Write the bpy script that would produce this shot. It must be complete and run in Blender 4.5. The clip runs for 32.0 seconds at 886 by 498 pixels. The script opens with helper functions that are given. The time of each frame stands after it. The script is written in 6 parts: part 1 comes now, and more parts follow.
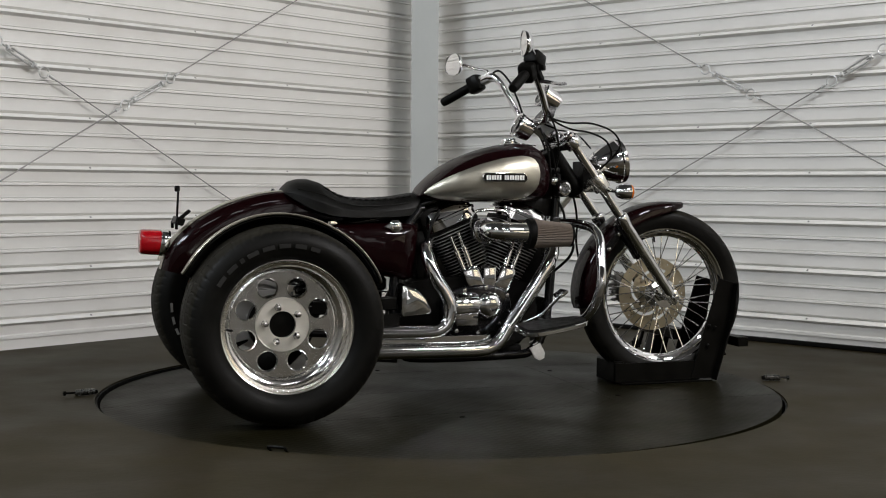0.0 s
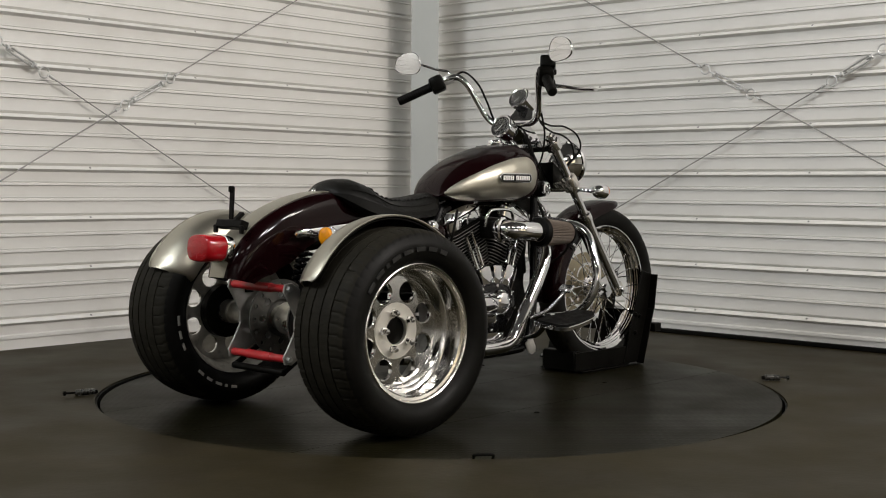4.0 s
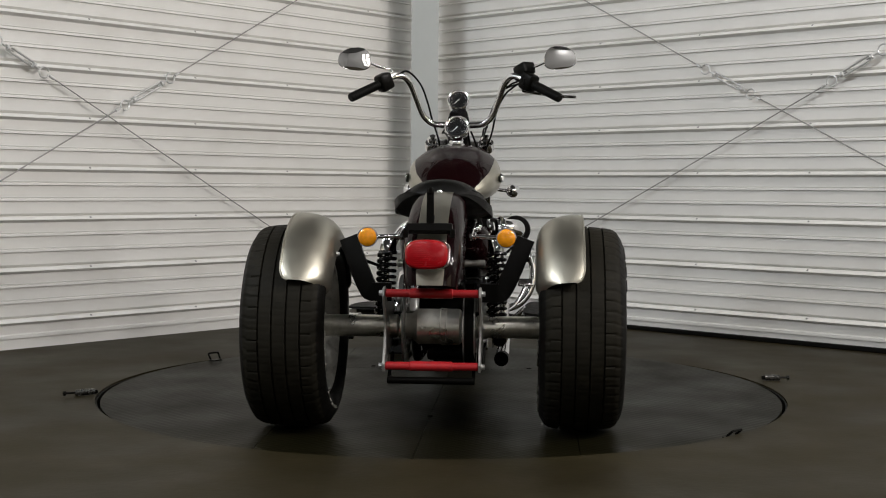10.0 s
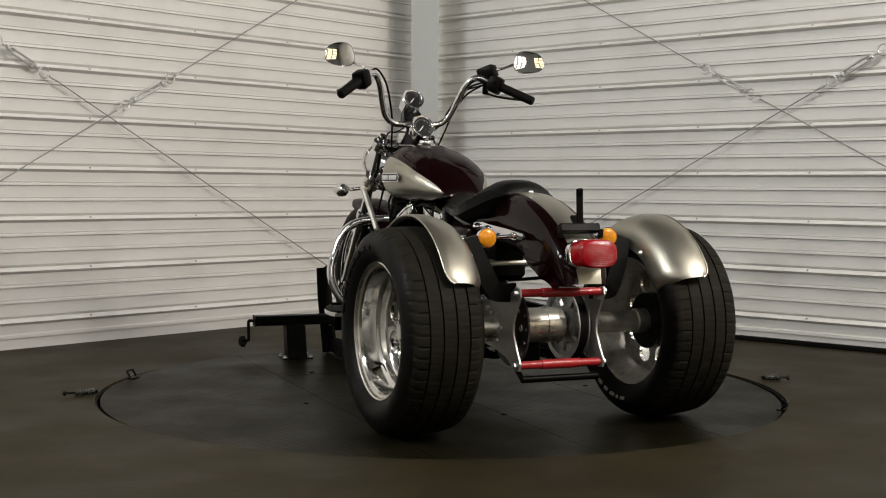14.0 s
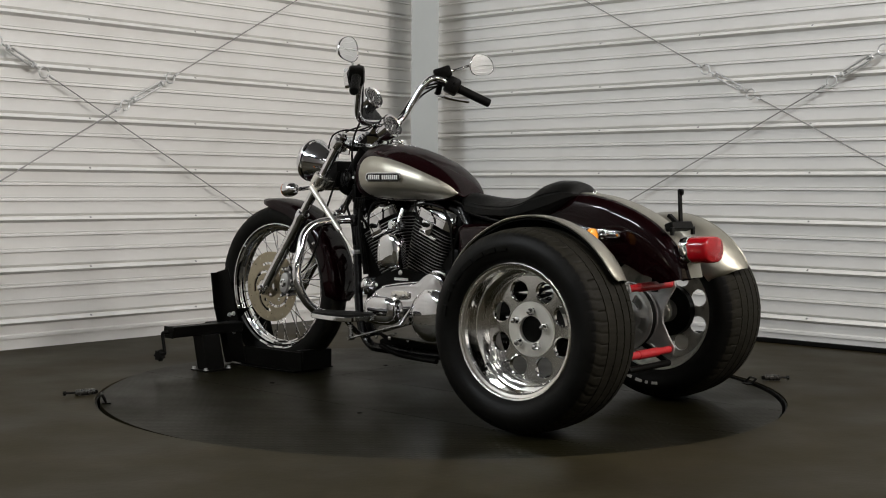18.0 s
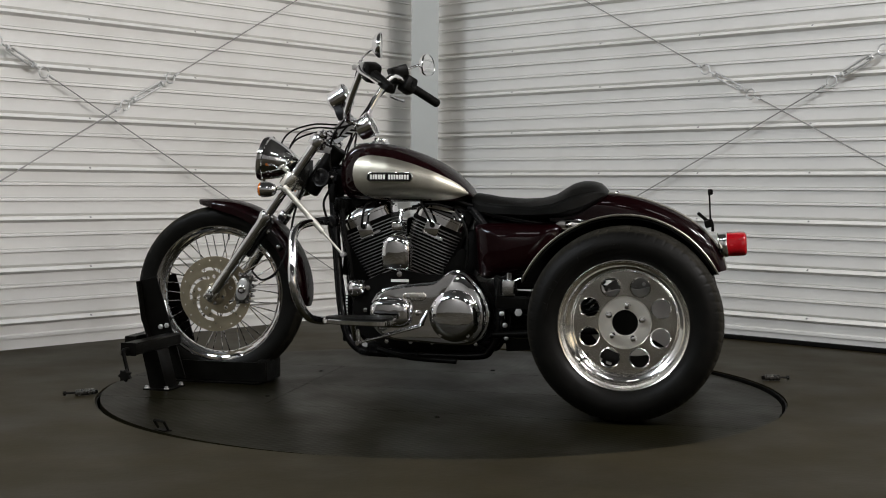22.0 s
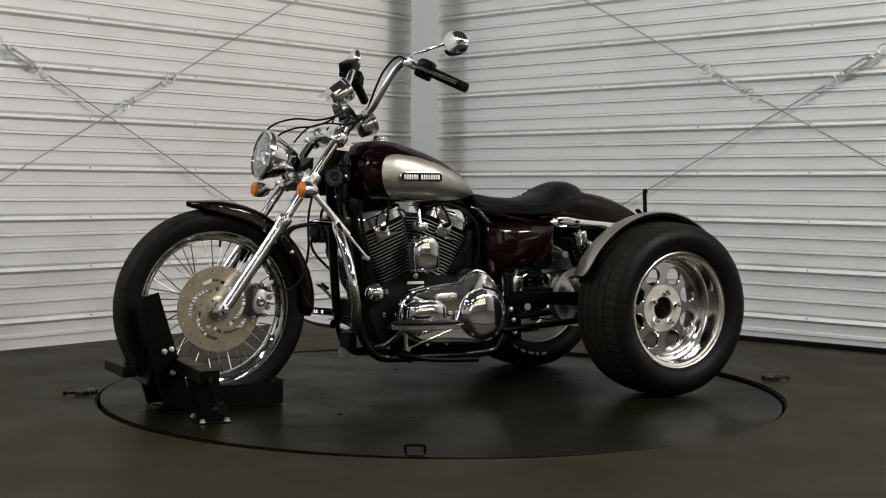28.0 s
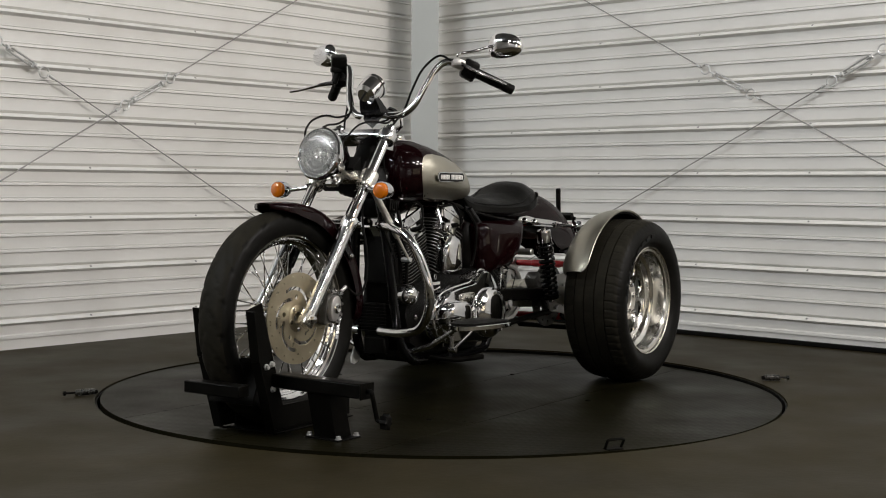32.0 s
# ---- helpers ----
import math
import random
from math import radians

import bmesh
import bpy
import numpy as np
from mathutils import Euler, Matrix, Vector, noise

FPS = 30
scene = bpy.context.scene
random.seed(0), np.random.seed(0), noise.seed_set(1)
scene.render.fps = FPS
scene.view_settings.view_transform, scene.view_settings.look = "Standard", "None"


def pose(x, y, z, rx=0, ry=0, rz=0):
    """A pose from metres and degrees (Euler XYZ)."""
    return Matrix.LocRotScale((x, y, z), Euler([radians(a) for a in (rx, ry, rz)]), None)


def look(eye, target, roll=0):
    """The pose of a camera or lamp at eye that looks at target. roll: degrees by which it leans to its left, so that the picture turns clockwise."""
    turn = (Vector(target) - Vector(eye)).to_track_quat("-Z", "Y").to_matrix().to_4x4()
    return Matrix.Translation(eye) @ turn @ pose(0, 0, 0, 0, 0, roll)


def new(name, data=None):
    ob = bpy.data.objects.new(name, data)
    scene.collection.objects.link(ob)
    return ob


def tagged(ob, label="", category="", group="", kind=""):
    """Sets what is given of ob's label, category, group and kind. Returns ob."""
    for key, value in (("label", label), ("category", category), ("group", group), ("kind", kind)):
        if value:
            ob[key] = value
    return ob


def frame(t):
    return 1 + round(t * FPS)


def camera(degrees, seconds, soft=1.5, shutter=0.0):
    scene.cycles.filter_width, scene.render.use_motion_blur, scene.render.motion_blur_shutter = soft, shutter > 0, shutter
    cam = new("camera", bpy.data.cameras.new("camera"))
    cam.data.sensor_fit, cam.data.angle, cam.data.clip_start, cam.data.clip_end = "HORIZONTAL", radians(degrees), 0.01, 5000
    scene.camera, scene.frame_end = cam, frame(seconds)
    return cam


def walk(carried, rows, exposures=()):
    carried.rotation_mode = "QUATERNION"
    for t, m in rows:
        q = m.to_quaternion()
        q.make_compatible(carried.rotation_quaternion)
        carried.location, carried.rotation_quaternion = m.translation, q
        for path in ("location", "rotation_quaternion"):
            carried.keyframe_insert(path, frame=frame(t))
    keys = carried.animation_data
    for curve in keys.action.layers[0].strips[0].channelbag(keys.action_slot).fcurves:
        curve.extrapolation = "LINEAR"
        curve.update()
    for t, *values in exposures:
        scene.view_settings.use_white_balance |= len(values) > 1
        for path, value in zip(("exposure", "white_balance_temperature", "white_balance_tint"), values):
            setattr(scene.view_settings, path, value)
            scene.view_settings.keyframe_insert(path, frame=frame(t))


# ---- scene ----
# (seconds, stops, kelvin, tint): the picture warms while the pale fenders face the viewer
EXPOSURES = [(0.0, 0.0, 6430, 12), (1.5, 0.0, 6480, 12), (2.0, 0.0, 6600, 12), (3.0, 0.0, 6860, 12), (6.0, 0.0, 6680, 12), (7.0, 0.0, 6780, 12), (8.0, 0.0, 6680, 12), (10.0, 0.0, 6620, 12), (11.0, 0.0, 6550, 12), (12.0, 0.0, 6690, 12), (13.0, 0.0, 6910, 12), (14.0, 0.0, 6960, 12), (17.0, 0.0, 6600, 12), (19.0, 0.0, 6590, 12), (21.0, 0.0, 6470, 12), (30.0, 0.0, 6470, 12), (31.0, 0.0, 6860, 12), (32.0, 0.0, 6680, 12)]
# The camera stands still; the turntable carries the trike round at a steady rate.
TURN_START, TURN_RATE = 17.46, 6.858
cam = camera(38.02, 32.0, soft=1.05, shutter=0.0)
EYE = look((0.0, -4.704, 0.739), (0.002695, 0.0, 0.514875), 0.379)
walk(cam, [(0.0, EYE), (32.0, EYE)], EXPOSURES)

# ---- light: panels under the roof, behind and above the viewer ----
world = bpy.data.worlds.new("room_dark")
world.use_nodes = True
world.node_tree.nodes["Background"].inputs[0].default_value = (0.03, 0.032, 0.035, 1)
world.node_tree.nodes["Background"].inputs[1].default_value = 0.2
scene.world = world


def roof_light(x, y, z, watts, size, target, tone=(1.0, 1.0, 0.995)):
    data = bpy.data.lights.new("roof_light", "AREA")
    data.shape, data.size, data.size_y = "RECTANGLE", size[0], size[1]
    data.energy, data.color = watts, tone
    lamp = new("roof_light", data)
    lamp.matrix_world = look((x, y, z), target)


COOL, NEUTRAL, WARM = (0.915, 0.985, 1.03), (1.0, 1.0, 0.995), (1.0, 0.978, 0.955)
for lx, ly, watts, tone in ((-1.1, -4.2, 7, NEUTRAL), (1.1, -4.2, 9, NEUTRAL)):
    roof_light(lx, ly, 3.85, watts, (0.9, 0.35), (-lx * 0.25, 1.8, 0.7), tone)
for row, watts, tone in (((-3.2, -3.8, -4.4, -4.9), 176, COOL), ((3.0, 3.8, 4.6, 5.4), 255, WARM)):
    for k, lx in enumerate(row):
        roof_light(lx, -2.8 + (0.55 if k % 2 else -0.55), 3.85, watts / 4, (0.60, 0.40), (-lx * 0.25, 1.8, 0.7), tone)
for lx in (-2.6, -0.9, 0.9, 2.6):
    roof_light(lx, -8.4, 3.85, 38, (0.55, 0.16), (lx, -10.2, 0.3))
for lx in (-3.0, -1.0, 1.0, 3.0):
    roof_light(lx, -6.6, 3.85, 7, (0.34, 0.12), (lx, -6.2, 0.0))
# daylight through the window in the far wall on the right
data = bpy.data.lights.new("window_light", "AREA")
data.shape, data.size, data.size_y = "RECTANGLE", 3.5, 2.1
data.energy, data.color = 32, (1.0, 0.87, 0.62)
lamp = new("window_light", data)
lamp.matrix_world = look((6.46, -5.80, 2.05), (6.46 - 7.329, -5.80 + 6.803, 2.05))
data = data.copy()
data.energy, data.color = 34, (1.0, 0.98, 0.95)
lamp = new("window_light", data)
lamp.matrix_world = look((3.47, -9.02, 2.05), (3.47 - 7.329, -9.02 + 6.803, 2.05))


# ---- small tools for meshes ----
class Geo:
    """Vertices, faces and material slots that grow piece by piece."""

    def __init__(self):
        self.v, self.f, self.s = [], [], []

    def put(self, verts, faces, m=None, slot=0):
        base = len(self.v)
        self.v += [tuple(m @ Vector(p)) if m else tuple(p) for p in verts]
        self.f += [tuple(base + i for i in f) for f in faces]
        self.s += [slot] * len(faces)
        return self

    def put_bm(self, bm, m=None, slot=0):
        bm.verts.index_update()
        self.put([v.co[:] for v in bm.verts], [[v.index for v in f.verts] for f in bm.faces], m, slot)
        bm.free()
        return self


def mesh_of(name, g, mats, sharp=38):
    me = bpy.data.meshes.new(name)
    me.from_pydata(g.v, [], g.f)
    for m in mats if isinstance(mats, (list, tuple)) else [mats]:
        me.materials.append(m)
    me.polygons.foreach_set("material_index", g.s)
    bm = bmesh.new()
    bm.from_mesh(me)
    bmesh.ops.remove_doubles(bm, verts=bm.verts, dist=1e-5)
    bmesh.ops.recalc_face_normals(bm, faces=bm.faces)
    bm.to_mesh(me)
    bm.free()
    me.polygons.foreach_set("use_smooth", [True] * len(me.polygons))
    me.set_sharp_from_angle(angle=radians(sharp))
    return me


def part(name, g, mats, parent, label="", sharp=38):
    """One mesh object under a thing or under a part."""
    me = g if isinstance(g, bpy.types.Mesh) else mesh_of(name, g, mats, sharp)
    ob = new(name, me)
    ob.parent = parent
    return tagged(ob, label=label)


def thing(name, label, category, group="", kind="", g=None, mats=None, sharp=38):
    return tagged(new(name, mesh_of(name, g, mats, sharp) if g else None), label, category, group, kind)


def aim(p, d):
    """A pose at p whose z axis points along d."""
    return Matrix.Translation(p) @ Vector(d).to_track_quat("Z", "Y").to_matrix().to_4x4()


def lathe(prof, segs=32, m=None, g=None, slot=0, loop=False):
    """Turns (radius, height) pairs round the z axis."""
    g = g or Geo()
    verts, faces, rows = [], [], []
    for r, a in prof:
        if r < 1e-6:
            rows.append([len(verts)] * segs)
            verts.append((0, 0, a))
        else:
            rows.append(list(range(len(verts), len(verts) + segs)))
            verts += [(r * math.cos(i * math.tau / segs), r * math.sin(i * math.tau / segs), a) for i in range(segs)]
    pairs = list(zip(rows, rows[1:])) + ([(rows[-1], rows[0])] if loop else [])
    for lo, hi in pairs:
        for i in range(segs):
            j = (i + 1) % segs
            f = list(dict.fromkeys((lo[i], lo[j], hi[j], hi[i])))
            if len(f) > 2:
                faces.append(f)
    return g.put(verts, faces, m, slot)


def rod(p, q, r, segs=14, g=None, r2=None, slot=0, chamfer=0.15):
    """A round bar from p to q with softened ends."""
    p, q = Vector(p), Vector(q)
    n, r2 = (q - p).length, r if r2 is None else r2
    c = min(r, r2) * chamfer
    return lathe([(0, 0), (r - c, 0), (r, c), (r2, n - c), (r2 - c, n), (0, n)], segs, aim(p, q - p), g, slot)


def bend(pts, n=6):
    """A smooth line through the points."""
    pts = [Vector(p) for p in pts]
    out = []
    for i in range(len(pts) - 1):
        a, b, c, d = pts[max(i - 1, 0)], pts[i], pts[i + 1], pts[min(i + 2, len(pts) - 1)]
        for k in range(n):
            t = k / n
            out.append(0.5 * (2 * b + (c - a) * t + (2 * a - 5 * b + 4 * c - d) * t * t + (3 * b - a - 3 * c + d) * t ** 3))
    return out + [pts[-1]]


def tube(pts, r, segs=10, g=None, slot=0, caps=True, flat=1.0):
    """A tube along a line; r may be one radius or one for each point."""
    g = g or Geo()
    pts = [Vector(p) for p in pts]
    rs = r if isinstance(r, (list, tuple)) else [r] * len(pts)
    verts, faces, up = [], [], None
    for i, p in enumerate(pts):
        d = (pts[min(i + 1, len(pts) - 1)] - pts[max(i - 1, 0)]).normalized()
        if up is None:
            up = d.cross((0, 0, 1)) if abs(d.z) < 0.9 else d.cross((0, 1, 0))
        up = (up - d * up.dot(d)).normalized()
        side = d.cross(up)
        for k in range(segs):
            a = k * math.tau / segs
            verts.append(p + rs[i] * (math.cos(a) * up + flat * math.sin(a) * side))
    for i in range(len(pts) - 1):
        for k in range(segs):
            j = (k + 1) % segs
            faces.append((i * segs + k, i * segs + j, (i + 1) * segs + j, (i + 1) * segs + k))
    if caps:
        faces += [tuple(range(segs)), tuple(range((len(pts) - 1) * segs, len(pts) * segs))]
    return g.put(verts, faces, None, slot)


def block(size, m=None, bevel=0.003, g=None, slot=0, steps=1):
    """A box with rounded edges."""
    g = g or Geo()
    bm = bmesh.new()
    bmesh.ops.create_cube(bm, size=1)
    bmesh.ops.scale(bm, vec=size, verts=bm.verts)
    if bevel:
        bmesh.ops.bevel(bm, geom=bm.edges, offset=min(bevel, min(size) * 0.45), segments=steps, affect="EDGES", profile=0.5)
    return g.put_bm(bm, m, slot)


def beam(p, q, w, h, bevel=0.002, g=None, roll=0):
    """A square bar from p to q."""
    p, q = Vector(p), Vector(q)
    return block((w, h, (q - p).length), aim((p + q) / 2, q - p) @ pose(0, 0, 0, 0, 0, roll), bevel, g)


def plate(outline, thick, m=None, bevel=0.002, g=None, slot=0, steps=1):
    """A flat plate cut to an outline in its own xy plane, thick along z."""
    g = g or Geo()
    bm = bmesh.new()
    vs = [bm.verts.new((x, y, -thick / 2)) for x, y in outline]
    f = bm.faces.new(vs)
    ext = bmesh.ops.extrude_face_region(bm, geom=[f])
    bmesh.ops.translate(bm, vec=(0, 0, thick), verts=[e for e in ext["geom"] if isinstance(e, bmesh.types.BMVert)])
    if bevel:
        rims = [e for e in bm.edges if abs(e.verts[0].co.z - e.verts[1].co.z) < 1e-6]
        bmesh.ops.bevel(bm, geom=rims, offset=bevel, segments=steps, affect="EDGES", profile=0.5)
    return g.put_bm(bm, m, slot)


def loft(rings, g=None, slot=0, caps=True, loop=True):
    """A skin over rings of points with equal counts."""
    g = g or Geo()
    n = len(rings[0])
    verts = [p for ring in rings for p in ring]
    faces = [(i * n + k, i * n + (k + 1) % n, (i + 1) * n + (k + 1) % n, (i + 1) * n + k)
             for i in range(len(rings) - 1) for k in range(n if loop else n - 1)]
    if caps:
        faces += [tuple(range(n)), tuple(range((len(rings) - 1) * n, len(rings) * n))]
    return g.put(verts, faces, None, slot)


def sheet(grid, thick, g=None, slot=0):
    """A curved sheet of metal over a grid of points, with real thickness."""
    g = g or Geo()
    rows, cols = len(grid), len(grid[0])
    bm = bmesh.new()
    vs = [[bm.verts.new(p) for p in row] for row in grid]
    for i in range(rows - 1):
        for k in range(cols - 1):
            bm.faces.new((vs[i][k], vs[i][k + 1], vs[i + 1][k + 1], vs[i + 1][k]))
    bmesh.ops.recalc_face_normals(bm, faces=bm.faces)
    bmesh.ops.solidify(bm, geom=bm.faces[:], thickness=thick)
    return g.put_bm(bm, None, slot)


def lerp(table, x):
    """Looks x up in a table of (x, value) pairs."""
    xs, ys = zip(*sorted(table))
    return float(np.interp(x, xs, ys))


def oval(w, h, n=24, power=2.0):
    out = []
    for i in range(n):
        c, s = math.cos(i * math.tau / n), math.sin(i * math.tau / n)
        out.append((w * math.copysign(abs(c) ** (2 / power), c), h * math.copysign(abs(s) ** (2 / power), s)))
    return out


SIDE = Matrix(((1, 0, 0, 0), (0, 0, -1, 0), (0, 1, 0, 0), (0, 0, 0, 1)))  # plan x, y to x, z, facing -y


def side_at(y):
    return Matrix.Translation((0, y, 0)) @ SIDE


# ---- materials ----
def material(name, color, rough, metal=0.0, coat=0.0, vary=0.12, scale=8.0, bump=0.0, fine=180.0, rvary=0.08, dirt=None, dirt_amount=0.0, spec=0.5, stretch=(1, 1, 1)):
    m = bpy.data.materials.new(name)
    m.use_nodes = True
    nodes, links = m.node_tree.nodes, m.node_tree.links
    b = nodes["Principled BSDF"]
    b.inputs["Metallic"].default_value = metal
    b.inputs["Coat Weight"].default_value = coat
    b.inputs["Coat Roughness"].default_value = 0.04
    b.inputs["Specular IOR Level"].default_value = spec
    where = nodes.new("ShaderNodeTexCoord")
    span = nodes.new("ShaderNodeMapping")
    span.inputs["Scale"].default_value = stretch
    links.new(where.outputs["Object"], span.inputs["Vector"])
    big, small = nodes.new("ShaderNodeTexNoise"), nodes.new("ShaderNodeTexNoise")
    big.inputs["Scale"].default_value, small.inputs["Scale"].default_value = scale, fine
    big.inputs["Detail"].default_value, small.inputs["Detail"].default_value = 5, 2
    for t in (big, small):
        links.new(span.outputs["Vector"], t.inputs["Vector"])
    ramp = nodes.new("ShaderNodeMapRange")
    ramp.inputs["From Min"].default_value, ramp.inputs["From Max"].default_value = 0.25, 0.75
    ramp.inputs["To Min"].default_value, ramp.inputs["To Max"].default_value = 1 - vary, 1 + vary
    links.new(big.outputs["Fac"], ramp.inputs["Value"])
    tone = nodes.new("ShaderNodeMix")
    tone.data_type, tone.blend_type = "RGBA", "MULTIPLY"
    tone.inputs["Factor"].default_value = 1
    tone.inputs["A"].default_value = (*color, 1)
    links.new(ramp.outputs["Result"], tone.inputs["B"])
    shade = tone.outputs["Result"]
    if dirt:
        cut = nodes.new("ShaderNodeMapRange")
        cut.inputs["From Min"].default_value, cut.inputs["From Max"].default_value = 0.5, 0.72
        cut.inputs["To Max"].default_value = dirt_amount
        spots = nodes.new("ShaderNodeTexNoise")
        spots.inputs["Scale"].default_value, spots.inputs["Detail"].default_value = scale * 2.3, 8
        links.new(span.outputs["Vector"], spots.inputs["Vector"])
        links.new(spots.outputs["Fac"], cut.inputs["Value"])
        over = nodes.new("ShaderNodeMix")
        over.data_type = "RGBA"
        links.new(cut.outputs["Result"], over.inputs["Factor"])
        links.new(shade, over.inputs["A"])
        over.inputs["B"].default_value = (*dirt, 1)
        shade = over.outputs["Result"]
    links.new(shade, b.inputs["Base Color"])
    dull = nodes.new("ShaderNodeMapRange")
    dull.inputs["From Min"].default_value, dull.inputs["From Max"].default_value = 0.3, 0.7
    dull.inputs["To Min"].default_value, dull.inputs["To Max"].default_value = max(rough - rvary, 0.01), rough + rvary
    links.new(big.outputs["Fac"], dull.inputs["Value"])
    links.new(dull.outputs["Result"], b.inputs["Roughness"])
    if bump:
        k = nodes.new("ShaderNodeBump")
        k.inputs["Strength"].default_value, k.inputs["Distance"].default_value = 1.0, bump
        links.new(small.outputs["Fac"], k.inputs["Height"])
        links.new(k.outputs["Normal"], b.inputs["Normal"])
    return m


def glassy(name, color, rough=0.05, weight=1.0):
    m = bpy.data.materials.new(name)
    m.use_nodes = True
    b = m.node_tree.nodes["Principled BSDF"]
    b.inputs["Base Color"].default_value = (*color, 1)
    b.inputs["Roughness"].default_value = rough
    b.inputs["Transmission Weight"].default_value = weight
    b.inputs["IOR"].default_value = 1.45
    return m


WHITE_STEEL = material("white_painted_steel", (0.74, 0.73, 0.70), 0.42, vary=0.04, scale=1.6, rvary=0.06, bump=0.0002, fine=60, dirt=(0.52, 0.50, 0.46), dirt_amount=0.22)
PLAIN_WHITE = material("plain_wall", (0.33, 0.327, 0.315), 0.6, vary=0.05, scale=0.8)
DARK_ROOF = material("dark_roof", (0.07, 0.07, 0.069), 0.7, vary=0.15, scale=0.8)
COLUMN_GREY = material("grey_painted_column", (0.395, 0.412, 0.400), 0.5, vary=0.05, scale=3, bump=0.0003, fine=40)
FLOOR_BLACK = material("dark_sealed_floor", (0.0192, 0.0150, 0.0060), 0.55, vary=0.25, scale=2.2, rvary=0.10, bump=0.0006, fine=45, dirt=(0.0312, 0.0245, 0.0112), dirt_amount=0.55, spec=0.19)
FLOOR_BLACK.node_tree.nodes["Principled BSDF"].inputs["Specular Tint"].default_value = (1.0, 0.93, 0.76, 1)
CHROME = material("chrome", (0.80, 0.80, 0.81), 0.04, 1.0, vary=0.03, scale=20, rvary=0.03)
CHROME_DULL = material("weathered_chrome", (0.74, 0.74, 0.75), 0.16, 1.0, vary=0.10, scale=60, rvary=0.06)
ALLOY = material("polished_alloy", (0.82, 0.795, 0.73), 0.25, 1.0, vary=0.025, scale=14, rvary=0.008)
ALLOY_POLISH = material("mirror_polished_alloy", (0.80, 0.79, 0.765), 0.13, 1.0, vary=0.05, scale=18, rvary=0.05)
ALLOY_MACHINED = material("machined_alloy", (0.80, 0.775, 0.70), 0.42, 0.80, vary=0.06, scale=30, rvary=0.05)
UNDERCOAT = material("black_undercoat", (0.006, 0.0058, 0.005), 0.75, vary=0.2, scale=12, bump=0.0004, fine=300, spec=0.1)
FORK_ALLOY = material("bright_fork_alloy", (0.80, 0.80, 0.80), 0.15, 1.0, vary=0.06, scale=40, rvary=0.05)
ALLOY_DARK = material("dusty_alloy", (0.48, 0.465, 0.42), 0.5, 0.6, vary=0.25, scale=20, dirt=(0.10, 0.096, 0.088), dirt_amount=0.5)
DARK_STEEL = material("dark_spring_steel", (0.10, 0.097, 0.09), 0.28, 0.8, vary=0.2, scale=60)
ALLOY_DULL = material("cast_alloy", (0.52, 0.51, 0.49), 0.40, 0.8, vary=0.12, scale=25, bump=0.0003, fine=350)
FIN_EDGE = material("bare_fin_edge", (0.36, 0.355, 0.345), 0.38, 0.85, vary=0.15, scale=30)
RAW_STEEL = material("raw_turned_steel", (0.72, 0.70, 0.63), 0.33, 0.9, vary=0.18, scale=14, rvary=0.1, bump=0.0001, fine=300, dirt=(0.34, 0.32, 0.28), dirt_amount=0.4)
CAST_DARK = material("dark_cast_alloy", (0.10, 0.097, 0.088), 0.42, 0.7, vary=0.25, scale=40)
DISC_STEEL = material("brushed_disc_steel", (0.43, 0.375, 0.265), 0.34, 0.85, vary=0.10, scale=30, rvary=0.08)
MAROON = material("black_cherry_paint", (0.0052, 0.0005, 0.0009), 0.40, 0.0, coat=0.45, vary=0.12, scale=12, rvary=0.03, spec=0.02)
PEWTER = material("pewter_paint", (0.41, 0.39, 0.325), 0.40, 0.97, coat=0.25, vary=0.05, scale=16, rvary=0.03, bump=0.00003, fine=1500)
BLACK_GLOSS = material("black_gloss_enamel", (0.003, 0.003, 0.0033), 0.22, coat=0.25, vary=0.2, scale=20, spec=0.2)
BLACK_SATIN = material("black_satin_coat", (0.0026, 0.0024, 0.0019), 0.40, vary=0.25, scale=18, bump=0.0002, fine=600, spec=0.08)
BLACK_CRINKLE = material("black_wrinkle_coat", (0.0021, 0.0019, 0.0015), 0.5, vary=0.2, scale=30, bump=0.0006, fine=900, spec=0.09)
RUBBER = material("tyre_rubber", (0.0034, 0.0032, 0.0025), 0.50, vary=0.25, scale=10, rvary=0.1, bump=0.0003, fine=260, dirt=(0.0088, 0.0080, 0.0062), dirt_amount=0.4, spec=0.13)
RUBBER_SOFT = material("soft_black_rubber", (0.0028, 0.0026, 0.0021), 0.55, vary=0.15, scale=40, bump=0.0002, fine=500, spec=0.10)
LEATHER = material("black_vinyl", (0.0026, 0.0025, 0.0020), 0.45, vary=0.15, scale=12, bump=0.0008, fine=420, spec=0.18)
RED_PAINT = material("red_powder_coat", (0.42, 0.014, 0.018), 0.38, coat=0.2, vary=0.12, scale=20, dirt=(0.16, 0.02, 0.02), dirt_amount=0.3)
RED_LENS = material("red_lens", (0.33, 0.003, 0.007), 0.20, coat=0.15, vary=0.15, scale=40)
# brighter light on the rear lenses is put into this paler amber
AMBER_LIT = material("lit_amber_lens", (0.78, 0.285, 0.008), 0.10, coat=0.9, vary=0.2, scale=70)
AMBER_LENS = material("amber_lens", (0.56, 0.135, 0.002), 0.12, coat=0.8, vary=0.12, scale=60)
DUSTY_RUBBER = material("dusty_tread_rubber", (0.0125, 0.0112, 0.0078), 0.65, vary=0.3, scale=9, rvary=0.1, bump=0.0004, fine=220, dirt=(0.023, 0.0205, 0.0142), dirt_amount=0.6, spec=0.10)
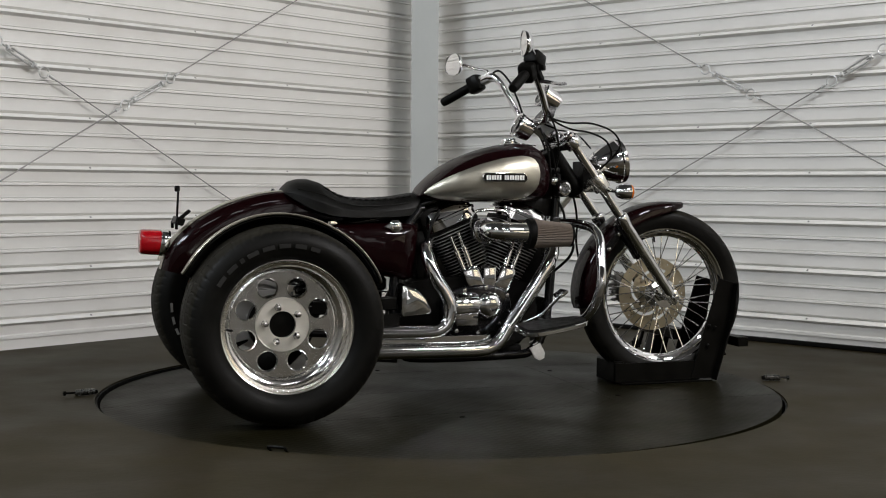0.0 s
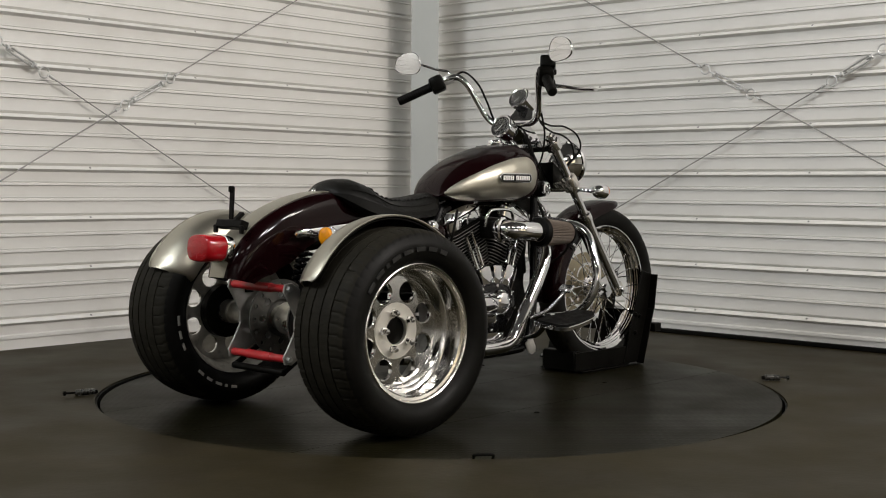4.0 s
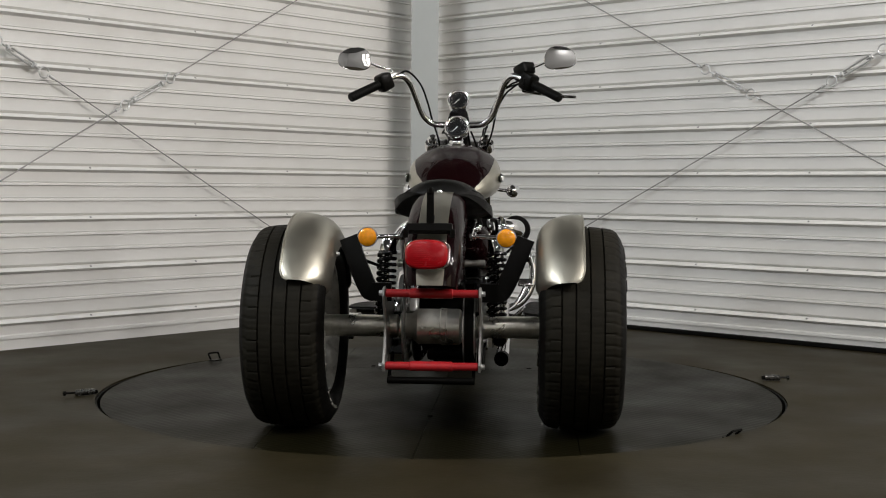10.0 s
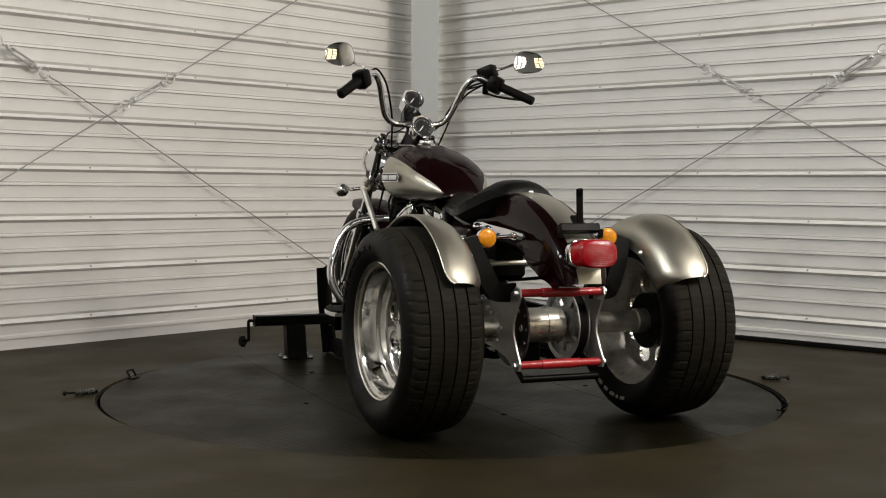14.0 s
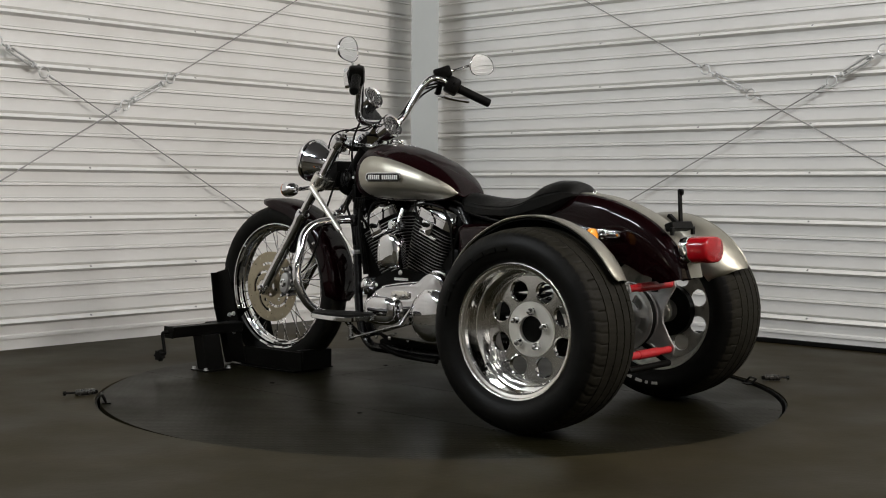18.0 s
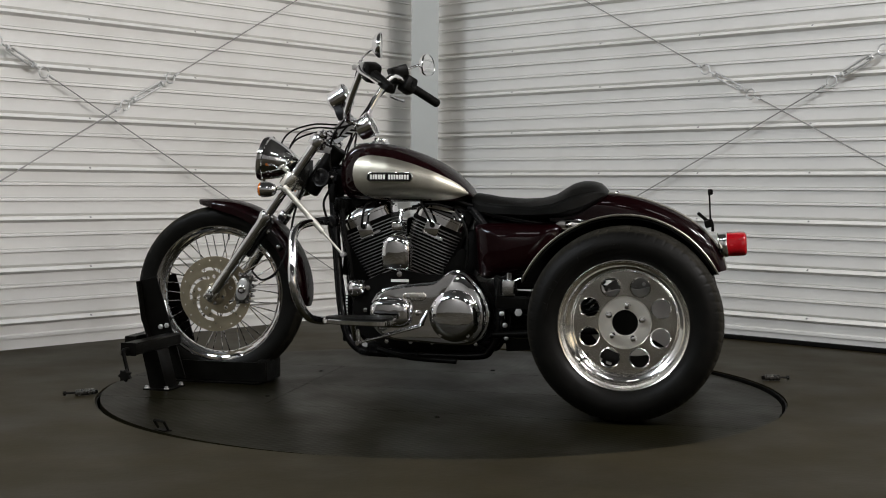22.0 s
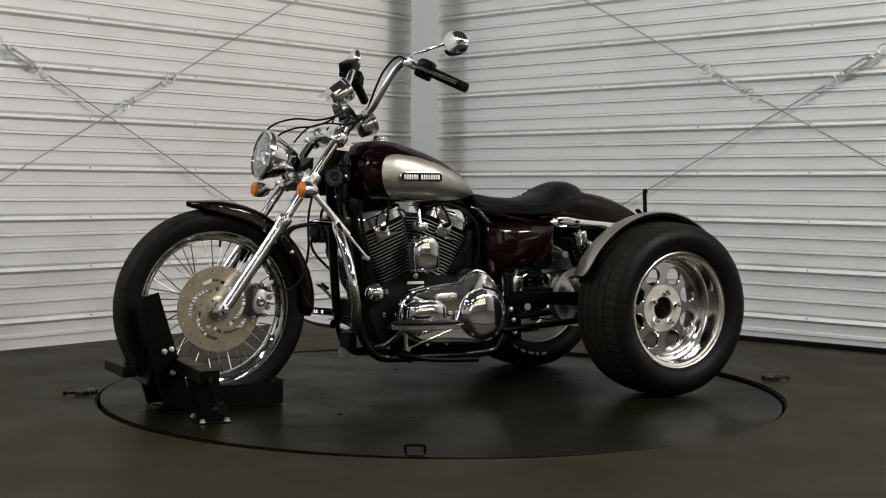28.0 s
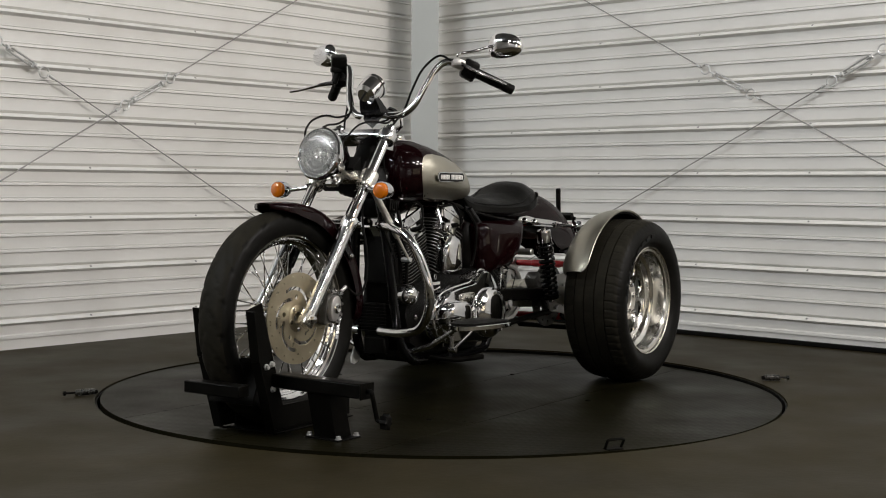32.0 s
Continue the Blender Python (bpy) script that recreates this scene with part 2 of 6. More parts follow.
GREY_INK = material("faded_raised_rubber", (0.012, 0.0117, 0.0105), 0.6, vary=0.3, scale=60)
WHITE_INK = material("white_raised_rubber", (0.30, 0.29, 0.265), 0.6, vary=0.25, scale=60)
PALE_INK = material("pale_metal_lettering", (0.80, 0.79, 0.76), 0.4, 0.1, vary=0.1, scale=80)
MIRROR = material("mirror_glass", (0.90, 0.90, 0.90), 0.015, 1.0, vary=0.01, scale=10, rvary=0.005)
DIAL = material("dial_black", (0.003, 0.003, 0.0034), 0.5, vary=0.1, scale=80, spec=0.1)
FILTER = material("oiled_filter_gauze", (0.115, 0.090, 0.072), 0.7, vary=0.2, scale=60, bump=0.0006, fine=900)
ZINC = material("zinc_plated_steel", (0.66, 0.66, 0.65), 0.38, 0.75, vary=0.12, scale=50)
CABLE_STEEL = material("steel_rope", (0.30, 0.295, 0.285), 0.5, 0.3, vary=0.15, scale=200)
FLUTED = glassy("fluted_lamp_glass", (0.93, 0.93, 0.90), 0.13, 0.94)
fn, fl_ = FLUTED.node_tree.nodes, FLUTED.node_tree.links
at, ridge, relief = fn.new("ShaderNodeTexCoord"), fn.new("ShaderNodeTexWave"), fn.new("ShaderNodeBump")
ridge.bands_direction, ridge.inputs["Scale"].default_value = "Y", 48.0
relief.inputs["Strength"].default_value, relief.inputs["Distance"].default_value = 0.7, 0.0002
fl_.new(at.outputs["Object"], ridge.inputs["Vector"])
fl_.new(ridge.outputs["Fac"], relief.inputs["Height"])
fl_.new(relief.outputs["Normal"], fn["Principled BSDF"].inputs["Normal"])
GLASS = glassy("clear_glass", (0.96, 0.97, 0.97), 0.02)
# ---- the room: two ribbed walls meet in a corner behind the turntable ----
CORNER = Vector((-0.0977, 3.0947, 0))
ALONG_LEFT = Vector((-0.6665, -0.7455, 0)).normalized()
ALONG_RIGHT = Vector((0.7329, -0.6803, 0)).normalized()
ROOM, ROOF, PITCH = 11.0, 4.05, 0.2305


def wall_pose(along, inward):
    """x along the wall from the corner, y into the room, z up."""
    return Matrix.Translation(CORNER) @ Matrix(((along.x, inward.x, 0, 0), (along.y, inward.y, 0, 0), (0, 0, 1, 0), (0, 0, 0, 1)))


LEFT_IN = Vector((0.7455, -0.6665, 0)).normalized()
RIGHT_IN = Vector((-0.6803, -0.7329, 0)).normalized()
LEFT, RIGHT = wall_pose(ALONG_LEFT, LEFT_IN), wall_pose(ALONG_RIGHT, RIGHT_IN)


def rib_profile():
    """One pitch of the sheet, from one rib's foot to the next: height, stand-off."""
    line = [(-0.018, -0.002), (-0.0170, 0.0), (-0.0062, 0.0230), (-0.0050, 0.0235), (0.0085, 0.0110), (0.0095, 0.0090), (0.0100, -0.0190), (0.0105, -0.0200), (0.0230, 0.0), (0.025, 0.0)]
    for c in (0.0905, 0.1615):
        line += [(c - 0.0110, 0.0), (c - 0.0098, 0.0095), (c + 0.0010, 0.0085), (c + 0.0025, -0.0045), (c + 0.0032, -0.0050), (c + 0.0060, 0.0)]
    return line


def ribbed_panel(first, count):
    line = []
    for k in range(count):
        line += [(first + k * PITCH + dz, d) for dz, d in rib_profile()]
    line.append((first + count * PITCH - 0.018, -0.002))
    line = [(max(z, 0.0), d) for z, d in line]
    back = [(line[-1][0], -0.03), (line[0][0], -0.03)]
    ring = line + back
    return loft([[(x, d, z) for z, d in ring] for x in (0.0, ROOM)], caps=True)


FIRST_RIB = 0.126
for name, m, label in (("wall_left", LEFT, "white ribbed steel sheet wall with bracing rods"), ("wall_right", RIGHT, "white ribbed steel sheet wall with dark base strip")):
    wall = tagged(new(name, mesh_of(name, block((ROOM, 0.12, ROOF), pose(ROOM / 2, -0.095, ROOF / 2), 0), PLAIN_WHITE)), label, "wall", kind="structure")
    wall.matrix_world = m
    foot = Geo()
    loft([[(x, d, z) for z, d in ((0.0, 0.0), (0.048, 0.0), (0.049, 0.0085), (0.063, 0.0085), (0.069, 0.0), (0.1080, 0.0), (0.1080, -0.03), (0.0, -0.03))] for x in (0.0, ROOM)], foot)
    part("panel", foot, WHITE_STEEL, wall)
    for k in range(4):
        part("panel", ribbed_panel(FIRST_RIB + k * 4 * PITCH, 4), WHITE_STEEL, wall)
    screw = mesh_of("screw", lathe([(0.0075, 0), (0.0075, 0.001), (0.0045, 0.0015), (0.0045, 0.005), (0, 0.0052)], 8, pose(0, 0, 0, -90, 0, 0)), CABLE_STEEL)
    start = 0.52 if name == "wall_left" else 0.68
    for k in range(8):
        for j in range(5):
            s = part("screw", screw, None, wall)
            s.location = (start + j * 0.610, 0.0135, FIRST_RIB + k * PITCH + 0.001)

strip = thing("baseboard", "black rubber strip along the foot of the wall", "baseboard", kind="structure",
              g=block((ROOM, 0.03, 0.022), pose(ROOM / 2, 0.0155, 0.011), 0.004), mats=RUBBER_SOFT)
strip.matrix_world = RIGHT

# column in the corner, with its flanges
COLUMN_AT = CORNER + Vector((-0.009, -0.42, 0))
column = thing("column", "grey painted steel column in the corner of the room", "column", kind="structure")
column.matrix_world = Matrix.Translation(COLUMN_AT) @ pose(0, 0, 0, 0, 0, 0)
part("front_flange", block((0.1543, 0.010, ROOF), pose(0, 0, ROOF / 2), 0.0015), COLUMN_GREY, column)
part("web", block((0.008, 0.190, ROOF), pose(0, 0.1005, ROOF / 2), 0.001), COLUMN_GREY, column)
part("base_plate", block((0.22, 0.10, 0.012), pose(0, 0.03, 0.006), 0.002), COLUMN_GREY, column)

# floor with a round opening for the turntable
R_HOLE, R_DISC = 1.232, 1.214
SEG = 160


def floor_mesh():
    g = Geo()
    ring = [(R_HOLE * math.cos(i * math.tau / SEG), R_HOLE * math.sin(i * math.tau / SEG)) for i in range(SEG)]
    def square(a):
        c, s = math.cos(a), math.sin(a)
        k = 16.0 / max(abs(c), abs(s))
        return (c * k, s * k)
    far = [square(i * math.tau / SEG) for i in range(SEG)]
    mid = [(1.8 * x / R_HOLE, 1.8 * y / R_HOLE) for x, y in ring]
    verts = [(x, y, 0) for x, y in ring] + [(x, y, 0) for x, y in mid] + [(x, y, 0) for x, y in far] + [(x, y, -0.06) for x, y in ring]
    faces = []
    for i in range(SEG):
        j = (i + 1) % SEG
        faces += [(i, j, SEG + j, SEG + i), (SEG + i, SEG + j, 2 * SEG + j, 2 * SEG + i), (3 * SEG + i, 3 * SEG + j, j, i)]
    faces.append(tuple(range(3 * SEG, 4 * SEG)))
    return g.put(verts, faces)


tagged(new("floor", mesh_of("floor", floor_mesh(), FLOOR_BLACK)), "dark sealed floor, dusty and slightly glossy", "floor", kind="structure")
gasket = thing("gasket", "black rubber belt lying round the turntable", "gasket", kind="structure",
               g=lathe([(R_HOLE - 0.001, -0.055), (R_HOLE - 0.001, -0.006), (R_HOLE - 0.007, -0.006), (R_HOLE - 0.008, -0.055)], SEG), mats=RUBBER_SOFT)

# the rest of the room closes round the viewer
for name, m in (("wall_back", LEFT @ pose(ROOM + 0.1, 0, 0, 0, 0, 90)), ("wall_side", RIGHT @ pose(ROOM + 0.1, 0, 0, 0, 0, 90))):
    w = tagged(new(name, mesh_of(name, block((2 * ROOM + 4, 0.2, ROOF), pose(0, 0, ROOF / 2), 0), PLAIN_WHITE)), "plain grey wall on the far side of the room", "wall", kind="structure")
    w.matrix_world = m
for n, (wx, wy) in enumerate(((6.46, -5.80), (3.47, -9.02))):
    window = tagged(new("window_%d" % (n + 1)), "wide window with a grid of bars, bright with daylight", "window", kind="structure")
    window.matrix_world = Matrix.Translation((wx, wy, 2.05)) @ Matrix(((0.6803, -0.7329, 0, 0), (0.7329, 0.6803, 0, 0), (0, 0, 1, 0), (0, 0, 0, 1)))
    for x in np.linspace(-1.75, 1.75, 7):
        part("mullion", block((0.07, 0.06, 2.16), pose(x, 0.05, 0), 0.004), BLACK_SATIN, window)
    for z in np.linspace(-1.05, 1.05, 5):
        part("transom", block((3.56, 0.05, 0.06), pose(0, 0.05, z), 0.004), BLACK_SATIN, window)
tagged(new("ceiling", mesh_of("ceiling", block((34, 34, 0.1), pose(0, 0, ROOF + 0.05), 0), DARK_ROOF)), "plain dark ceiling above the room", "ceiling", kind="structure")


# ---- bracing rods with turnbuckles ----
def eye_loop(m, g, r=0.024, w=0.0045):
    """An open ring at the end of a hook."""
    pts = [m @ Vector((r * math.sin(a), 0, r - r * math.cos(a))) for a in np.linspace(0.0, 5.6, 20)]
    return tube(pts, w, 8, g)


def facing(p, way, out):
    """A pose at p with z along way and x in the wall's plane."""
    way, out = way.normalized(), out.normalized()
    x = out.cross(way)
    y = way.cross(x)
    return Matrix(((x.x, y.x, way.x, p.x), (x.y, y.y, way.y, p.y), (x.z, y.z, way.z, p.z), (0, 0, 0, 1)))


def brace(wall_m, start, end, buckle, label):
    """A steel rope across a wall, from start to end (along, height), with a turnbuckle between two points."""
    off = 0.042
    def at(p):
        return wall_m @ Vector((p[0], off, p[1]))
    thing_ob = thing("brace_rod", label, "brace", "cross bracing on the walls")
    a, b, c, d = at(start), at(end), at(buckle[0]), at(buckle[1])
    along = (d - c).normalized()
    out = wall_m.to_3x3() @ Vector((0, 1, 0))
    rope = Geo()
    rod(a, c, 0.0031, 8, rope)
    rod(d, b, 0.0031, 8, rope)
    part("rope", rope, CABLE_STEEL, thing_ob)
    for p, way in ((c, along), (d, -along)):
        ring = Geo()
        eye_loop(facing(p, way, out), ring)
        rod(p + way * 0.046, p + way * 0.11, 0.0045, 8, ring)
        part("eye_bolt", ring, ZINC, thing_ob, "zinc-plated eye bolt")
        part("sleeve", rod(p - way * 0.035, p - way * 0.008, 0.007, 10), ZINC, thing_ob)
    body = Geo()
    n = (d - c).length
    m = facing(c + along * 0.075, along, out)
    for s in (-1, 1):
        rod(m @ Vector((s * 0.0105, 0, 0.01)), m @ Vector((s * 0.0105, 0, n - 0.16)), 0.0052, 8, body)
    for z in (0.0, n - 0.165):
        lathe([(0.008, 0), (0.0145, 0.003), (0.0145, 0.014), (0.008, 0.018), (0.005, 0.018), (0.005, 0)], 12, m @ pose(0, 0, z), body, loop=True)
    part("turnbuckle", body, ZINC, thing_ob, "zinc-plated turnbuckle")
    return thing_ob


def extend(p, q, k):
    return (p[0] + (q[0] - p[0]) * k, p[1] + (q[1] - p[1]) * k)


brace(LEFT, extend((1.891, 1.278), (2.835, 0.745), 2.2), extend((1.891, 1.278), (1.085, 1.74), 2.2), ((2.195, 1.110), (1.891, 1.278)), "thin steel bracing rope with a zinc turnbuckle")
brace(LEFT, extend((2.581, 1.236), (2.828, 1.368), 5.0), extend((2.581, 1.236), (1.282, 0.532), 1.9), ((2.850, 1.380), (2.581, 1.236)), "thin steel bracing rope with a zinc turnbuckle")
brace(RIGHT, extend((1.931, 1.348), (1.199, 1.749), 2.2), extend((2.229, 1.192), (2.903, 0.842), 2.6), ((1.931, 1.348), (2.229, 1.192)), "thin steel bracing rope with a zinc turnbuckle")
brace(RIGHT, extend((2.605, 1.233), (2.883, 1.380), 4.0), extend((2.605, 1.233), (1.357, 0.602), 1.9), ((2.890, 1.384), (2.605, 1.233)), "thin steel bracing rope with a zinc turnbuckle")


# ---- spring tensioners on the floor beside the turntable ----
def tensioner(p, q):
    p, q = Vector(p), Vector(q)
    t = thing("floor_spring", "small zinc spring tensioner lying on the dark floor", "spring", "tensioners beside the turntable")
    way = (q - p).normalized()
    coil = Geo()
    n, turns = (q - p).length * 0.58, 11
    m = aim(p, way)
    tube([m @ Vector((0.009 * math.cos(a), 0.009 * math.sin(a), 0.004 + a / (turns * math.tau) * n)) for a in np.linspace(0, turns * math.tau, turns * 10)], 0.0029, 6, coil)
    rod(p, p + way * (n + 0.004), 0.0085, 12, coil)
    part("coil", coil, DARK_STEEL, t)
    bolt = Geo()
    rod(p + way * (n + 0.004), q, 0.004, 8, bolt)
    lathe([(0, 0), (0.009, 0), (0.009, 0.008), (0, 0.008)], 6, aim(q - way * 0.01, way), bolt)
    part("bolt", bolt, BLACK_SATIN, t)
    part("clip", block((0.02, 0.014, 0.014), aim(p, way), 0.002), BLACK_SATIN, t)


tensioner((-1.222, -0.190, 0.0125), (-1.322, -0.243, 0.0125))
tensioner((1.248, 0.250, 0.0125), (1.350, 0.255, 0.0125))
# ---- turntable ----
def tread_plate():
    """Dark metal with raised lozenge tread, worn grey on the high spots."""
    m = material("tread_plate", (0.0058, 0.0052, 0.0022), 0.40, vary=0.25, scale=3.0, rvary=0.09, dirt=(0.0100, 0.0087, 0.0038), dirt_amount=0.5, spec=0.060)
    nodes, links = m.node_tree.nodes, m.node_tree.links
    b = nodes["Principled BSDF"]
    b.inputs["Specular Tint"].default_value = (1.0, 0.94, 0.68, 1)
    where = nodes.new("ShaderNodeTexCoord")
    waves = []
    for turn in (45, -45):
        span = nodes.new("ShaderNodeMapping")
        span.inputs["Rotation"].default_value = (0, 0, radians(turn))
        wave = nodes.new("ShaderNodeTexWave")
        wave.inputs["Scale"].default_value = 13.0
        links.new(where.outputs["Object"], span.inputs["Vector"])
        links.new(span.outputs["Vector"], wave.inputs["Vector"])
        waves.append(wave)
    both = nodes.new("ShaderNodeMath")
    both.operation = "MULTIPLY"
    links.new(waves[0].outputs["Fac"], both.inputs[0])
    links.new(waves[1].outputs["Fac"], both.inputs[1])
    k = nodes.new("ShaderNodeBump")
    k.inputs["Strength"].default_value, k.inputs["Distance"].default_value = 0.35, 0.0010
    links.new(both.outputs["Value"], k.inputs["Height"])
    links.new(k.outputs["Normal"], b.inputs["Normal"])
    return m


TREAD = tread_plate()
turntable = thing("turntable", "dark round turntable with tread plate top, turning in the floor", "turntable")
TILT = 0.0098  # the disc dips under the heavy end


def deck_z(x):
    return -0.0046 + TILT * x


def clip_line(pts, axis, limit, keep):
    """Cuts a polygon along a line square to an axis."""
    out = []
    for p, q in zip(pts, pts[1:] + pts[:1]):
        inside = lambda v: (v[axis] - limit) * keep <= 0
        if inside(p):
            out.append(p)
        if inside(p) != inside(q):
            t = (limit - p[axis]) / (q[axis] - p[axis])
            out.append((p[0] + (q[0] - p[0]) * t, p[1] + (q[1] - p[1]) * t))
    return out


def deck(x0, x1, y0, y1):
    """One plate of the round deck."""
    pts = [(R_DISC * math.cos(a), R_DISC * math.sin(a)) for a in np.linspace(0, math.tau, 161)[:-1]]
    for axis, limit, keep in ((0, x0, -1), (0, x1, 1), (1, y0, -1), (1, y1, 1)):
        pts = clip_line(pts, axis, limit, keep)
    k = len(pts)
    verts = [(x, y, deck_z(x)) for x, y in pts] + [(x, y, deck_z(x) - 0.025) for x, y in pts]
    return Geo().put(verts, [tuple(range(k)), tuple(range(k, 2 * k))] + [(i, (i + 1) % k, k + (i + 1) % k, k + i) for i in range(k)])


GAP = 0.0012
for x0, x1, y0, y1 in ((-2, 2, -2, -0.47 - GAP), (-2, 0.516 - GAP, -0.47 + GAP, -GAP), (0.516 + GAP, 2, -0.47 + GAP, -GAP), (-2, 0.516 - GAP, GAP, 0.47 - GAP), (0.516 + GAP, 2, GAP, 0.47 - GAP), (-2, 2, 0.47 + GAP, 2)):
    part("deck_plate", deck(x0, x1, y0, y1), TREAD, turntable)


def lashing_ring(x, y, rise=1.0):
    """A folding tie-down ring at the edge of the deck."""
    a = math.degrees(math.atan2(y, x))
    m = pose(x, y, deck_z(x), 0, 0, a)
    g = Geo()
    block((0.030, 0.05, 0.004), m @ pose(0, 0, 0.002), 0.001, g)
    bar = [(0.0, -0.026, 0.006), (0.012, -0.027, 0.026), (0.014, -0.021, 0.031), (0.014, 0.021, 0.031), (0.012, 0.027, 0.026), (0.0, 0.026, 0.006)]
    tube([m @ Vector((p[0] + 0.022 * (1 - rise) * p[2] / 0.031, p[1], 0.006 + (p[2] - 0.006) * rise)) for p in bend(bar, 4)], 0.0042, 8, g)
    part("lashing_ring", g, BLACK_SATIN, turntable, "small black steel lashing ring")


lashing_ring(0.649, 1.005)
lashing_ring(-0.769, -0.935, 0.72)
for x, y in ((0.56, 0.32), (0.56, -0.32), (-0.10, 0.55), (-0.10, -0.55), (-0.52, 0.0)):
    part("deck_bolt", lathe([(0.010, 0), (0.010, 0.002), (0.006, 0.004), (0, 0.0042)], 10, pose(x, y, deck_z(x))), BLACK_SATIN, turntable)
# ---- the trike: x forward, y to its left, z up ----
trike = thing("trike_motorcycle", "two-tone maroon and pewter motorcycle converted to a trike, chrome engine", "motorcycle")
BASE = Matrix.Translation((0, -0.0347, 0))


def both(name, build, mats, label="", sharp=38):
    """A part on each side; build(s) with s = 1 for the left."""
    return [part(name, build(s), mats, trike, label, sharp) for s in (1, -1)]


def wheel_pose(s, x, y, z):
    return Matrix.Translation((x, s * y, z)) @ (pose(0, 0, 0, -90, 0, 0) if s > 0 else pose(0, 0, 0, 90, 0, 0))


# ---- rear wheels ----
RX, RY, RZ = -0.693, 0.443, 0.305
RX_RIGHT = -0.679  # the axle stands a little askew


def tyre_profile(half, outer, crown, bead, grooves, depth=0.0035):
    """A closed section (radius, height): tread with grooves, shoulders, walls and beads."""
    right = [(outer - 0.0075, crown), (outer - 0.0105, crown + 0.007), (outer - 0.0165, crown + 0.0165), (outer - 0.026, half - 0.0125), (outer - 0.039, half - 0.004), (outer - 0.055, half), (bead + 0.035, half - 0.004), (bead + 0.014, half - 0.016), (bead + 0.010, half - 0.022), (bead, half - 0.028)]
    tread = []
    for c in grooves:
        w = 0.0028
        r = outer - 0.0065 * (c / crown) ** 2
        tread += [(r, c - w), (r - depth, c - w * 0.7), (r - depth, c + w * 0.7), (r, c + w)]
    left = [(r, -a) for r, a in right]
    return [left[-1]] + list(reversed(left[:-1])) + tread + right + [(bead - 0.004, half - 0.035), (bead - 0.004, -half + 0.035)]


def rear_tyre():
    prof = tyre_profile(0.127, 0.316, 0.092, 0.203, (-0.062, -0.021, 0.021, 0.062), 0.006)
    n = 480
    g = lathe(prof, n, None, None, 0, True)
    # slanted cross cuts: steps of the tread and shoulder rows are set back
    for row, (r, a) in enumerate(prof):
        if r > 0.296 and abs(a) < 0.118:
            deep, step = (0.0045, 8) if abs(a) > 0.066 else (0.0018, 12)
            first = int(round(abs(a) * 130)) if a > 0 else int(round(abs(a) * 130)) + 5
            for i in range(first % step, n, step):
                x, y, z = g.v[row * n + i % n]
                k = (r - deep) / r
                g.v[row * n + i % n] = (x * k, y * k, z)
    return g


def wheel_face(m, g, z, thick):
    """The holed disc of the wheel: eight round holes between hub and barrel."""
    r0, r1, rc, rh, n = 0.086, 0.166, 0.1245, 0.0305, 8
    for k in range(n):
        mid = k * math.tau / n + math.tau / 16
        a0, a1 = mid - math.tau / 16, mid + math.tau / 16
        rim = [(r0, a) for a in np.linspace(a0, a1, 17)] + [(r, a1) for r in np.linspace(r0, r1, 7)[1:-1]]
        rim += [(r1, a) for a in np.linspace(a1, a0, 17)] + [(r, a0) for r in np.linspace(r1, r0, 7)[1:-1]]
        edge = [(r * math.cos(a), r * math.sin(a)) for r, a in rim]
        cx, cy = rc * math.cos(mid), rc * math.sin(mid)
        hole = []
        for x, y in edge:
            a = math.atan2(y - cy, x - cx)
            hole.append((cx + rh * math.cos(a), cy + rh * math.sin(a)))
        soft = [(cx + (x - cx) * 1.12, cy + (y - cy) * 1.12) for x, y in hole]
        c = len(edge)
        verts = [(x, y, z) for x, y in edge] + [(x, y, z) for x, y in soft] + [(x, y, z - 0.003) for x, y in hole] + [(x, y, z - thick) for x, y in hole] + [(x, y, z - thick) for x, y in edge]
        faces = []
        for i in range(c):
            j = (i + 1) % c
            for lo, hi in ((0, 1), (1, 2), (2, 3), (3, 4)):
                faces.append((lo * c + i, lo * c + j, hi * c + j, hi * c + i))
        g.put(verts, faces, m, 2)
        for i in range(c):
            g.s[len(g.s) - 1 - 4 * i] = 1
    return g


def rear_rim():
    g = Geo()
    z = 0.006
    wheel_face(None, g, z, 0.012)
    # raised hub with a centre bore
    lathe([(0.086, z), (0.083, z + 0.004), (0.044, z + 0.005), (0.042, z + 0.003), (0.042, z - 0.030), (0.086, z - 0.030), (0.086, z - 0.012)], 128, None, g, 3)
    # dish, barrel and lips
    lathe([(0.166, z), (0.1672, z + 0.0018), (0.1700, z + 0.004), (0.1715, z + 0.010), (0.172, 0.030), (0.178, 0.036), (0.186, 0.040), (0.187, 0.060), (0.188, 0.086), (0.193, 0.093)], 128, None, g, 2)
    lathe([(0.193, 0.093), (0.201, 0.096), (0.2035, 0.103), (0.2075, 0.106), (0.2105, 0.104), (0.2100, 0.096), (0.2040, 0.088),
           (0.192, 0.060), (0.188, 0.0), (0.192, -0.060), (0.204, -0.088)], 128, None, g)
    lathe([(0.204, -0.088), (0.2100, -0.096), (0.2090, -0.104), (0.204, -0.103), (0.196, -0.086), (0.182, -0.060), (0.178, -0.020), (0.172, z - 0.012), (0.166, z - 0.012)], 128, None, g, 1)
    return g


def lug_nut():
    g = lathe([(0.0125, 0), (0.0125, 0.004), (0.0105, 0.006)], 6)
    lathe([(0.0105, 0.005), (0.0102, 0.018), (0.007, 0.024), (0, 0.0255)], 12, None, g)
    return g


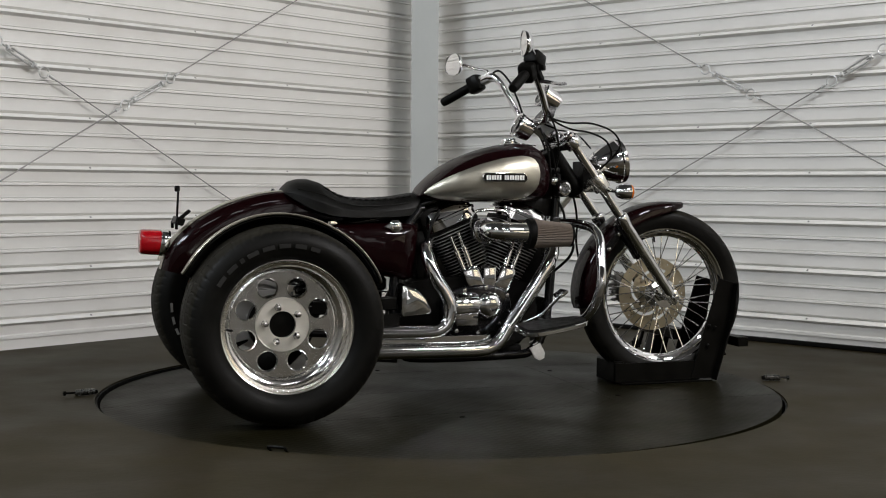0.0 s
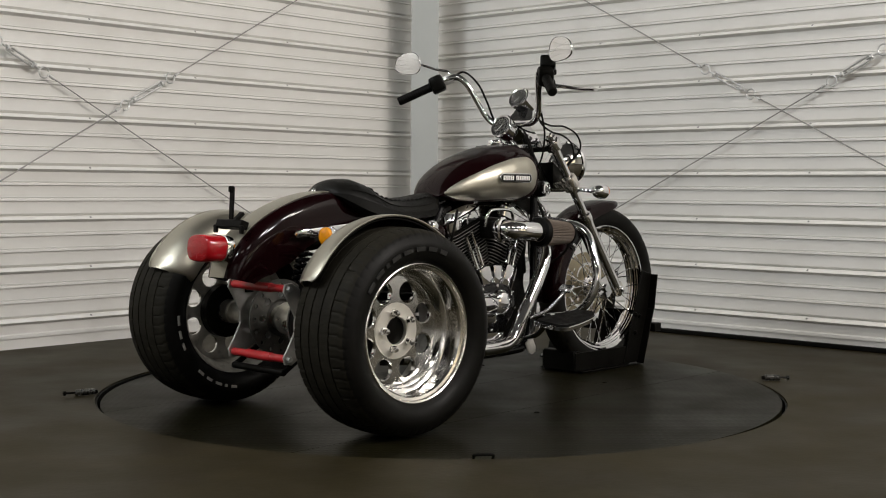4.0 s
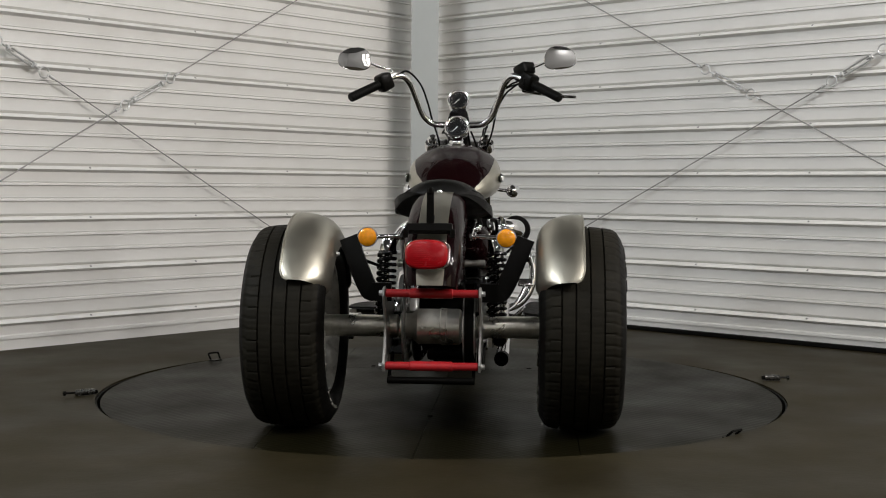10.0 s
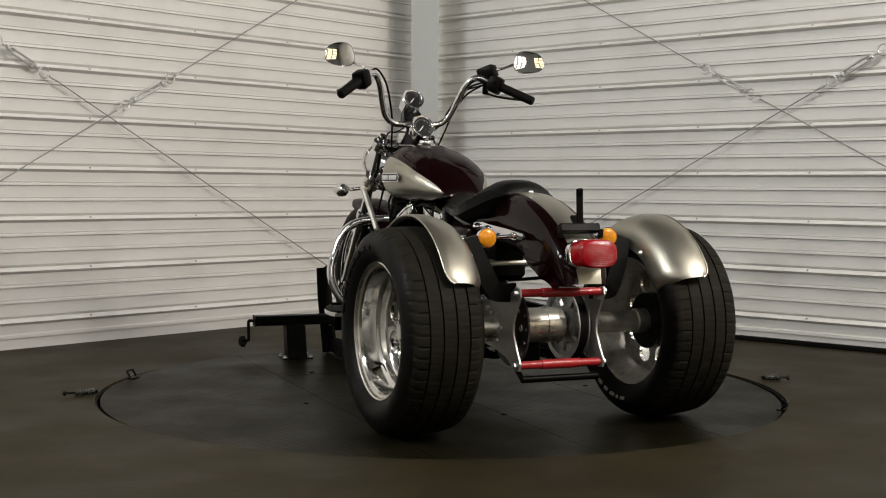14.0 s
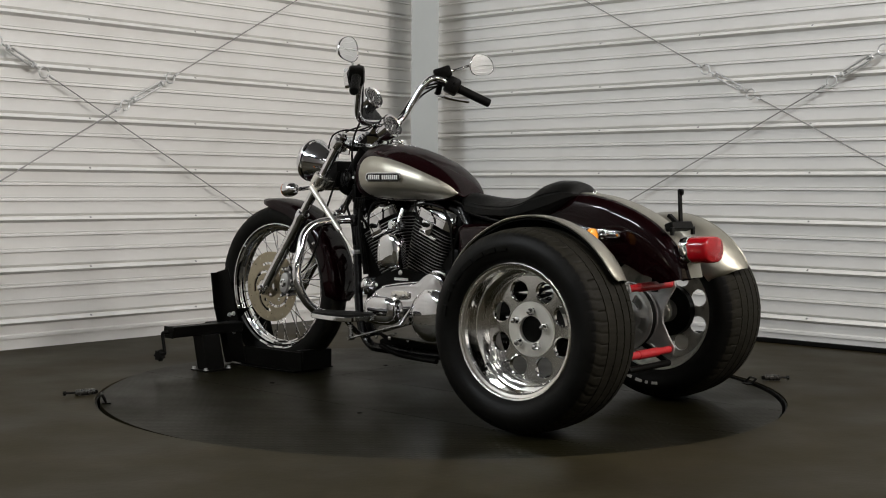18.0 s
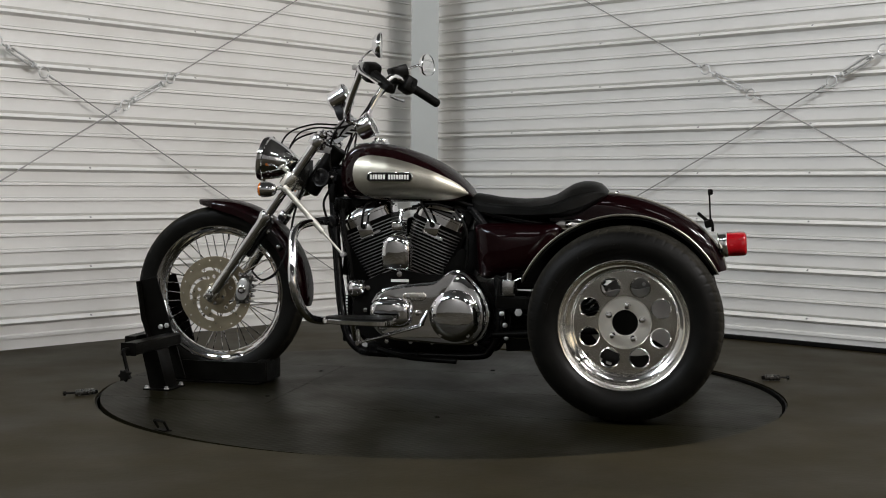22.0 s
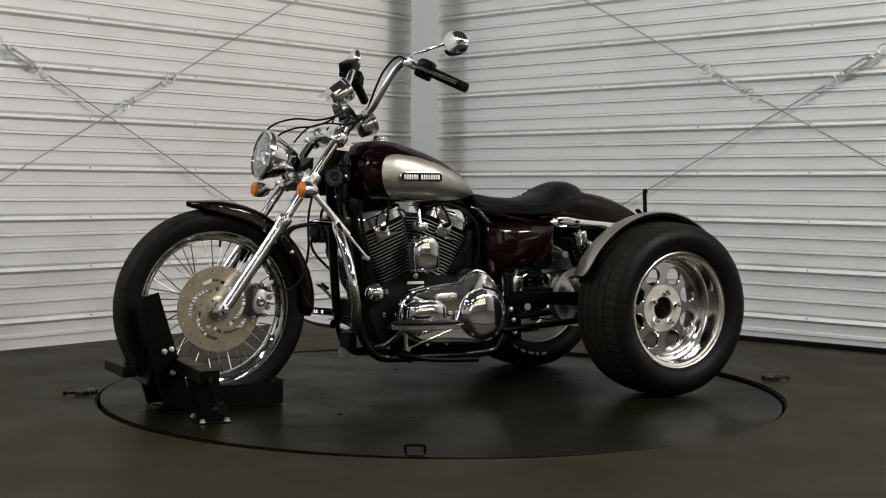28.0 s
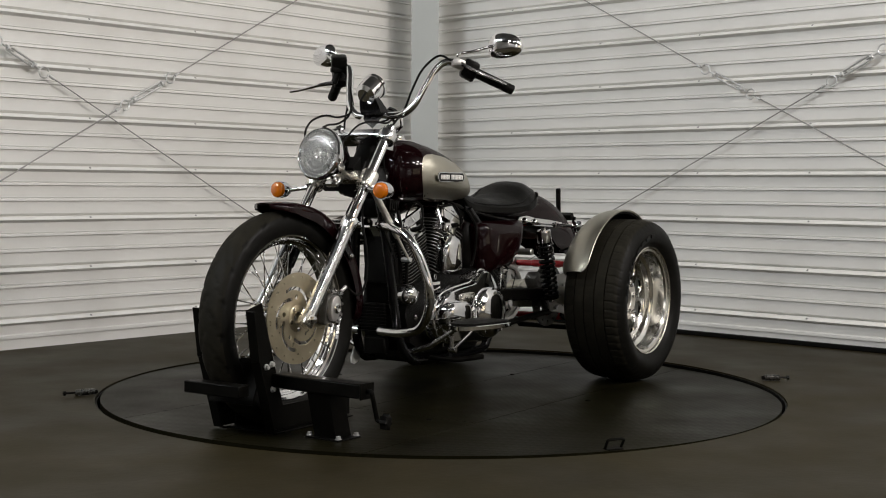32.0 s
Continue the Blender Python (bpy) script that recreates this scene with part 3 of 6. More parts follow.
def arc_bars(r0, r1, z, spans, g=None):
    """Raised bars along a circle: stand-ins for lettering. spans: (start, end) in degrees."""
    g = g or Geo()
    for a0, a1 in spans:
        n = 4
        ring = []
        for a in np.linspace(radians(a0), radians(a1), n):
            c, s = math.cos(a), math.sin(a)
            ring.append([(r0 * c, r0 * s, z[0]), (r1 * c, r1 * s, z[1]), (r1 * c, r1 * s, z[1] - 0.004), (r0 * c, r0 * s, z[0] - 0.004)])
        loft(ring, g)
    return g


def bars_from(start, widths, gap):
    spans, a = [], start
    for w in widths:
        if w > 0:
            spans.append((a, a + w))
        a += abs(w) + gap
    return spans


TYRE_MESH = mesh_of("tyre", rear_tyre(), [RUBBER, DUSTY_RUBBER])
for f in TYRE_MESH.polygons:
    f.material_index = 1 if math.hypot(f.center.x, f.center.y) > 0.298 else 0
RIM_MESH = mesh_of("rear_wheel", rear_rim(), [ALLOY, ALLOY_DARK, ALLOY_POLISH, ALLOY_MACHINED], 24)
NUT_MESH = mesh_of("lug_nut", lug_nut(), CHROME)
VALVE_MESH = mesh_of("valve", rod((0.178, 0, 0.04), (0.168, 0, 0.066), 0.0045, 8), BLACK_SATIN)
OUT_SPANS = bars_from(0, (6.6, 8.0, 8.0, 8.5, 8.0, 3.0, 8.0, 8.0), 3.2)
IN_SPANS = bars_from(0, (6.0, 2.6, 7.0, 6.2, 6.8, -14, 6.4, 7.6, 9.0), 2.8)
OUT_BARS = [mesh_of("letter_bar", arc_bars(0.247, 0.260, (0.1288, 0.1306), [sp]), GREY_INK) for sp in OUT_SPANS]
DARK_BARS = [mesh_of("letter_bar", arc_bars(0.247, 0.260, (0.1290, 0.1304), [sp]), RUBBER) for sp in OUT_SPANS]
IN_BARS = [mesh_of("letter_bar", arc_bars(0.250, 0.259, (-0.1285 + 0.004, -0.1310 + 0.004), [(sp[0], sp[0] + (sp[1] - sp[0]) * 0.8)]), WHITE_INK) for sp in IN_SPANS]
for s in (1, -1):
    wheel = part("rear_wheel", RIM_MESH, None, trike, "polished alloy wheel with eight round holes")
    wheel.matrix_local = wheel_pose(s, RX if s > 0 else RX_RIGHT, RY, RZ)
    part("tyre", TYRE_MESH, None, wheel, "wide black car tyre with white lettering")
    for k in range(5):
        a = math.radians(72 * k + (-25 if s > 0 else 33))
        part("lug_nut", NUT_MESH, None, wheel).location = (0.0572 * math.cos(a), 0.0572 * math.sin(a), 0.011)
    part("valve", VALVE_MESH, None, wheel).rotation_euler = (0, 0, math.radians(42 if s > 0 else 183))
    for bar in OUT_BARS if s < 0 else DARK_BARS:
        part("letter_bar", bar, None, wheel).rotation_euler = (0, 0, math.radians(68 if s < 0 else -88))
    for bar in IN_BARS:
        part("letter_bar", bar, None, wheel).rotation_euler = (0, 0, math.radians(95 if s > 0 else 265))


# ---- wheel fenders ----
def fender_round(a):
    """The width narrows in a round curve at both ends."""
    k = max(0.0, 1 - min(a - 20, 151 - a) / 9.0)
    return 1 - 0.34 * (1 - math.sqrt(max(1 - k * k, 0)))


FENDER_STEPS = list(np.linspace(20, 30, 9)) + list(np.linspace(34, 137, 24)) + list(np.linspace(141, 151, 9))


def wheel_fender(s, inset=0.0, short=0.0):
    """The fender's skin, or with an inset the liner under it."""
    grid = []
    for a in FENDER_STEPS:
        r = lerp([(20, 0.368), (60, 0.356), (100, 0.352), (151, 0.338)], a)
        c, d = math.cos(radians(a)), math.sin(radians(a))
        row = []
        for y, drop in ((0.300, 0.105), (0.302, 0.082), (0.307, 0.060), (0.318, 0.040), (0.335, 0.023), (0.356, 0.011), (0.380, 0.004), (0.408, 0.000), (0.430, 0.000), (0.442, 0.004)):
            y = 0.372 + (y - 0.372) * fender_round(a)
            y += short if y < 0.372 else -short
            row.append((RX + (r - drop - inset) * c, s * (y + 0.004), RZ + (r - drop - inset) * d))
        grid.append(row)
    return sheet(grid, 0.0035)


def fender_lip(s):
    pts = []
    for a in FENDER_STEPS:
        r = lerp([(20, 0.368), (60, 0.356), (100, 0.352), (151, 0.338)], a) - 0.003
        y = 0.372 + 0.070 * fender_round(a) + 0.004
        pts.append((RX + r * math.cos(radians(a)), s * y, RZ + r * math.sin(radians(a))))
    return tube(pts, 0.0030, 8)


for f, s in zip(both("wheel_fender", wheel_fender, [PEWTER], "pewter painted wheel fender", 50), (1, -1)):
    part("lip", fender_lip(s), PEWTER, f)
    part("liner", wheel_fender(s, 0.0075, 0.005), UNDERCOAT, f, "black undercoat inside the fender", 50)
    for a in (70, 118):
        p = (RX + 0.262 * math.cos(radians(a)), s * 0.3005, RZ + 0.262 * math.sin(radians(a)))
        part("bolt", lathe([(0.008, 0), (0.008, 0.003), (0.0055, 0.004), (0.0055, 0.009), (0, 0.0095)], 8, aim(p, (0, -s, 0))), ZINC, f)


def fender_arm(s):
    """A flat black arm from the axle carrier out to the wheel fender."""
    g = Geo()
    line = bend([(-0.79, 0.135, 0.420), (-0.79, 0.188, 0.420), (-0.785, 0.206, 0.428), (-0.772, 0.236, 0.490), (-0.742, 0.274, 0.585)], 3)
    rings = []
    for i, p in enumerate(line):
        d = (line[min(i + 1, len(line) - 1)] - line[max(i - 1, 0)]).normalized()
        n = d.cross(Vector((1, 0, 0))).normalized() * 0.028
        x = Vector((0.013, 0, 0))
        rings.append([Vector((q.x, s * q.y, q.z)) for q in (p + n + x, p + n - x, p - n - x, p - n + x)])
    return loft(rings, g)


both("fender_arm", fender_arm, BLACK_SATIN, "black steel fender arm")
both("fender_stay", lambda s: tube(bend([(-0.60, s * 0.20, 0.49), (-0.66, s * 0.25, 0.512), (-0.70, s * 0.28, 0.515)]), 0.005, 8), BLACK_SATIN)

# ---- rear axle, carrier and drive ----
both("axle_tube", lambda s: lathe([(0.0, 0.12), (0.030, 0.12), (0.036, 0.125), (0.0365, 0.155), (0.0345, 0.16), (0.0345, 0.352), (0.041, 0.355), (0.041, 0.400), (0.033, 0.405), (0.033, 0.412), (0, 0.412)], 40, Matrix.Translation((RX, 0, RZ)) @ pose(0, 0, 0, -90 * s, 0, 0)), RAW_STEEL, "turned steel axle tube")
both("wheel_hub", lambda s: lathe([(0, 0.395), (0.088, 0.395), (0.092, 0.399), (0.092, 0.430), (0.060, 0.440), (0, 0.440)], 40, Matrix.Translation((RX, 0, RZ)) @ pose(0, 0, 0, -90 * s, 0, 0)), BLACK_SATIN)
part("differential", lathe([(0, -0.075), (0.050, -0.075), (0.056, -0.070), (0.056, -0.030), (0.058, -0.028), (0.058, -0.012), (0.055, -0.010), (0.0555, 0.060), (0.050, 0.066), (0.040, 0.080), (0.040, 0.115), (0, 0.115)], 48, Matrix.Translation((RX, 0, RZ)) @ pose(0, 0, 0, -90, 0, 0)), RAW_STEEL, trike, "turned steel differential drum")


def toothed(m, r, w, teeth, g=None, bore=0.04):
    g = g or Geo()
    pts = []
    for i in range(teeth):
        a = i * math.tau / teeth
        h = math.tau / teeth
        for k, rr in ((0.0, r), (0.30, r), (0.42, r + 0.004), (0.85, r + 0.004)):
            pts.append((rr * math.cos(a + k * h), rr * math.sin(a + k * h)))
    return plate(pts, w, m, 0, g)


pulley_m = Matrix.Translation((RX, -0.103, RZ)) @ pose(0, 0, 0, -90, 0, 0)
pulley = part("belt_pulley", lathe([(0.104, -0.006), (0.104, -0.015), (0.1125, -0.019), (0.118, -0.019), (0.118, -0.016), (0.109, -0.015), (0.109, 0.015), (0.118, 0.016), (0.118, 0.019), (0.1125, 0.019), (0.104, 0.015), (0.104, 0.006)], 64, pulley_m, loop=True), ALLOY_DULL, trike, "cast alloy belt pulley")


def windowed_disc(m, r0, r1, thick, count, share=0.62):
    """A disc with curved windows between spokes."""
    g = Geo()
    lathe([(0.040, -thick / 2), (r0, -thick / 2), (r0, thick / 2), (0.040, thick / 2)], 48, m, g, loop=True)
    for k in range(count):
        a0, a1 = k * math.tau / count, (k + 1 - share) * math.tau / count
        rings = [[m @ Vector((r * math.cos(a), r * math.sin(a), z)) for r, z in ((r0 - 0.001, -thick / 2), (r1 + 0.001, -thick / 2), (r1 + 0.001, thick / 2), (r0 - 0.001, thick / 2))] for a in np.linspace(a0, a1, 5)]
        loft(rings, g)
    lathe([(r1, -thick / 2), (0.105, -thick / 2), (0.105, thick / 2), (r1, thick / 2)], 48, m, g, loop=True)
    return g


part("pulley_web", windowed_disc(pulley_m, 0.060, 0.088, 0.012, 6), ALLOY_DULL, pulley)


def belt():
    """A toothed belt round the rear pulley and forward to the gearbox."""
    line, r0, r1, fx, fz = [], 0.113, 0.046, -0.215, 0.325
    for a in np.linspace(math.pi * 0.53, math.pi * 1.47, 60):
        line.append((RX + r0 * math.cos(a), RZ + r0 * math.sin(a)))
    for a in np.linspace(-math.pi * 0.47, math.pi * 0.47, 20):
        line.append((fx + r1 * math.cos(a), fz + r1 * math.sin(a)))
    line.append(line[0])
    full = []
    for p, q in zip(line, line[1:]):
        n = max(1, int((Vector(p) - Vector(q)).length / 0.0055))
        full += [(p[0] + (q[0] - p[0]) * k / n, p[1] + (q[1] - p[1]) * k / n) for k in range(n)]
    full.append(full[0])
    rings = []
    for i, (x, z) in enumerate(full):
        a, b = full[max(i - 1, 0)], full[min(i + 1, len(full) - 1)]
        d = Vector((b[0] - a[0], b[1] - a[1])).normalized()
        n = Vector((-d.y, d.x))
        lo, hi = -0.0015, 0.0035 if i % 2 else 0.0015
        rings.append([(x + n.x * k, y, z + n.y * k) for k, y in ((lo, -0.117), (lo, -0.089), (hi, -0.089), (hi, -0.117))])
    return loft(rings, None, 0, False)


part("drive_belt", belt(), RUBBER_SOFT, trike, "black toothed drive belt")


def holed_ring(m, r0, r1, thick, holes, rh, g=None):
    """A disc ring with drilled holes, in sectors like the wheel's face."""
    g = g or Geo()
    rc = (r0 + r1) / 2
    for k in range(holes):
        mid, h = k * math.tau / holes, math.pi / holes
        rim = [(r0, a) for a in np.linspace(mid - h, mid + h, 5)] + [(rc, mid + h)]
        rim += [(r1, a) for a in np.linspace(mid + h, mid - h, 5)] + [(rc, mid - h)]
        edge = [(r * math.cos(a), r * math.sin(a)) for r, a in rim]
        cx, cy = rc * math.cos(mid), rc * math.sin(mid)
        hole = [(cx + rh * math.cos(math.atan2(y - cy, x - cx)), cy + rh * math.sin(math.atan2(y - cy, x - cx))) for x, y in edge]
        c = len(edge)
        z = thick / 2
        verts = [(x, y, z) for x, y in edge] + [(x, y, z) for x, y in hole] + [(x, y, -z) for x, y in hole] + [(x, y, -z) for x, y in edge]
        faces = [(lo * c + i, lo * c + (i + 1) % c, hi * c + (i + 1) % c, hi * c + i) for i in range(c) for lo, hi in ((0, 1), (1, 2), (2, 3))]
        for i in list(range(0, 4)) + list(range(6, 10)):
            faces.append((i, (i + 1) % c, 3 * c + (i + 1) % c, 3 * c + i))
        g.put(verts, faces, m)
    return g


rotor_m = Matrix.Translation((RX, 0.098, RZ)) @ pose(0, 0, 0, -90, 0, 0)
rotor = Geo()
holed_ring(rotor_m, 0.092, 0.128, 0.006, 16, 0.0065, rotor)
holed_ring(rotor_m, 0.062, 0.092, 0.006, 8, 0.0120, rotor)
lathe([(0.03, 0.010), (0.054, 0.010), (0.063, 0.003), (0.063, -0.003), (0.054, 0.004), (0.03, 0.004)], 32, rotor_m, rotor, loop=True)
part("rear_brake_disc", rotor, CAST_DARK, trike, "drilled dark brake disc")
cal_m = Matrix.Translation((RX + 0.112, 0.098, RZ + 0.058)) @ pose(0, 0, 0, 0, 35, 0)
rc = Geo()
block((0.052, 0.058, 0.078), cal_m, 0.012, rc, 0, 2)
for z in (-0.020, 0.020):
    lathe([(0.017, 0), (0.017, 0.010), (0.012, 0.013), (0, 0.013)], 20, cal_m @ pose(0, 0.029, z, -90, 0, 0), rc)
rear_caliper = part("rear_caliper", rc, ALLOY_DULL, trike, "cast alloy rear brake caliper")
part("bleed_screw", rod(cal_m @ Vector((0.02, 0.0, 0.038)), cal_m @ Vector((0.03, 0.0, 0.056)), 0.0045, 8), ZINC, rear_caliper)


def carrier_plate(s):
    """Waisted alloy plate that holds the axle."""
    out = [(-0.868, 0.208), (-0.862, 0.185), (-0.835, 0.182), (-0.780, 0.215), (-0.700, 0.235), (-0.620, 0.245), (-0.585, 0.300), (-0.590, 0.375), (-0.640, 0.390), (-0.720, 0.392), (-0.790, 0.410), (-0.835, 0.440), (-0.862, 0.436), (-0.868, 0.412), (-0.845, 0.375), (-0.822, 0.330), (-0.822, 0.290), (-0.845, 0.245)]
    return plate(out, 0.008, side_at(s * 0.145 + 0.006), 0.0015)


for p, s in zip(both("axle_carrier", carrier_plate, ALLOY_DULL, "waisted alloy axle carrier plate"), (1, -1)):
    for x, z in ((-0.848, 0.421), (-0.848, 0.201), (-0.65, 0.36), (-0.65, 0.26)):
        part("bolt", lathe([(0.011, 0), (0.011, 0.002), (0.0085, 0.003), (0.0085, 0.011), (0, 0.012)], 6, aim((x, s * 0.149 + 0.006, z), (0, s, 0))), ZINC, p)
    for k in range(6):
        a = k * math.tau / 6
        part("bolt", lathe([(0.006, 0), (0.006, 0.007), (0, 0.0075)], 6, aim((RX + 0.048 * math.cos(a), s * 0.149 + 0.006, RZ + 0.048 * math.sin(a)), (0, s, 0))), ZINC, p)
for z in (0.421, 0.201):
    bar = Geo()
    rod((-0.848, -0.134, z), (-0.848, 0.146, z), 0.0125, 20, bar)
    rod((-0.848, -0.060, z), (-0.848, 0.075, z), 0.0150, 20, bar, chamfer=0.3)
    part("tie_bar", bar, RED_PAINT, trike, "red coated tie bar across the axle")
hitch = Geo()
rod((-0.852, -0.125, 0.158), (-0.852, 0.140, 0.158), 0.011, 14, hitch)
for y in (-0.12, 0.135):
    beam((-0.852, y, 0.158), (-0.74, y, 0.225), 0.010, 0.018, 0.002, hitch)
part("rear_bar", hitch, BLACK_SATIN, trike)
both("swing_arm", lambda s: beam((-0.215, s * 0.120 + 0.004, 0.335), (-0.62, s * 0.128 + 0.004, 0.318), 0.030, 0.048, 0.006), BLACK_SATIN)
part("swing_arm_brace", rod((-0.47, -0.14, 0.49), (-0.47, 0.15, 0.49), 0.013, 14), RAW_STEEL, trike)

# ---- shock absorbers ----
def coil_line(p, q, r, turns, n=12):
    p, q = Vector(p), Vector(q)
    m = aim(p, q - p)
    return [m @ Vector((r * math.cos(a), r * math.sin(a), a / (turns * math.tau) * (q - p).length)) for a in np.linspace(0, turns * math.tau, turns * n)]


for s in (1, -1):
    top, low = Vector((-0.505, s * 0.178, 0.585)), Vector((-0.572, s * 0.182, 0.288))
    way = (low - top).normalized()
    shock = part("shock_absorber", rod(top, low, 0.010, 14), CHROME, trike, "chrome shock absorber with black spring")
    part("upper_cover", lathe([(0, -0.004), (0.027, -0.002), (0.029, 0.004), (0.029, 0.045), (0.024, 0.050), (0.012, 0.050)], 28, aim(top + way * 0.012, way)), CHROME, shock)
    part("spring", tube(coil_line(top + way * 0.060, low - way * 0.025, 0.0280, 11), 0.0062, 8), BLACK_GLOSS, shock)
    part("lower_cup", lathe([(0.012, 0), (0.033, 0.003), (0.033, 0.012), (0.012, 0.018)], 24, aim(low - way * 0.028, way)), BLACK_SATIN, shock)


# ---- centre fender: maroon sides, pewter along the middle ----
FENDER_TOP = [(-0.38, 0.690), (-0.46, 0.712), (-0.53, 0.722), (-0.60, 0.724), (-0.66, 0.719), (-0.722, 0.706), (-0.784, 0.686), (-0.835, 0.664), (-0.889, 0.634), (-0.931, 0.602), (-0.968, 0.565), (-0.994, 0.528), (-1.010, 0.490), (-1.018, 0.458)]


def fender_rows(profile):
    line = bend([(x, 0, z) for x, z in FENDER_TOP], 3)
    grid = []
    for i, p in enumerate(line):
        d = (line[min(i + 1, len(line) - 1)] - line[max(i - 1, 0)]).normalized()
        n = Vector((d.z, 0, -d.x))
        k = i / (len(line) - 1)
        low = lerp([(0, 0.6), (0.3, 0.9), (0.6, 1.1), (0.85, 0.9), (1, 0.62)], k)
        wide = lerp([(0, 0.90), (0.4, 1.0), (0.8, 1.0), (1, 0.86)], k)
        grid.append([p + Vector((0, y * wide, 0)) - n * (drop * (low if drop > 0.03 else 1)) for y, drop in profile])
    return grid


FENDER_SECTION = [(-0.088, 0.150), (-0.088, 0.100), (-0.087, 0.060), (-0.084, 0.036), (-0.076, 0.018), (-0.062, 0.007), (-0.045, 0.002), (-0.022, 0.0), (0, -0.001),
                  (0.022, 0.0), (0.045, 0.002), (0.062, 0.007), (0.076, 0.018), (0.084, 0.036), (0.087, 0.060), (0.088, 0.100), (0.088, 0.150)]
center_fender = part("rear_fender", sheet(fender_rows(FENDER_SECTION), 0.003), MAROON, trike, "glossy maroon rear fender with pewter centre panel", 60)
part("fender_panel", sheet(fender_rows([(y * 0.98, d - 0.0022) for y, d in FENDER_SECTION[6:11]]), 0.0016), PEWTER, center_fender, "pewter painted centre panel", 60)


def fender_strut(s):
    out = [(-0.420, 0.612), (-0.440, 0.628), (-0.500, 0.632), (-0.560, 0.622), (-0.680, 0.612), (-0.790, 0.600), (-0.800, 0.588), (-0.790, 0.578), (-0.680, 0.582), (-0.560, 0.588), (-0.470, 0.592), (-0.430, 0.596)]
    return plate(out, 0.012, side_at(s * 0.105), 0.004, None, 0, 2)


for p, s in zip(both("fender_strut", fender_strut, CHROME, "chrome fender strut"), (1, -1)):
    for x, z in ((-0.47, 0.612), (-0.55, 0.606)):
        part("acorn_nut", lathe([(0.013, 0), (0.013, 0.005), (0.010, 0.012), (0.004, 0.017), (0, 0.0175)], 12, aim((x, s * 0.111, z), (0, s, 0))), CHROME, p)


def bullet(way, r, length, g=None):
    """The shell of a round turn signal, closed at the back."""
    return lathe([(0, 0), (r * 0.35, 0.004), (r * 0.72, length * 0.22), (r * 0.95, length * 0.55), (r, length * 0.85), (r, length), (r - 0.003, length), (r - 0.004, length - 0.004), (0, length - 0.004)], 28, way, g)


def lens(way, r, g=None):
    return lathe([(r, 0), (r, 0.005), (r * 0.93, 0.012), (r * 0.7, 0.0165), (r * 0.35, 0.0185), (0, 0.019)], 28, way, g)


def turn_signal(name, p, d, r, length, stem, label):
    sig = part(name, bullet(aim(p, d), r, length), CHROME, trike, label)
    m = aim(Vector(p) + Vector(d).normalized() * (length - 0.003), d)
    part("amber_lens", lens(m, r - 0.0025), AMBER_LIT if d[0] < 0 else AMBER_LENS, sig, "amber lens")
    st = Geo()
    tube(bend(stem, 4), 0.0075, 10, st)
    lathe([(0.010, 0), (0.0135, 0.003), (0.0135, 0.008), (0.010, 0.011)], 14, aim(stem[-1], Vector(stem[-2]) - Vector(stem[-1])), st)
    part("stem", st, CHROME, sig)


for s in (1, -1):
    turn_signal("rear_turn_signal", (-0.715, s * 0.214, 0.586), (-1, 0, 0), 0.0315, 0.042, [(-0.735, s * 0.188, 0.586), (-0.735, s * 0.15, 0.588), (-0.735, s * 0.110, 0.590)], "chrome rear turn signal with amber lens")
    turn_signal("front_turn_signal", (0.572, s * 0.212, 0.728), (1, 0, 0.02), 0.0290, 0.058, [(0.598, s * 0.185, 0.729), (0.590, s * 0.15, 0.733), (0.582, s * 0.118, 0.737)], "chrome bullet turn signal with amber lens")

# ---- tail lamp and plate bracket ----
tail = part("tail_light", plate(oval(0.066, 0.045, 28, 3.2), 0.030, aim((-1.004, 0.006, 0.545), (-1, 0, 0.16)), 0.004, None, 0, 2), CHROME, trike, "red tail light in a chrome base")
glow = Geo()
m = aim((-1.018, 0.006, 0.547), (-1, 0, 0.05))
rings = []
for d, k in ((0, 1.0), (0.040, 1.0), (0.056, 0.985), (0.063, 0.94), (0.067, 0.84)):
    rings.append([m @ Vector((x * k, y * k, d)) for x, y in oval(0.062, 0.043, 32, 2.9)])
loft(rings, glow)
part("red_lens", glow, RED_LENS, tail, "ribbed red lens", 60)
ribs = Geo()
for k in range(-6, 7):
    w = 0.054 - 0.0004 * k * k
    rod(m @ Vector((-w * 0.82, k * 0.0056, 0.0662)), m @ Vector((w * 0.82, k * 0.0056, 0.0662)), 0.0010, 6, ribs)
part("lens_ribs", ribs, RED_LENS, tail)
bracket = Geo()
block((0.006, 0.022, 0.115), pose(-0.957, 0.004, 0.680, 0, 3, 0), 0.002, bracket)
block((0.050, 0.020, 0.012), pose(-0.935, 0.004, 0.640, 0, -40, 0), 0.002, bracket)
block((0.018, 0.014, 0.020), pose(-0.958, 0.004, 0.730), 0.003, bracket)
plate_bracket = part("plate_bracket", bracket, BLACK_SATIN, trike, "black licence plate bracket without a plate")
low = Geo()
block((0.030, 0.135, 0.026), pose(-0.955, 0.006, 0.620, 0, 20, 0), 0.003, low)
for y in (-0.062, 0.074):
    block((0.010, 0.016, 0.026), pose(-0.968, y, 0.606), 0.002, low)
part("crossbar", low, BLACK_SATIN, plate_bracket)
MIRROR_IN, MIRROR_UP = 0.182, -0.003
# ---- front wheel ----
FX, FZ, FR = 0.868, 0.333, 0.331
FRONT = Matrix.Translation((FX, 0, FZ)) @ pose(0, 0, 0, -90, 0, 0)


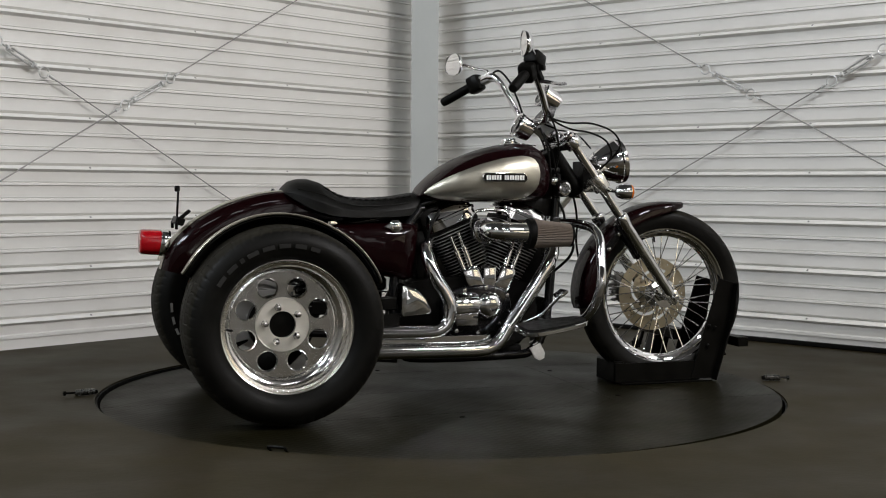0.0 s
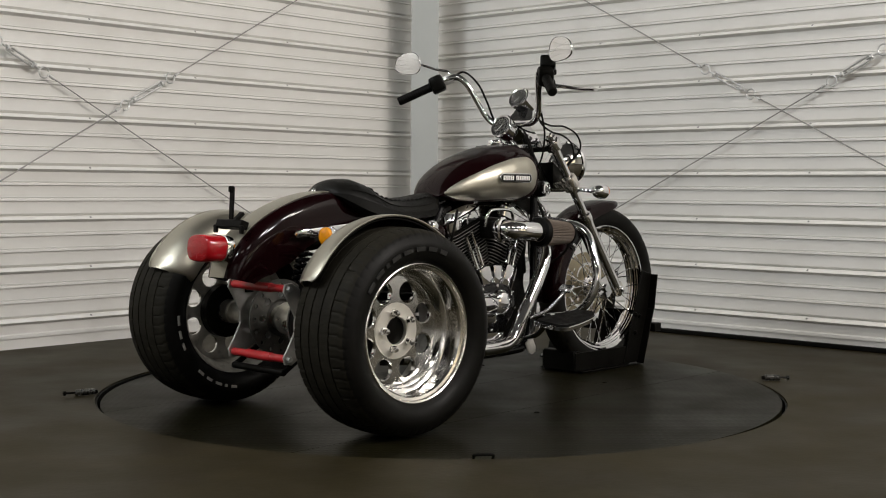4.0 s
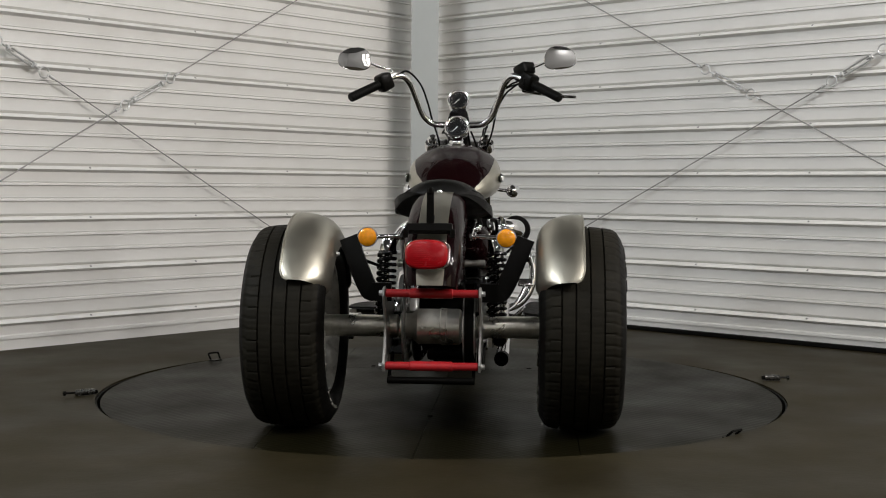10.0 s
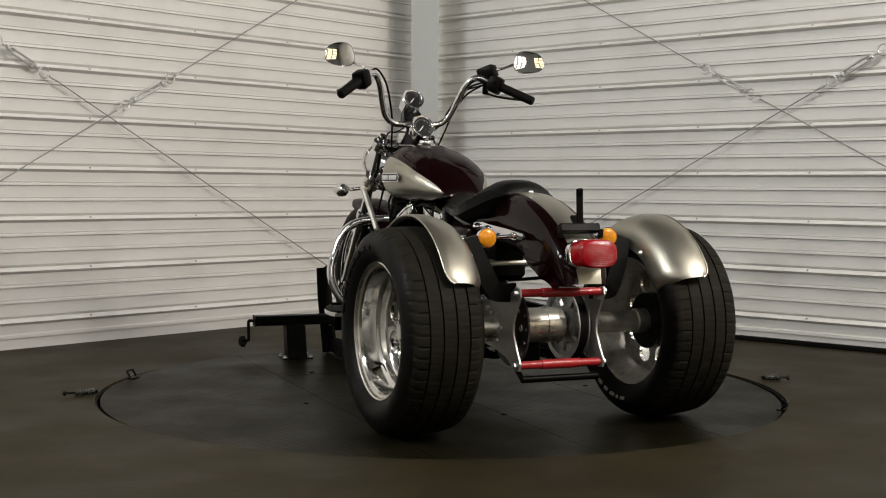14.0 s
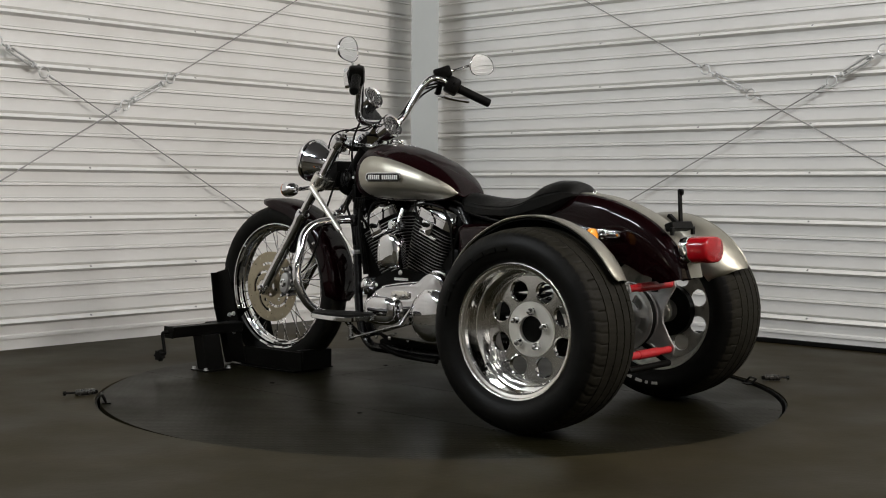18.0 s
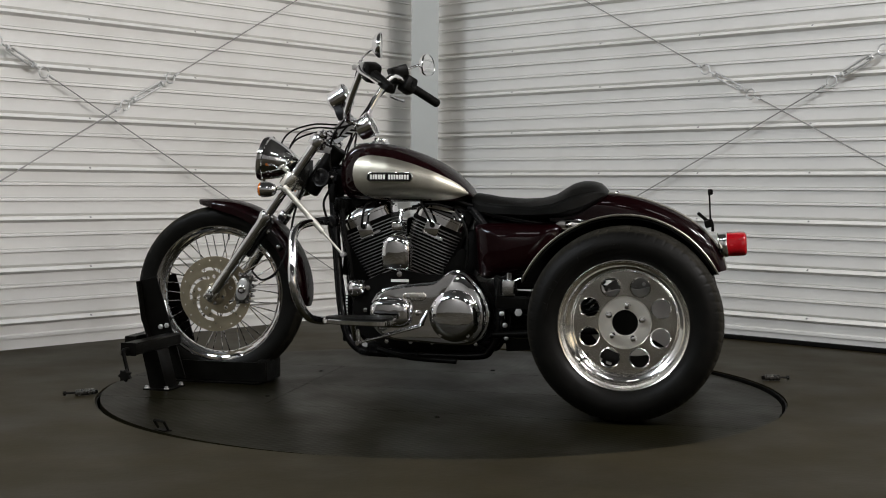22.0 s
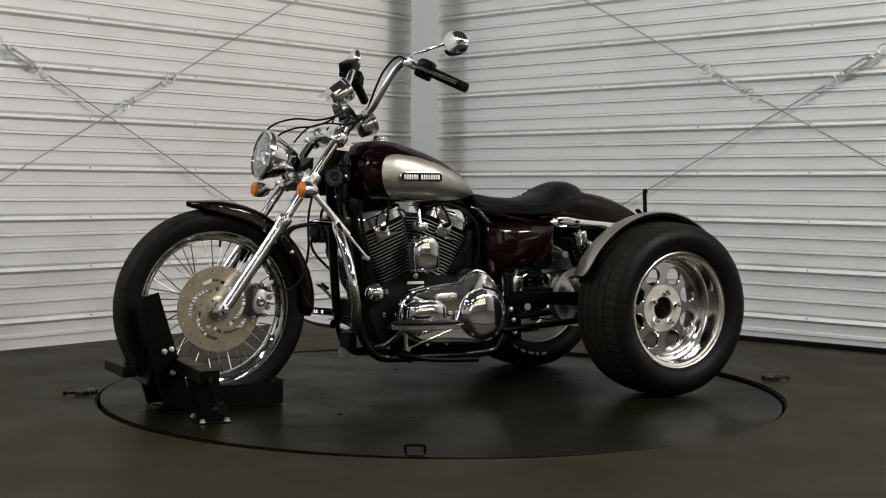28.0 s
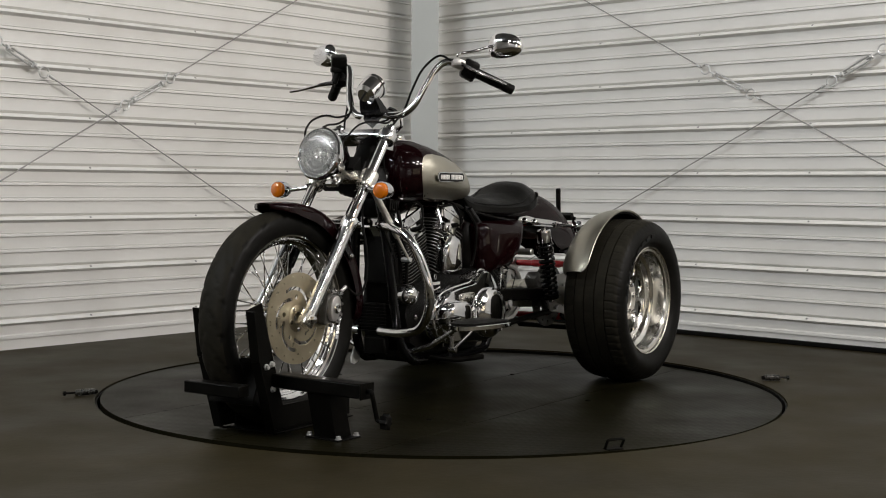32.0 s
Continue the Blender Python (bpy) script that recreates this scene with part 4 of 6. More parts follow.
def front_tyre():
    half = [(0.243, 0.030), (0.250, 0.036), (0.262, 0.044), (0.285, 0.051), (0.305, 0.0515), (0.3155, 0.0465), (0.3205, 0.0405), (0.3250, 0.0330), (0.3282, 0.0250), (0.3304, 0.0165), (0.3316, 0.0080)]
    prof = [(r, -z) for r, z in half] + [(0.332, 0.0)] + half[::-1]
    n = 300
    g = lathe(prof, n, None, None, 0, True)
    # slanted grooves run from the shoulder towards the middle, one side and then the other
    for row, (r, z) in enumerate(prof):
        if r < 0.3150 or abs(z) < 0.006:
            continue
        for k in range(0, n, 15):
            i = k + int(abs(z) * 300) + (7 if z > 0 else 0)
            for j in (i, i + 1):
                x, y, h = g.v[row * n + j % n]
                g.v[row * n + j % n] = (x * 0.9865, y * 0.9865, h)
    return g


front_wheel = part("front_wheel", lathe([(0.226, -0.006), (0.229, -0.010), (0.2285, -0.013), (0.2345, -0.017), (0.2345, -0.021), (0.2395, -0.025), (0.2400, -0.030), (0.2460, -0.033), (0.2500, -0.0345), (0.2555, -0.0355), (0.2580, -0.0375), (0.2570, -0.0405), (0.2530, -0.040), (0.2470, -0.034),
                                         (0.244, 0.0), (0.2470, 0.034), (0.2530, 0.040), (0.2570, 0.0405), (0.2580, 0.0375), (0.2555, 0.0355), (0.2500, 0.0345), (0.2460, 0.033), (0.2400, 0.030), (0.2395, 0.025), (0.2345, 0.021), (0.2345, 0.017), (0.2285, 0.013), (0.229, 0.010), (0.226, 0.006), (0.2255, 0.0)], 96, FRONT, loop=True), CHROME, trike, "spoked chrome front wheel", 30)
tyre_ob = part("tyre", front_tyre(), RUBBER, front_wheel, "narrow black front tyre")
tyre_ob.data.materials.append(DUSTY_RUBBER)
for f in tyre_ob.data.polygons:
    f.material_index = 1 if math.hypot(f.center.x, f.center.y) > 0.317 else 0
for v in tyre_ob.data.vertices:
    v.co = FRONT @ v.co
part("hub", lathe([(0, -0.058), (0.016, -0.058), (0.018, -0.046), (0.045, -0.044), (0.047, -0.038), (0.030, -0.030), (0.026, 0.0), (0.030, 0.030), (0.047, 0.038), (0.045, 0.044), (0.018, 0.046), (0.016, 0.058), (0, 0.058)], 32, FRONT), CHROME, front_wheel)
SPOKE = mesh_of("spoke", rod((0, 0, 0), (0, 0, 0.200), 0.0021, 6), CHROME)
for k in range(40):
    side, lead = (1 if k % 2 else -1), (1 if (k // 2) % 2 else -1)
    a = k * math.tau / 40
    b = a - lead * 0.62
    p = Vector((0.040 * math.cos(b), 0.040 * math.sin(b), side * 0.036))
    q = Vector((0.233 * math.cos(a), 0.233 * math.sin(a), side * 0.006))
    s_ob = part("spoke", SPOKE, None, front_wheel)
    s_ob.matrix_local = FRONT @ aim(p, q - p) @ Matrix.Diagonal((1, 1, (q - p).length / 0.200, 1))
part("valve", rod(FRONT @ Vector((-0.030, -0.229, 0)), FRONT @ Vector((-0.027, -0.203, 0)), 0.004, 8), BLACK_SATIN, front_wheel)
disc_m = Matrix.Translation((FX, 0.066, FZ)) @ pose(0, 0, 0, -90, 0, 0)
SLOT = [(0.066, 0), (0.079, 20), (0.090, 40), (0.097, 60), (0.099, 76)]


def pierced_disc(m, thick):
    """A floating disc: drilled outer band, and an inner band cut by five hooked slots and five round holes."""
    g = Geo()
    holed_ring(m, 0.114, 0.142, thick, 18, 0.0034, g)
    n, radii = 300, np.linspace(0.036, 0.114, 40)
    line = []
    for k in range(5):
        for f in np.linspace(0, 76, 27):
            r = float(np.interp(f, [a for _, a in SLOT], [q for q, _ in SLOT]))
            a = math.radians(f + 72 * k + 8)
            line.append((r * math.cos(a), r * math.sin(a)))
    line = np.array(line)
    dots = np.array([(0.066 * math.cos(math.radians(72 * k - 14)), 0.066 * math.sin(math.radians(72 * k - 14))) for k in range(5)])

    def solid(i, k):
        r, a = (radii[k] + radii[k + 1]) / 2, (i + 0.5) * math.tau / n
        c = np.array((r * math.cos(a), r * math.sin(a)))
        return np.min(np.hypot(*(line - c).T)) > 0.0062 and np.min(np.hypot(*(dots - c).T)) > 0.0075

    rows = len(radii)
    keep = [[solid(i, k) for k in range(rows - 1)] for i in range(n)]
    verts = [(r * math.cos(i * math.tau / n), r * math.sin(i * math.tau / n), z) for z in (thick / 2, -thick / 2) for i in range(n) for r in radii]
    low = n * rows
    faces = []
    for i in range(n):
        for k in range(rows - 1):
            if not keep[i][k]:
                continue
            a, b, c, d = i * rows + k, i * rows + k + 1, (i + 1) % n * rows + k + 1, (i + 1) % n * rows + k
            faces += [(a, b, c, d), (low + d, low + c, low + b, low + a)]
            for p, q, open_side in ((d, a, k == 0 or not keep[i][k - 1]), (b, c, k < rows - 2 and not keep[i][k + 1]), (a, b, not keep[i - 1][k]), (c, d, not keep[(i + 1) % n][k])):
                if open_side:
                    faces.append((q, p, low + p, low + q))
    g.put(verts, faces, m)
    return g


front_disc = part("brake_disc", pierced_disc(disc_m, 0.005), DISC_STEEL, front_wheel, "drilled steel brake disc with hooked slots")
part("disc_carrier", lathe([(0.020, 0.005), (0.040, 0.0045), (0.042, 0.003), (0.042, -0.003), (0.020, -0.012)], 32, disc_m, loop=True), DISC_STEEL, front_wheel)
for k in range(5):
    a = k * math.tau / 5 + 0.3
    part("disc_bolt", lathe([(0.007, 0), (0.007, 0.004), (0, 0.005)], 10, disc_m @ pose(0.034 * math.cos(a), 0.034 * math.sin(a), 0.003)), CHROME, front_wheel)

# ---- fork ----
FORK_TOP, FORK_LOW = Vector((0.447, 0, 0.915)), Vector((0.862, 0, 0.336))
FORK_WAY = (FORK_LOW - FORK_TOP).normalized()
FORK_N = Vector((-FORK_WAY.z, 0, FORK_WAY.x))  # ahead of the fork


def on_fork(d, y, ahead=0.0):
    """A point d metres below the top of the fork."""
    return FORK_TOP + FORK_WAY * d + FORK_N * ahead + Vector((0, y, 0))


LEG, FORK_LEN = 0.106, (FORK_LOW - FORK_TOP).length
for s in (1, -1):
    leg = part("fork_tube", rod(on_fork(-0.012, s * LEG), on_fork(0.42, s * LEG), 0.0170, 28), CHROME, trike, "chrome front fork tube")
    part("cap", lathe([(0.021, 0), (0.021, 0.010), (0.014, 0.014), (0.012, 0.022), (0, 0.023)], 20, aim(on_fork(-0.014, s * LEG), -FORK_WAY)), CHROME, leg)
    slider = Geo()
    lathe([(0.0175, 0), (0.0250, 0.004), (0.0268, 0.010), (0.0268, 0.026), (0.0238, 0.036), (0.0215, 0.056), (0.0208, 0.370), (0.0200, 0.390), (0.018, 0.402), (0, 0.404)], 32, aim(on_fork(FORK_LEN - 0.375, s * LEG), FORK_WAY), slider)
    part("slider", slider, FORK_ALLOY, leg, "polished fork slider")
    foot = Geo()
    block((0.046, 0.034, 0.052), Matrix.Translation(Vector((FX, s * LEG, FZ))) @ pose(0, 0, 0, 0, -35, 0), 0.008, foot, 0, 2)
    part("axle_clamp", foot, ALLOY, leg)
    part("axle_nut", lathe([(0.016, 0), (0.016, 0.004), (0.011, 0.006), (0.011, 0.016), (0, 0.018)], 6, aim((FX, s * (LEG + 0.016), FZ), (0, s, 0))), CHROME, leg)
    part("dust_seal", lathe([(0.0172, 0), (0.024, 0.002), (0.024, 0.014), (0.0172, 0.018)], 24, aim(on_fork(FORK_LEN - 0.365, s * LEG), FORK_WAY)), RUBBER_SOFT, leg)


def clamp(d, thick, width, deep, mat_c, label):
    g = Geo()
    m = aim(on_fork(d, 0), FORK_WAY)
    local_n = m.inverted().to_3x3() @ FORK_N
    out = []
    for i in range(40):
        a = i * math.tau / 40
        out.append((width * math.copysign(abs(math.cos(a)) ** 0.55, math.cos(a)), deep * math.copysign(abs(math.sin(a)) ** 0.75, math.sin(a))))
    turn = math.degrees(math.atan2(local_n.y, local_n.x)) - 90
    plate(out, thick, m @ pose(0, 0, 0, 0, 0, turn), 0.005, g, 0, 2)
    for s in (1, -1):
        lathe([(0.020, -thick * 0.7), (0.030, -thick * 0.7), (0.032, -thick * 0.5), (0.032, thick * 0.5), (0.030, thick * 0.7), (0.020, thick * 0.7)], 28, m @ (Matrix.Translation(m.inverted() @ on_fork(d, s * LEG))), g, loop=True)
    return part("fork_clamp", g, mat_c, trike, label)


clamp(0.012, 0.026, 0.128, 0.034, CHROME_DULL, "chrome upper fork clamp")
clamp(0.190, 0.040, 0.122, 0.034, ALLOY, "chrome lower fork clamp")
part("steering_neck", rod(on_fork(0.0, 0, -0.055), on_fork(0.20, 0, -0.055), 0.034, 24), BLACK_SATIN, trike)

# ---- front fender ----
def arc_fender():
    grid = []
    for a in np.linspace(77, 187, 34):
        r = lerp([(77, 0.366), (84, 0.360), (100, 0.358), (187, 0.356)], a)
        taper = lerp([(77, 0.35), (80, 0.75), (88, 1.0), (176, 1.0), (184, 0.85), (187, 0.5)], a)
        row = []
        for y, drop in ((-0.074, 0.062), (-0.074, 0.036), (-0.070, 0.018), (-0.058, 0.007), (-0.035, 0.001), (0, 0), (0.035, 0.001), (0.058, 0.007), (0.070, 0.018), (0.074, 0.036), (0.074, 0.062)):
            rr = r - drop * lerp([(77, 0.3), (95, 0.75), (130, 1.0), (187, 0.9)], a)
            row.append((FX + rr * math.cos(radians(a)), y * taper, FZ + rr * math.sin(radians(a))))
        grid.append(row)
    return sheet(grid, 0.003)


front_fender = part("front_fender", arc_fender(), MAROON, trike, "glossy maroon front fender", 60)
for s in (1, -1):
    st = Geo()
    p = Vector((FX + 0.315 * math.cos(radians(138)), s * 0.078, FZ + 0.315 * math.sin(radians(138))))
    plate([(-0.05, -0.012), (0.05, -0.012), (0.05, 0.012), (-0.05, 0.012)], 0.005, Matrix.Translation(p) @ pose(0, 0, 0, 90, -52, 0), 0.0015, st)
    stay = part("fender_mount", st, BLACK_GLOSS, front_fender)
    for k in (-0.035, 0.035):
        part("bolt", lathe([(0.008, 0), (0.008, 0.003), (0.005, 0.004), (0.005, 0.008), (0, 0.009)], 10, aim(p + Vector((k * 0.6, s * 0.003, k * 0.8)), (0, s, 0))), CHROME, trike)

for s in (1, -1):
    p, q = on_fork(0.36, s * 0.084, -0.022), on_fork(0.52, s * 0.084, -0.026)
    part("fork_brace", beam(p, q, 0.034, 0.014, 0.004), BLACK_GLOSS, trike, "black brace behind the fork leg")

# ---- front brake caliper ----
cal = Geo()
cm = Matrix.Translation((0.742, 0.098, 0.357)) @ pose(0, 0, 0, 0, -12, 0)
block((0.050, 0.034, 0.112), cm @ pose(0.004, -0.010, 0), 0.012, cal, 0, 2)
for k in range(5):
    block((0.030, 0.030, 0.007), cm @ pose(-0.026, -0.004, -0.040 + 0.020 * k), 0.002, cal)
caliper = part("front_caliper", cal, CAST_DARK, trike, "cast alloy front brake caliper with a pale cap")
part("caliper_cap", plate(oval(0.023, 0.041, 32, 2.4), 0.020, cm @ pose(0.0, 0.014, 0.0, 90, 0, 0), 0.005, None, 0, 2), ALLOY_DULL, caliper, "pale cast cap")
part("cap_bolt", lathe([(0.016, 0.0), (0.016, 0.005), (0.012, 0.007), (0.010, 0.012), (0.005, 0.012), (0, 0.009)], 24, cm @ pose(0.0, 0.023, 0.0, -90, 0, 0)), CHROME, caliper)
for x, z in ((0.004, 0.056), (-0.022, 0.050), (-0.033, 0.018), (-0.033, -0.014), (-0.026, -0.042), (0.022, 0.050), (0.008, -0.054)):
    part("bolt", lathe([(0.0075, 0.0), (0.0075, 0.016), (0.005, 0.019), (0, 0.019)], 8, cm @ pose(x, 0.002, z, -90, 0, 0)), CHROME_DULL, caliper)
part("banjo_bolt", rod((0.716, 0.122, 0.41), (0.700, 0.128, 0.425), 0.006, 8), ZINC, caliper)
part("brake_hose", tube(bend([(0.700, 0.128, 0.425), (0.655, 0.140, 0.395), (0.600, 0.130, 0.430), (0.565, 0.110, 0.52), (0.555, 0.085, 0.62), (0.535, 0.07, 0.70), (0.50, 0.06, 0.80)]), 0.0042, 8), RUBBER_SOFT, trike)

# ---- head lamp ----
LAMP, LAMP_WAY = Vector((0.674, 0.010, 0.843)), Vector((1, 0, 0.20)).normalized()
lamp_m = aim(LAMP, LAMP_WAY)
head = part("head_lamp", lathe([(0, -0.122), (0.012, -0.120), (0.028, -0.110), (0.046, -0.086), (0.062, -0.054), (0.074, -0.022), (0.080, 0.0), (0.086, 0.002), (0.088, 0.010), (0.0865, 0.020), (0.081, 0.024), (0.078, 0.020), (0.077, 0.004)], 56, lamp_m), CHROME, trike, "round chrome head lamp with clear lens")
part("reflector", lathe([(0.077, 0.006), (0.066, -0.018), (0.045, -0.036), (0.020, -0.044), (0.012, -0.040), (0.009, -0.016), (0, -0.014)], 48, lamp_m), CHROME, head)
glass = part("lens", lathe([(0.0785, 0.017), (0.072, 0.022), (0.050, 0.028), (0.025, 0.031), (0, 0.032), (0, 0.0285), (0.025, 0.0275), (0.050, 0.0245), (0.071, 0.0185), (0.0785, 0.0135)], 48, lamp_m, loop=False), FLUTED, head, "pale fluted head lamp lens")
glass.visible_shadow = False
mount = Geo()
rod((0.60, 0, 0.765), (0.615, 0.005, 0.795), 0.012, 12, mount)
block((0.07, 0.05, 0.020), pose(0.585, 0.0, 0.760, 0, 25, 0), 0.005, mount)
part("lamp_mount", mount, CHROME_DULL, trike)
visor = Geo()
loft([[(0.52, y, z) for y, z in ((-0.05, 0.84), (0.05, 0.84), (0.05, 0.74), (-0.05, 0.74))], [(0.575, y, z) for y, z in ((-0.06, 0.80), (0.06, 0.80), (0.06, 0.725), (-0.06, 0.725))]], visor)
part("fork_cover", visor, BLACK_SATIN, trike)

# ---- handlebar ----
BAR = [(0.345, 0.0, 0.984), (0.345, 0.060, 0.984), (0.344, 0.100, 0.990), (0.332, 0.135, 1.020), (0.308, 0.158, 1.075), (0.277, 0.180, 1.135), (0.255, 0.205, 1.164), (0.235, 0.235, 1.163), (0.212, 0.268, 1.144), (0.16, 0.330, 1.108), (0.120, 0.380, 1.079)]
bar_line = bend(BAR, 6)
full_bar = [Vector((p.x, -p.y, p.z)) for p in reversed(bar_line[1:])] + bar_line
handlebar = part("handlebar", tube(full_bar, 0.0128, 16), CHROME, trike, "tall chrome handlebar")
riser = Geo()
loft([[(x, y, z) for y, x, z in ((-0.040, 0.455, 0.925), (0.040, 0.455, 0.925), (0.040, 0.420, 0.905), (-0.040, 0.420, 0.905))], [(x, y, z) for y, x, z in ((-0.044, 0.375, 0.990), (0.044, 0.375, 0.990), (0.044, 0.330, 0.962), (-0.044, 0.330, 0.962))]], riser)
part("riser", riser, CHROME, trike, "chrome handlebar riser")
for s in (1, -1):
    rod((0.345, s * 0.030, 0.960), (0.345, s * 0.030, 1.006), 0.020, 18, riser)
    a, b = Vector((0.195, s * 0.289, 1.132)), Vector((0.108, s * 0.394, 1.071))
    way = (b - a).normalized()
    prof = [(0, 0), (0.020, 0), (0.020, 0.006)]
    n = 14
    for k in range(n):
        z = 0.008 + k * (0.125 / n)
        prof += [(0.0165, z), (0.0175, z + 0.002), (0.0175, z + 0.006), (0.0165, z + 0.0075)]
    grip = part("grip", lathe(prof + [(0.0175, 0.140), (0.014, 0.146), (0, 0.147)], 24, aim(a, way)), RUBBER_SOFT, handlebar, "black ribbed rubber grip")
    pod = Geo()
    pm = aim(a - way * 0.020, way)
    block((0.058, 0.066, 0.056), pm, 0.013, pod, 0, 2)
    block((0.034, 0.044, 0.030), pm @ pose(0.006, -0.012, 0.012), 0.006, pod, 0, 2)
    switch = part("switch_pod", pod, BLACK_SATIN, handlebar, "black switch housing")
    for k in (-0.008, 0.008):
        part("switch", block((0.010, 0.012, 0.010), pm @ pose(-0.028, k, 0.0), 0.002), BLACK_CRINKLE, handlebar)
    perch = Geo()
    up = Vector((0.03, 0, 0.01))
    block((0.044, 0.034, 0.042), aim(a - way * 0.055 + up * 0.4, way), 0.006, perch, 0, 2)
    block((0.050, 0.030, 0.020), Matrix.Translation(a - way * 0.052 + Vector((0.030, 0, 0.006))) @ pose(0, 0, 0, 0, 0, 40 * s), 0.005, perch, 0, 2)
    if s < 0:
        rod(a - way * 0.048 + Vector((0.028, 0, 0.0)), a - way * 0.040 + Vector((0.050, 0, -0.040)), 0.012, 14, perch)
    part("lever_perch", perch, BLACK_SATIN if s < 0 else ALLOY_DULL, handlebar)
    l0 = a - way * 0.040 + (Vector((0.034, 0, 0.014)) if s > 0 else Vector((0.050, 0, -0.036)))
    lever_line = bend([l0, l0 + way * 0.05 + Vector((0.014, 0, 0.000)), l0 + way * 0.12 + Vector((0.006, 0, 0.000)), l0 + way * 0.178 + Vector((-0.002, 0, 0.000))], 5)
    if s < 0:
        lever_line = bend([l0, l0 + Vector((0.022, -0.050, -0.008)), l0 + Vector((0.016, -0.115, -0.018)), l0 + Vector((0.000, -0.195, -0.024))], 5)
    lever = part("lever", tube(lever_line, [0.0150 - 0.0045 * min(1, i / 9) for i in range(len(lever_line))], 10, None, 0, True, 0.55), CHROME_DULL, handlebar, "silver hand lever")
    if s < 0:
        part("brake_reservoir", block((0.070, 0.056, 0.046), Matrix.Translation(a - way * 0.045 + Vector((0.020, 0, 0.038))) @ pose(0, 0, 0, 0, 18, 40), 0.008, None, 0, 2), BLACK_SATIN, handlebar)
    # mirror: stem, chrome back, glass
    foot = a - way * 0.052 + Vector((0.018, 0, 0.012))
    mid = Vector((0.150, s * 0.382, 1.222)) if s > 0 else Vector((0.152, s * 0.392, 1.226))
    stem = bend([foot, foot + Vector((0.004, s * 0.002, 0.024)), foot.lerp(mid, 0.38) + Vector((0.012, 0, 0.014)), mid + Vector((0.030, -s * 0.036, -0.003)), mid + Vector((0.018, -s * 0.006, 0))], 5)
    mirror = part("mirror", tube(stem, 0.0048, 10), CHROME, handlebar, "chrome teardrop mirror")
    face = Vector((-1, -s * MIRROR_IN, MIRROR_UP)).normalized()
    fm = aim(mid, face)
    spin_up = fm.inverted().to_3x3() @ Vector((0, 0, 1))
    fm = fm @ pose(0, 0, 0, 0, 0, math.degrees(math.atan2(spin_up.y, spin_up.x)) - 90)
    out = []
    for i in range(36):
        t = i * math.tau / 36
        x, y = 0.062 * math.copysign(abs(math.cos(t)) ** 0.80, math.cos(t)), 0.043 * math.copysign(abs(math.sin(t)) ** 0.80, math.sin(t))
        out.append((x * (1 - 0.10 * y / 0.038), y * (1 + 0.12 * x / 0.056 * s)))
    shell = Geo()
    loft([[fm @ Vector((x * k, y * k, z)) for x, y in out] for k, z in ((0.30, -0.026), (0.62, -0.022), (0.86, -0.013), (0.97, -0.004), (1.0, 0.003), (0.97, 0.005), (0.95, 0.003))], shell)
    part("mirror_shell", shell, CHROME, handlebar, "chrome mirror back", 60)
    dome = Geo()
    loft([[fm @ Vector((x * k, y * k, 0.0028 + 0.0028 * (1 - k * k))) for x, y in out] for k in (0.955, 0.90, 0.80, 0.68, 0.54, 0.38, 0.20, 0.05)], dome)
    part("mirror_glass", dome, MIRROR, handlebar, "slightly domed mirror glass", 80)

# ---- instruments ----
def gauge(name, p, d, r, deep, label, needle):
    m = aim(p, d)
    g = part(name, lathe([(0, -deep), (r * 0.55, -deep), (r * 0.86, -deep * 0.86), (r * 0.95, -deep * 0.5), (r * 0.97, -0.010), (r * 1.05, -0.008), (r * 1.06, 0.003), (r * 0.98, 0.007), (r * 0.86, 0.005), (r * 0.80, 0.002), (r * 0.79, -0.004)], 44, m), CHROME, trike, label)
    part("dial", lathe([(r * 0.80, -0.003), (0, -0.003)], 40, m), DIAL, g, "black dial")
    marks = Geo()
    for k in range(21):
        a = math.radians(-130 + 13 * k)
        long = 0.12 if k % 2 == 0 else 0.06
        c, s2 = math.sin(a), math.cos(a)
        rod(m @ Vector((r * (0.72 - long) * c, r * (0.72 - long) * s2, -0.0024)), m @ Vector((r * 0.72 * c, r * 0.72 * s2, -0.0024)), 0.0005, 5, marks)
    a = math.radians(needle)
    rod(m @ Vector((-0.1 * r * math.sin(a), -0.1 * r * math.cos(a), -0.0005)), m @ Vector((r * 0.56 * math.sin(a), r * 0.56 * math.cos(a), -0.0005)), 0.0011, 6, marks)
    part("dial_marks", marks, PALE_INK, g)
    cover = part("glass", lathe([(r * 0.83, 0.003), (r * 0.5, 0.0042), (0, 0.0048), (0, 0.0034), (r * 0.5, 0.0030), (r * 0.81, 0.0018)], 36, m), GLASS, g)
    cover.visible_shadow = False
    return g


gauge("speedometer", (0.278, 0.0, 0.973), (-0.88, 0, 0.42), 0.0455, 0.062, "chrome speedometer with black dial", -140)
gauge("tachometer", (0.375, 0.0, 1.084), (-0.86, 0, 0.50), 0.0425, 0.074, "chrome tachometer with black dial", -140)
stand = Geo()
loft([[(x, y, z) for x, y in ((x0, -w), (x0, w), (x1, w), (x1, -w))] for x0, x1, w, z in ((0.394, 0.350, 0.042, 0.985), (0.404, 0.362, 0.042, 1.005), (0.414, 0.384, 0.036, 1.030), (0.418, 0.398, 0.026, 1.052))], stand)
part("gauge_stand", stand, BLACK_GLOSS, trike)


# ---- cables ----
def cable(pts, r=0.0040):
    part("cable", tube(bend(pts, 7), r, 8), RUBBER_SOFT, trike)


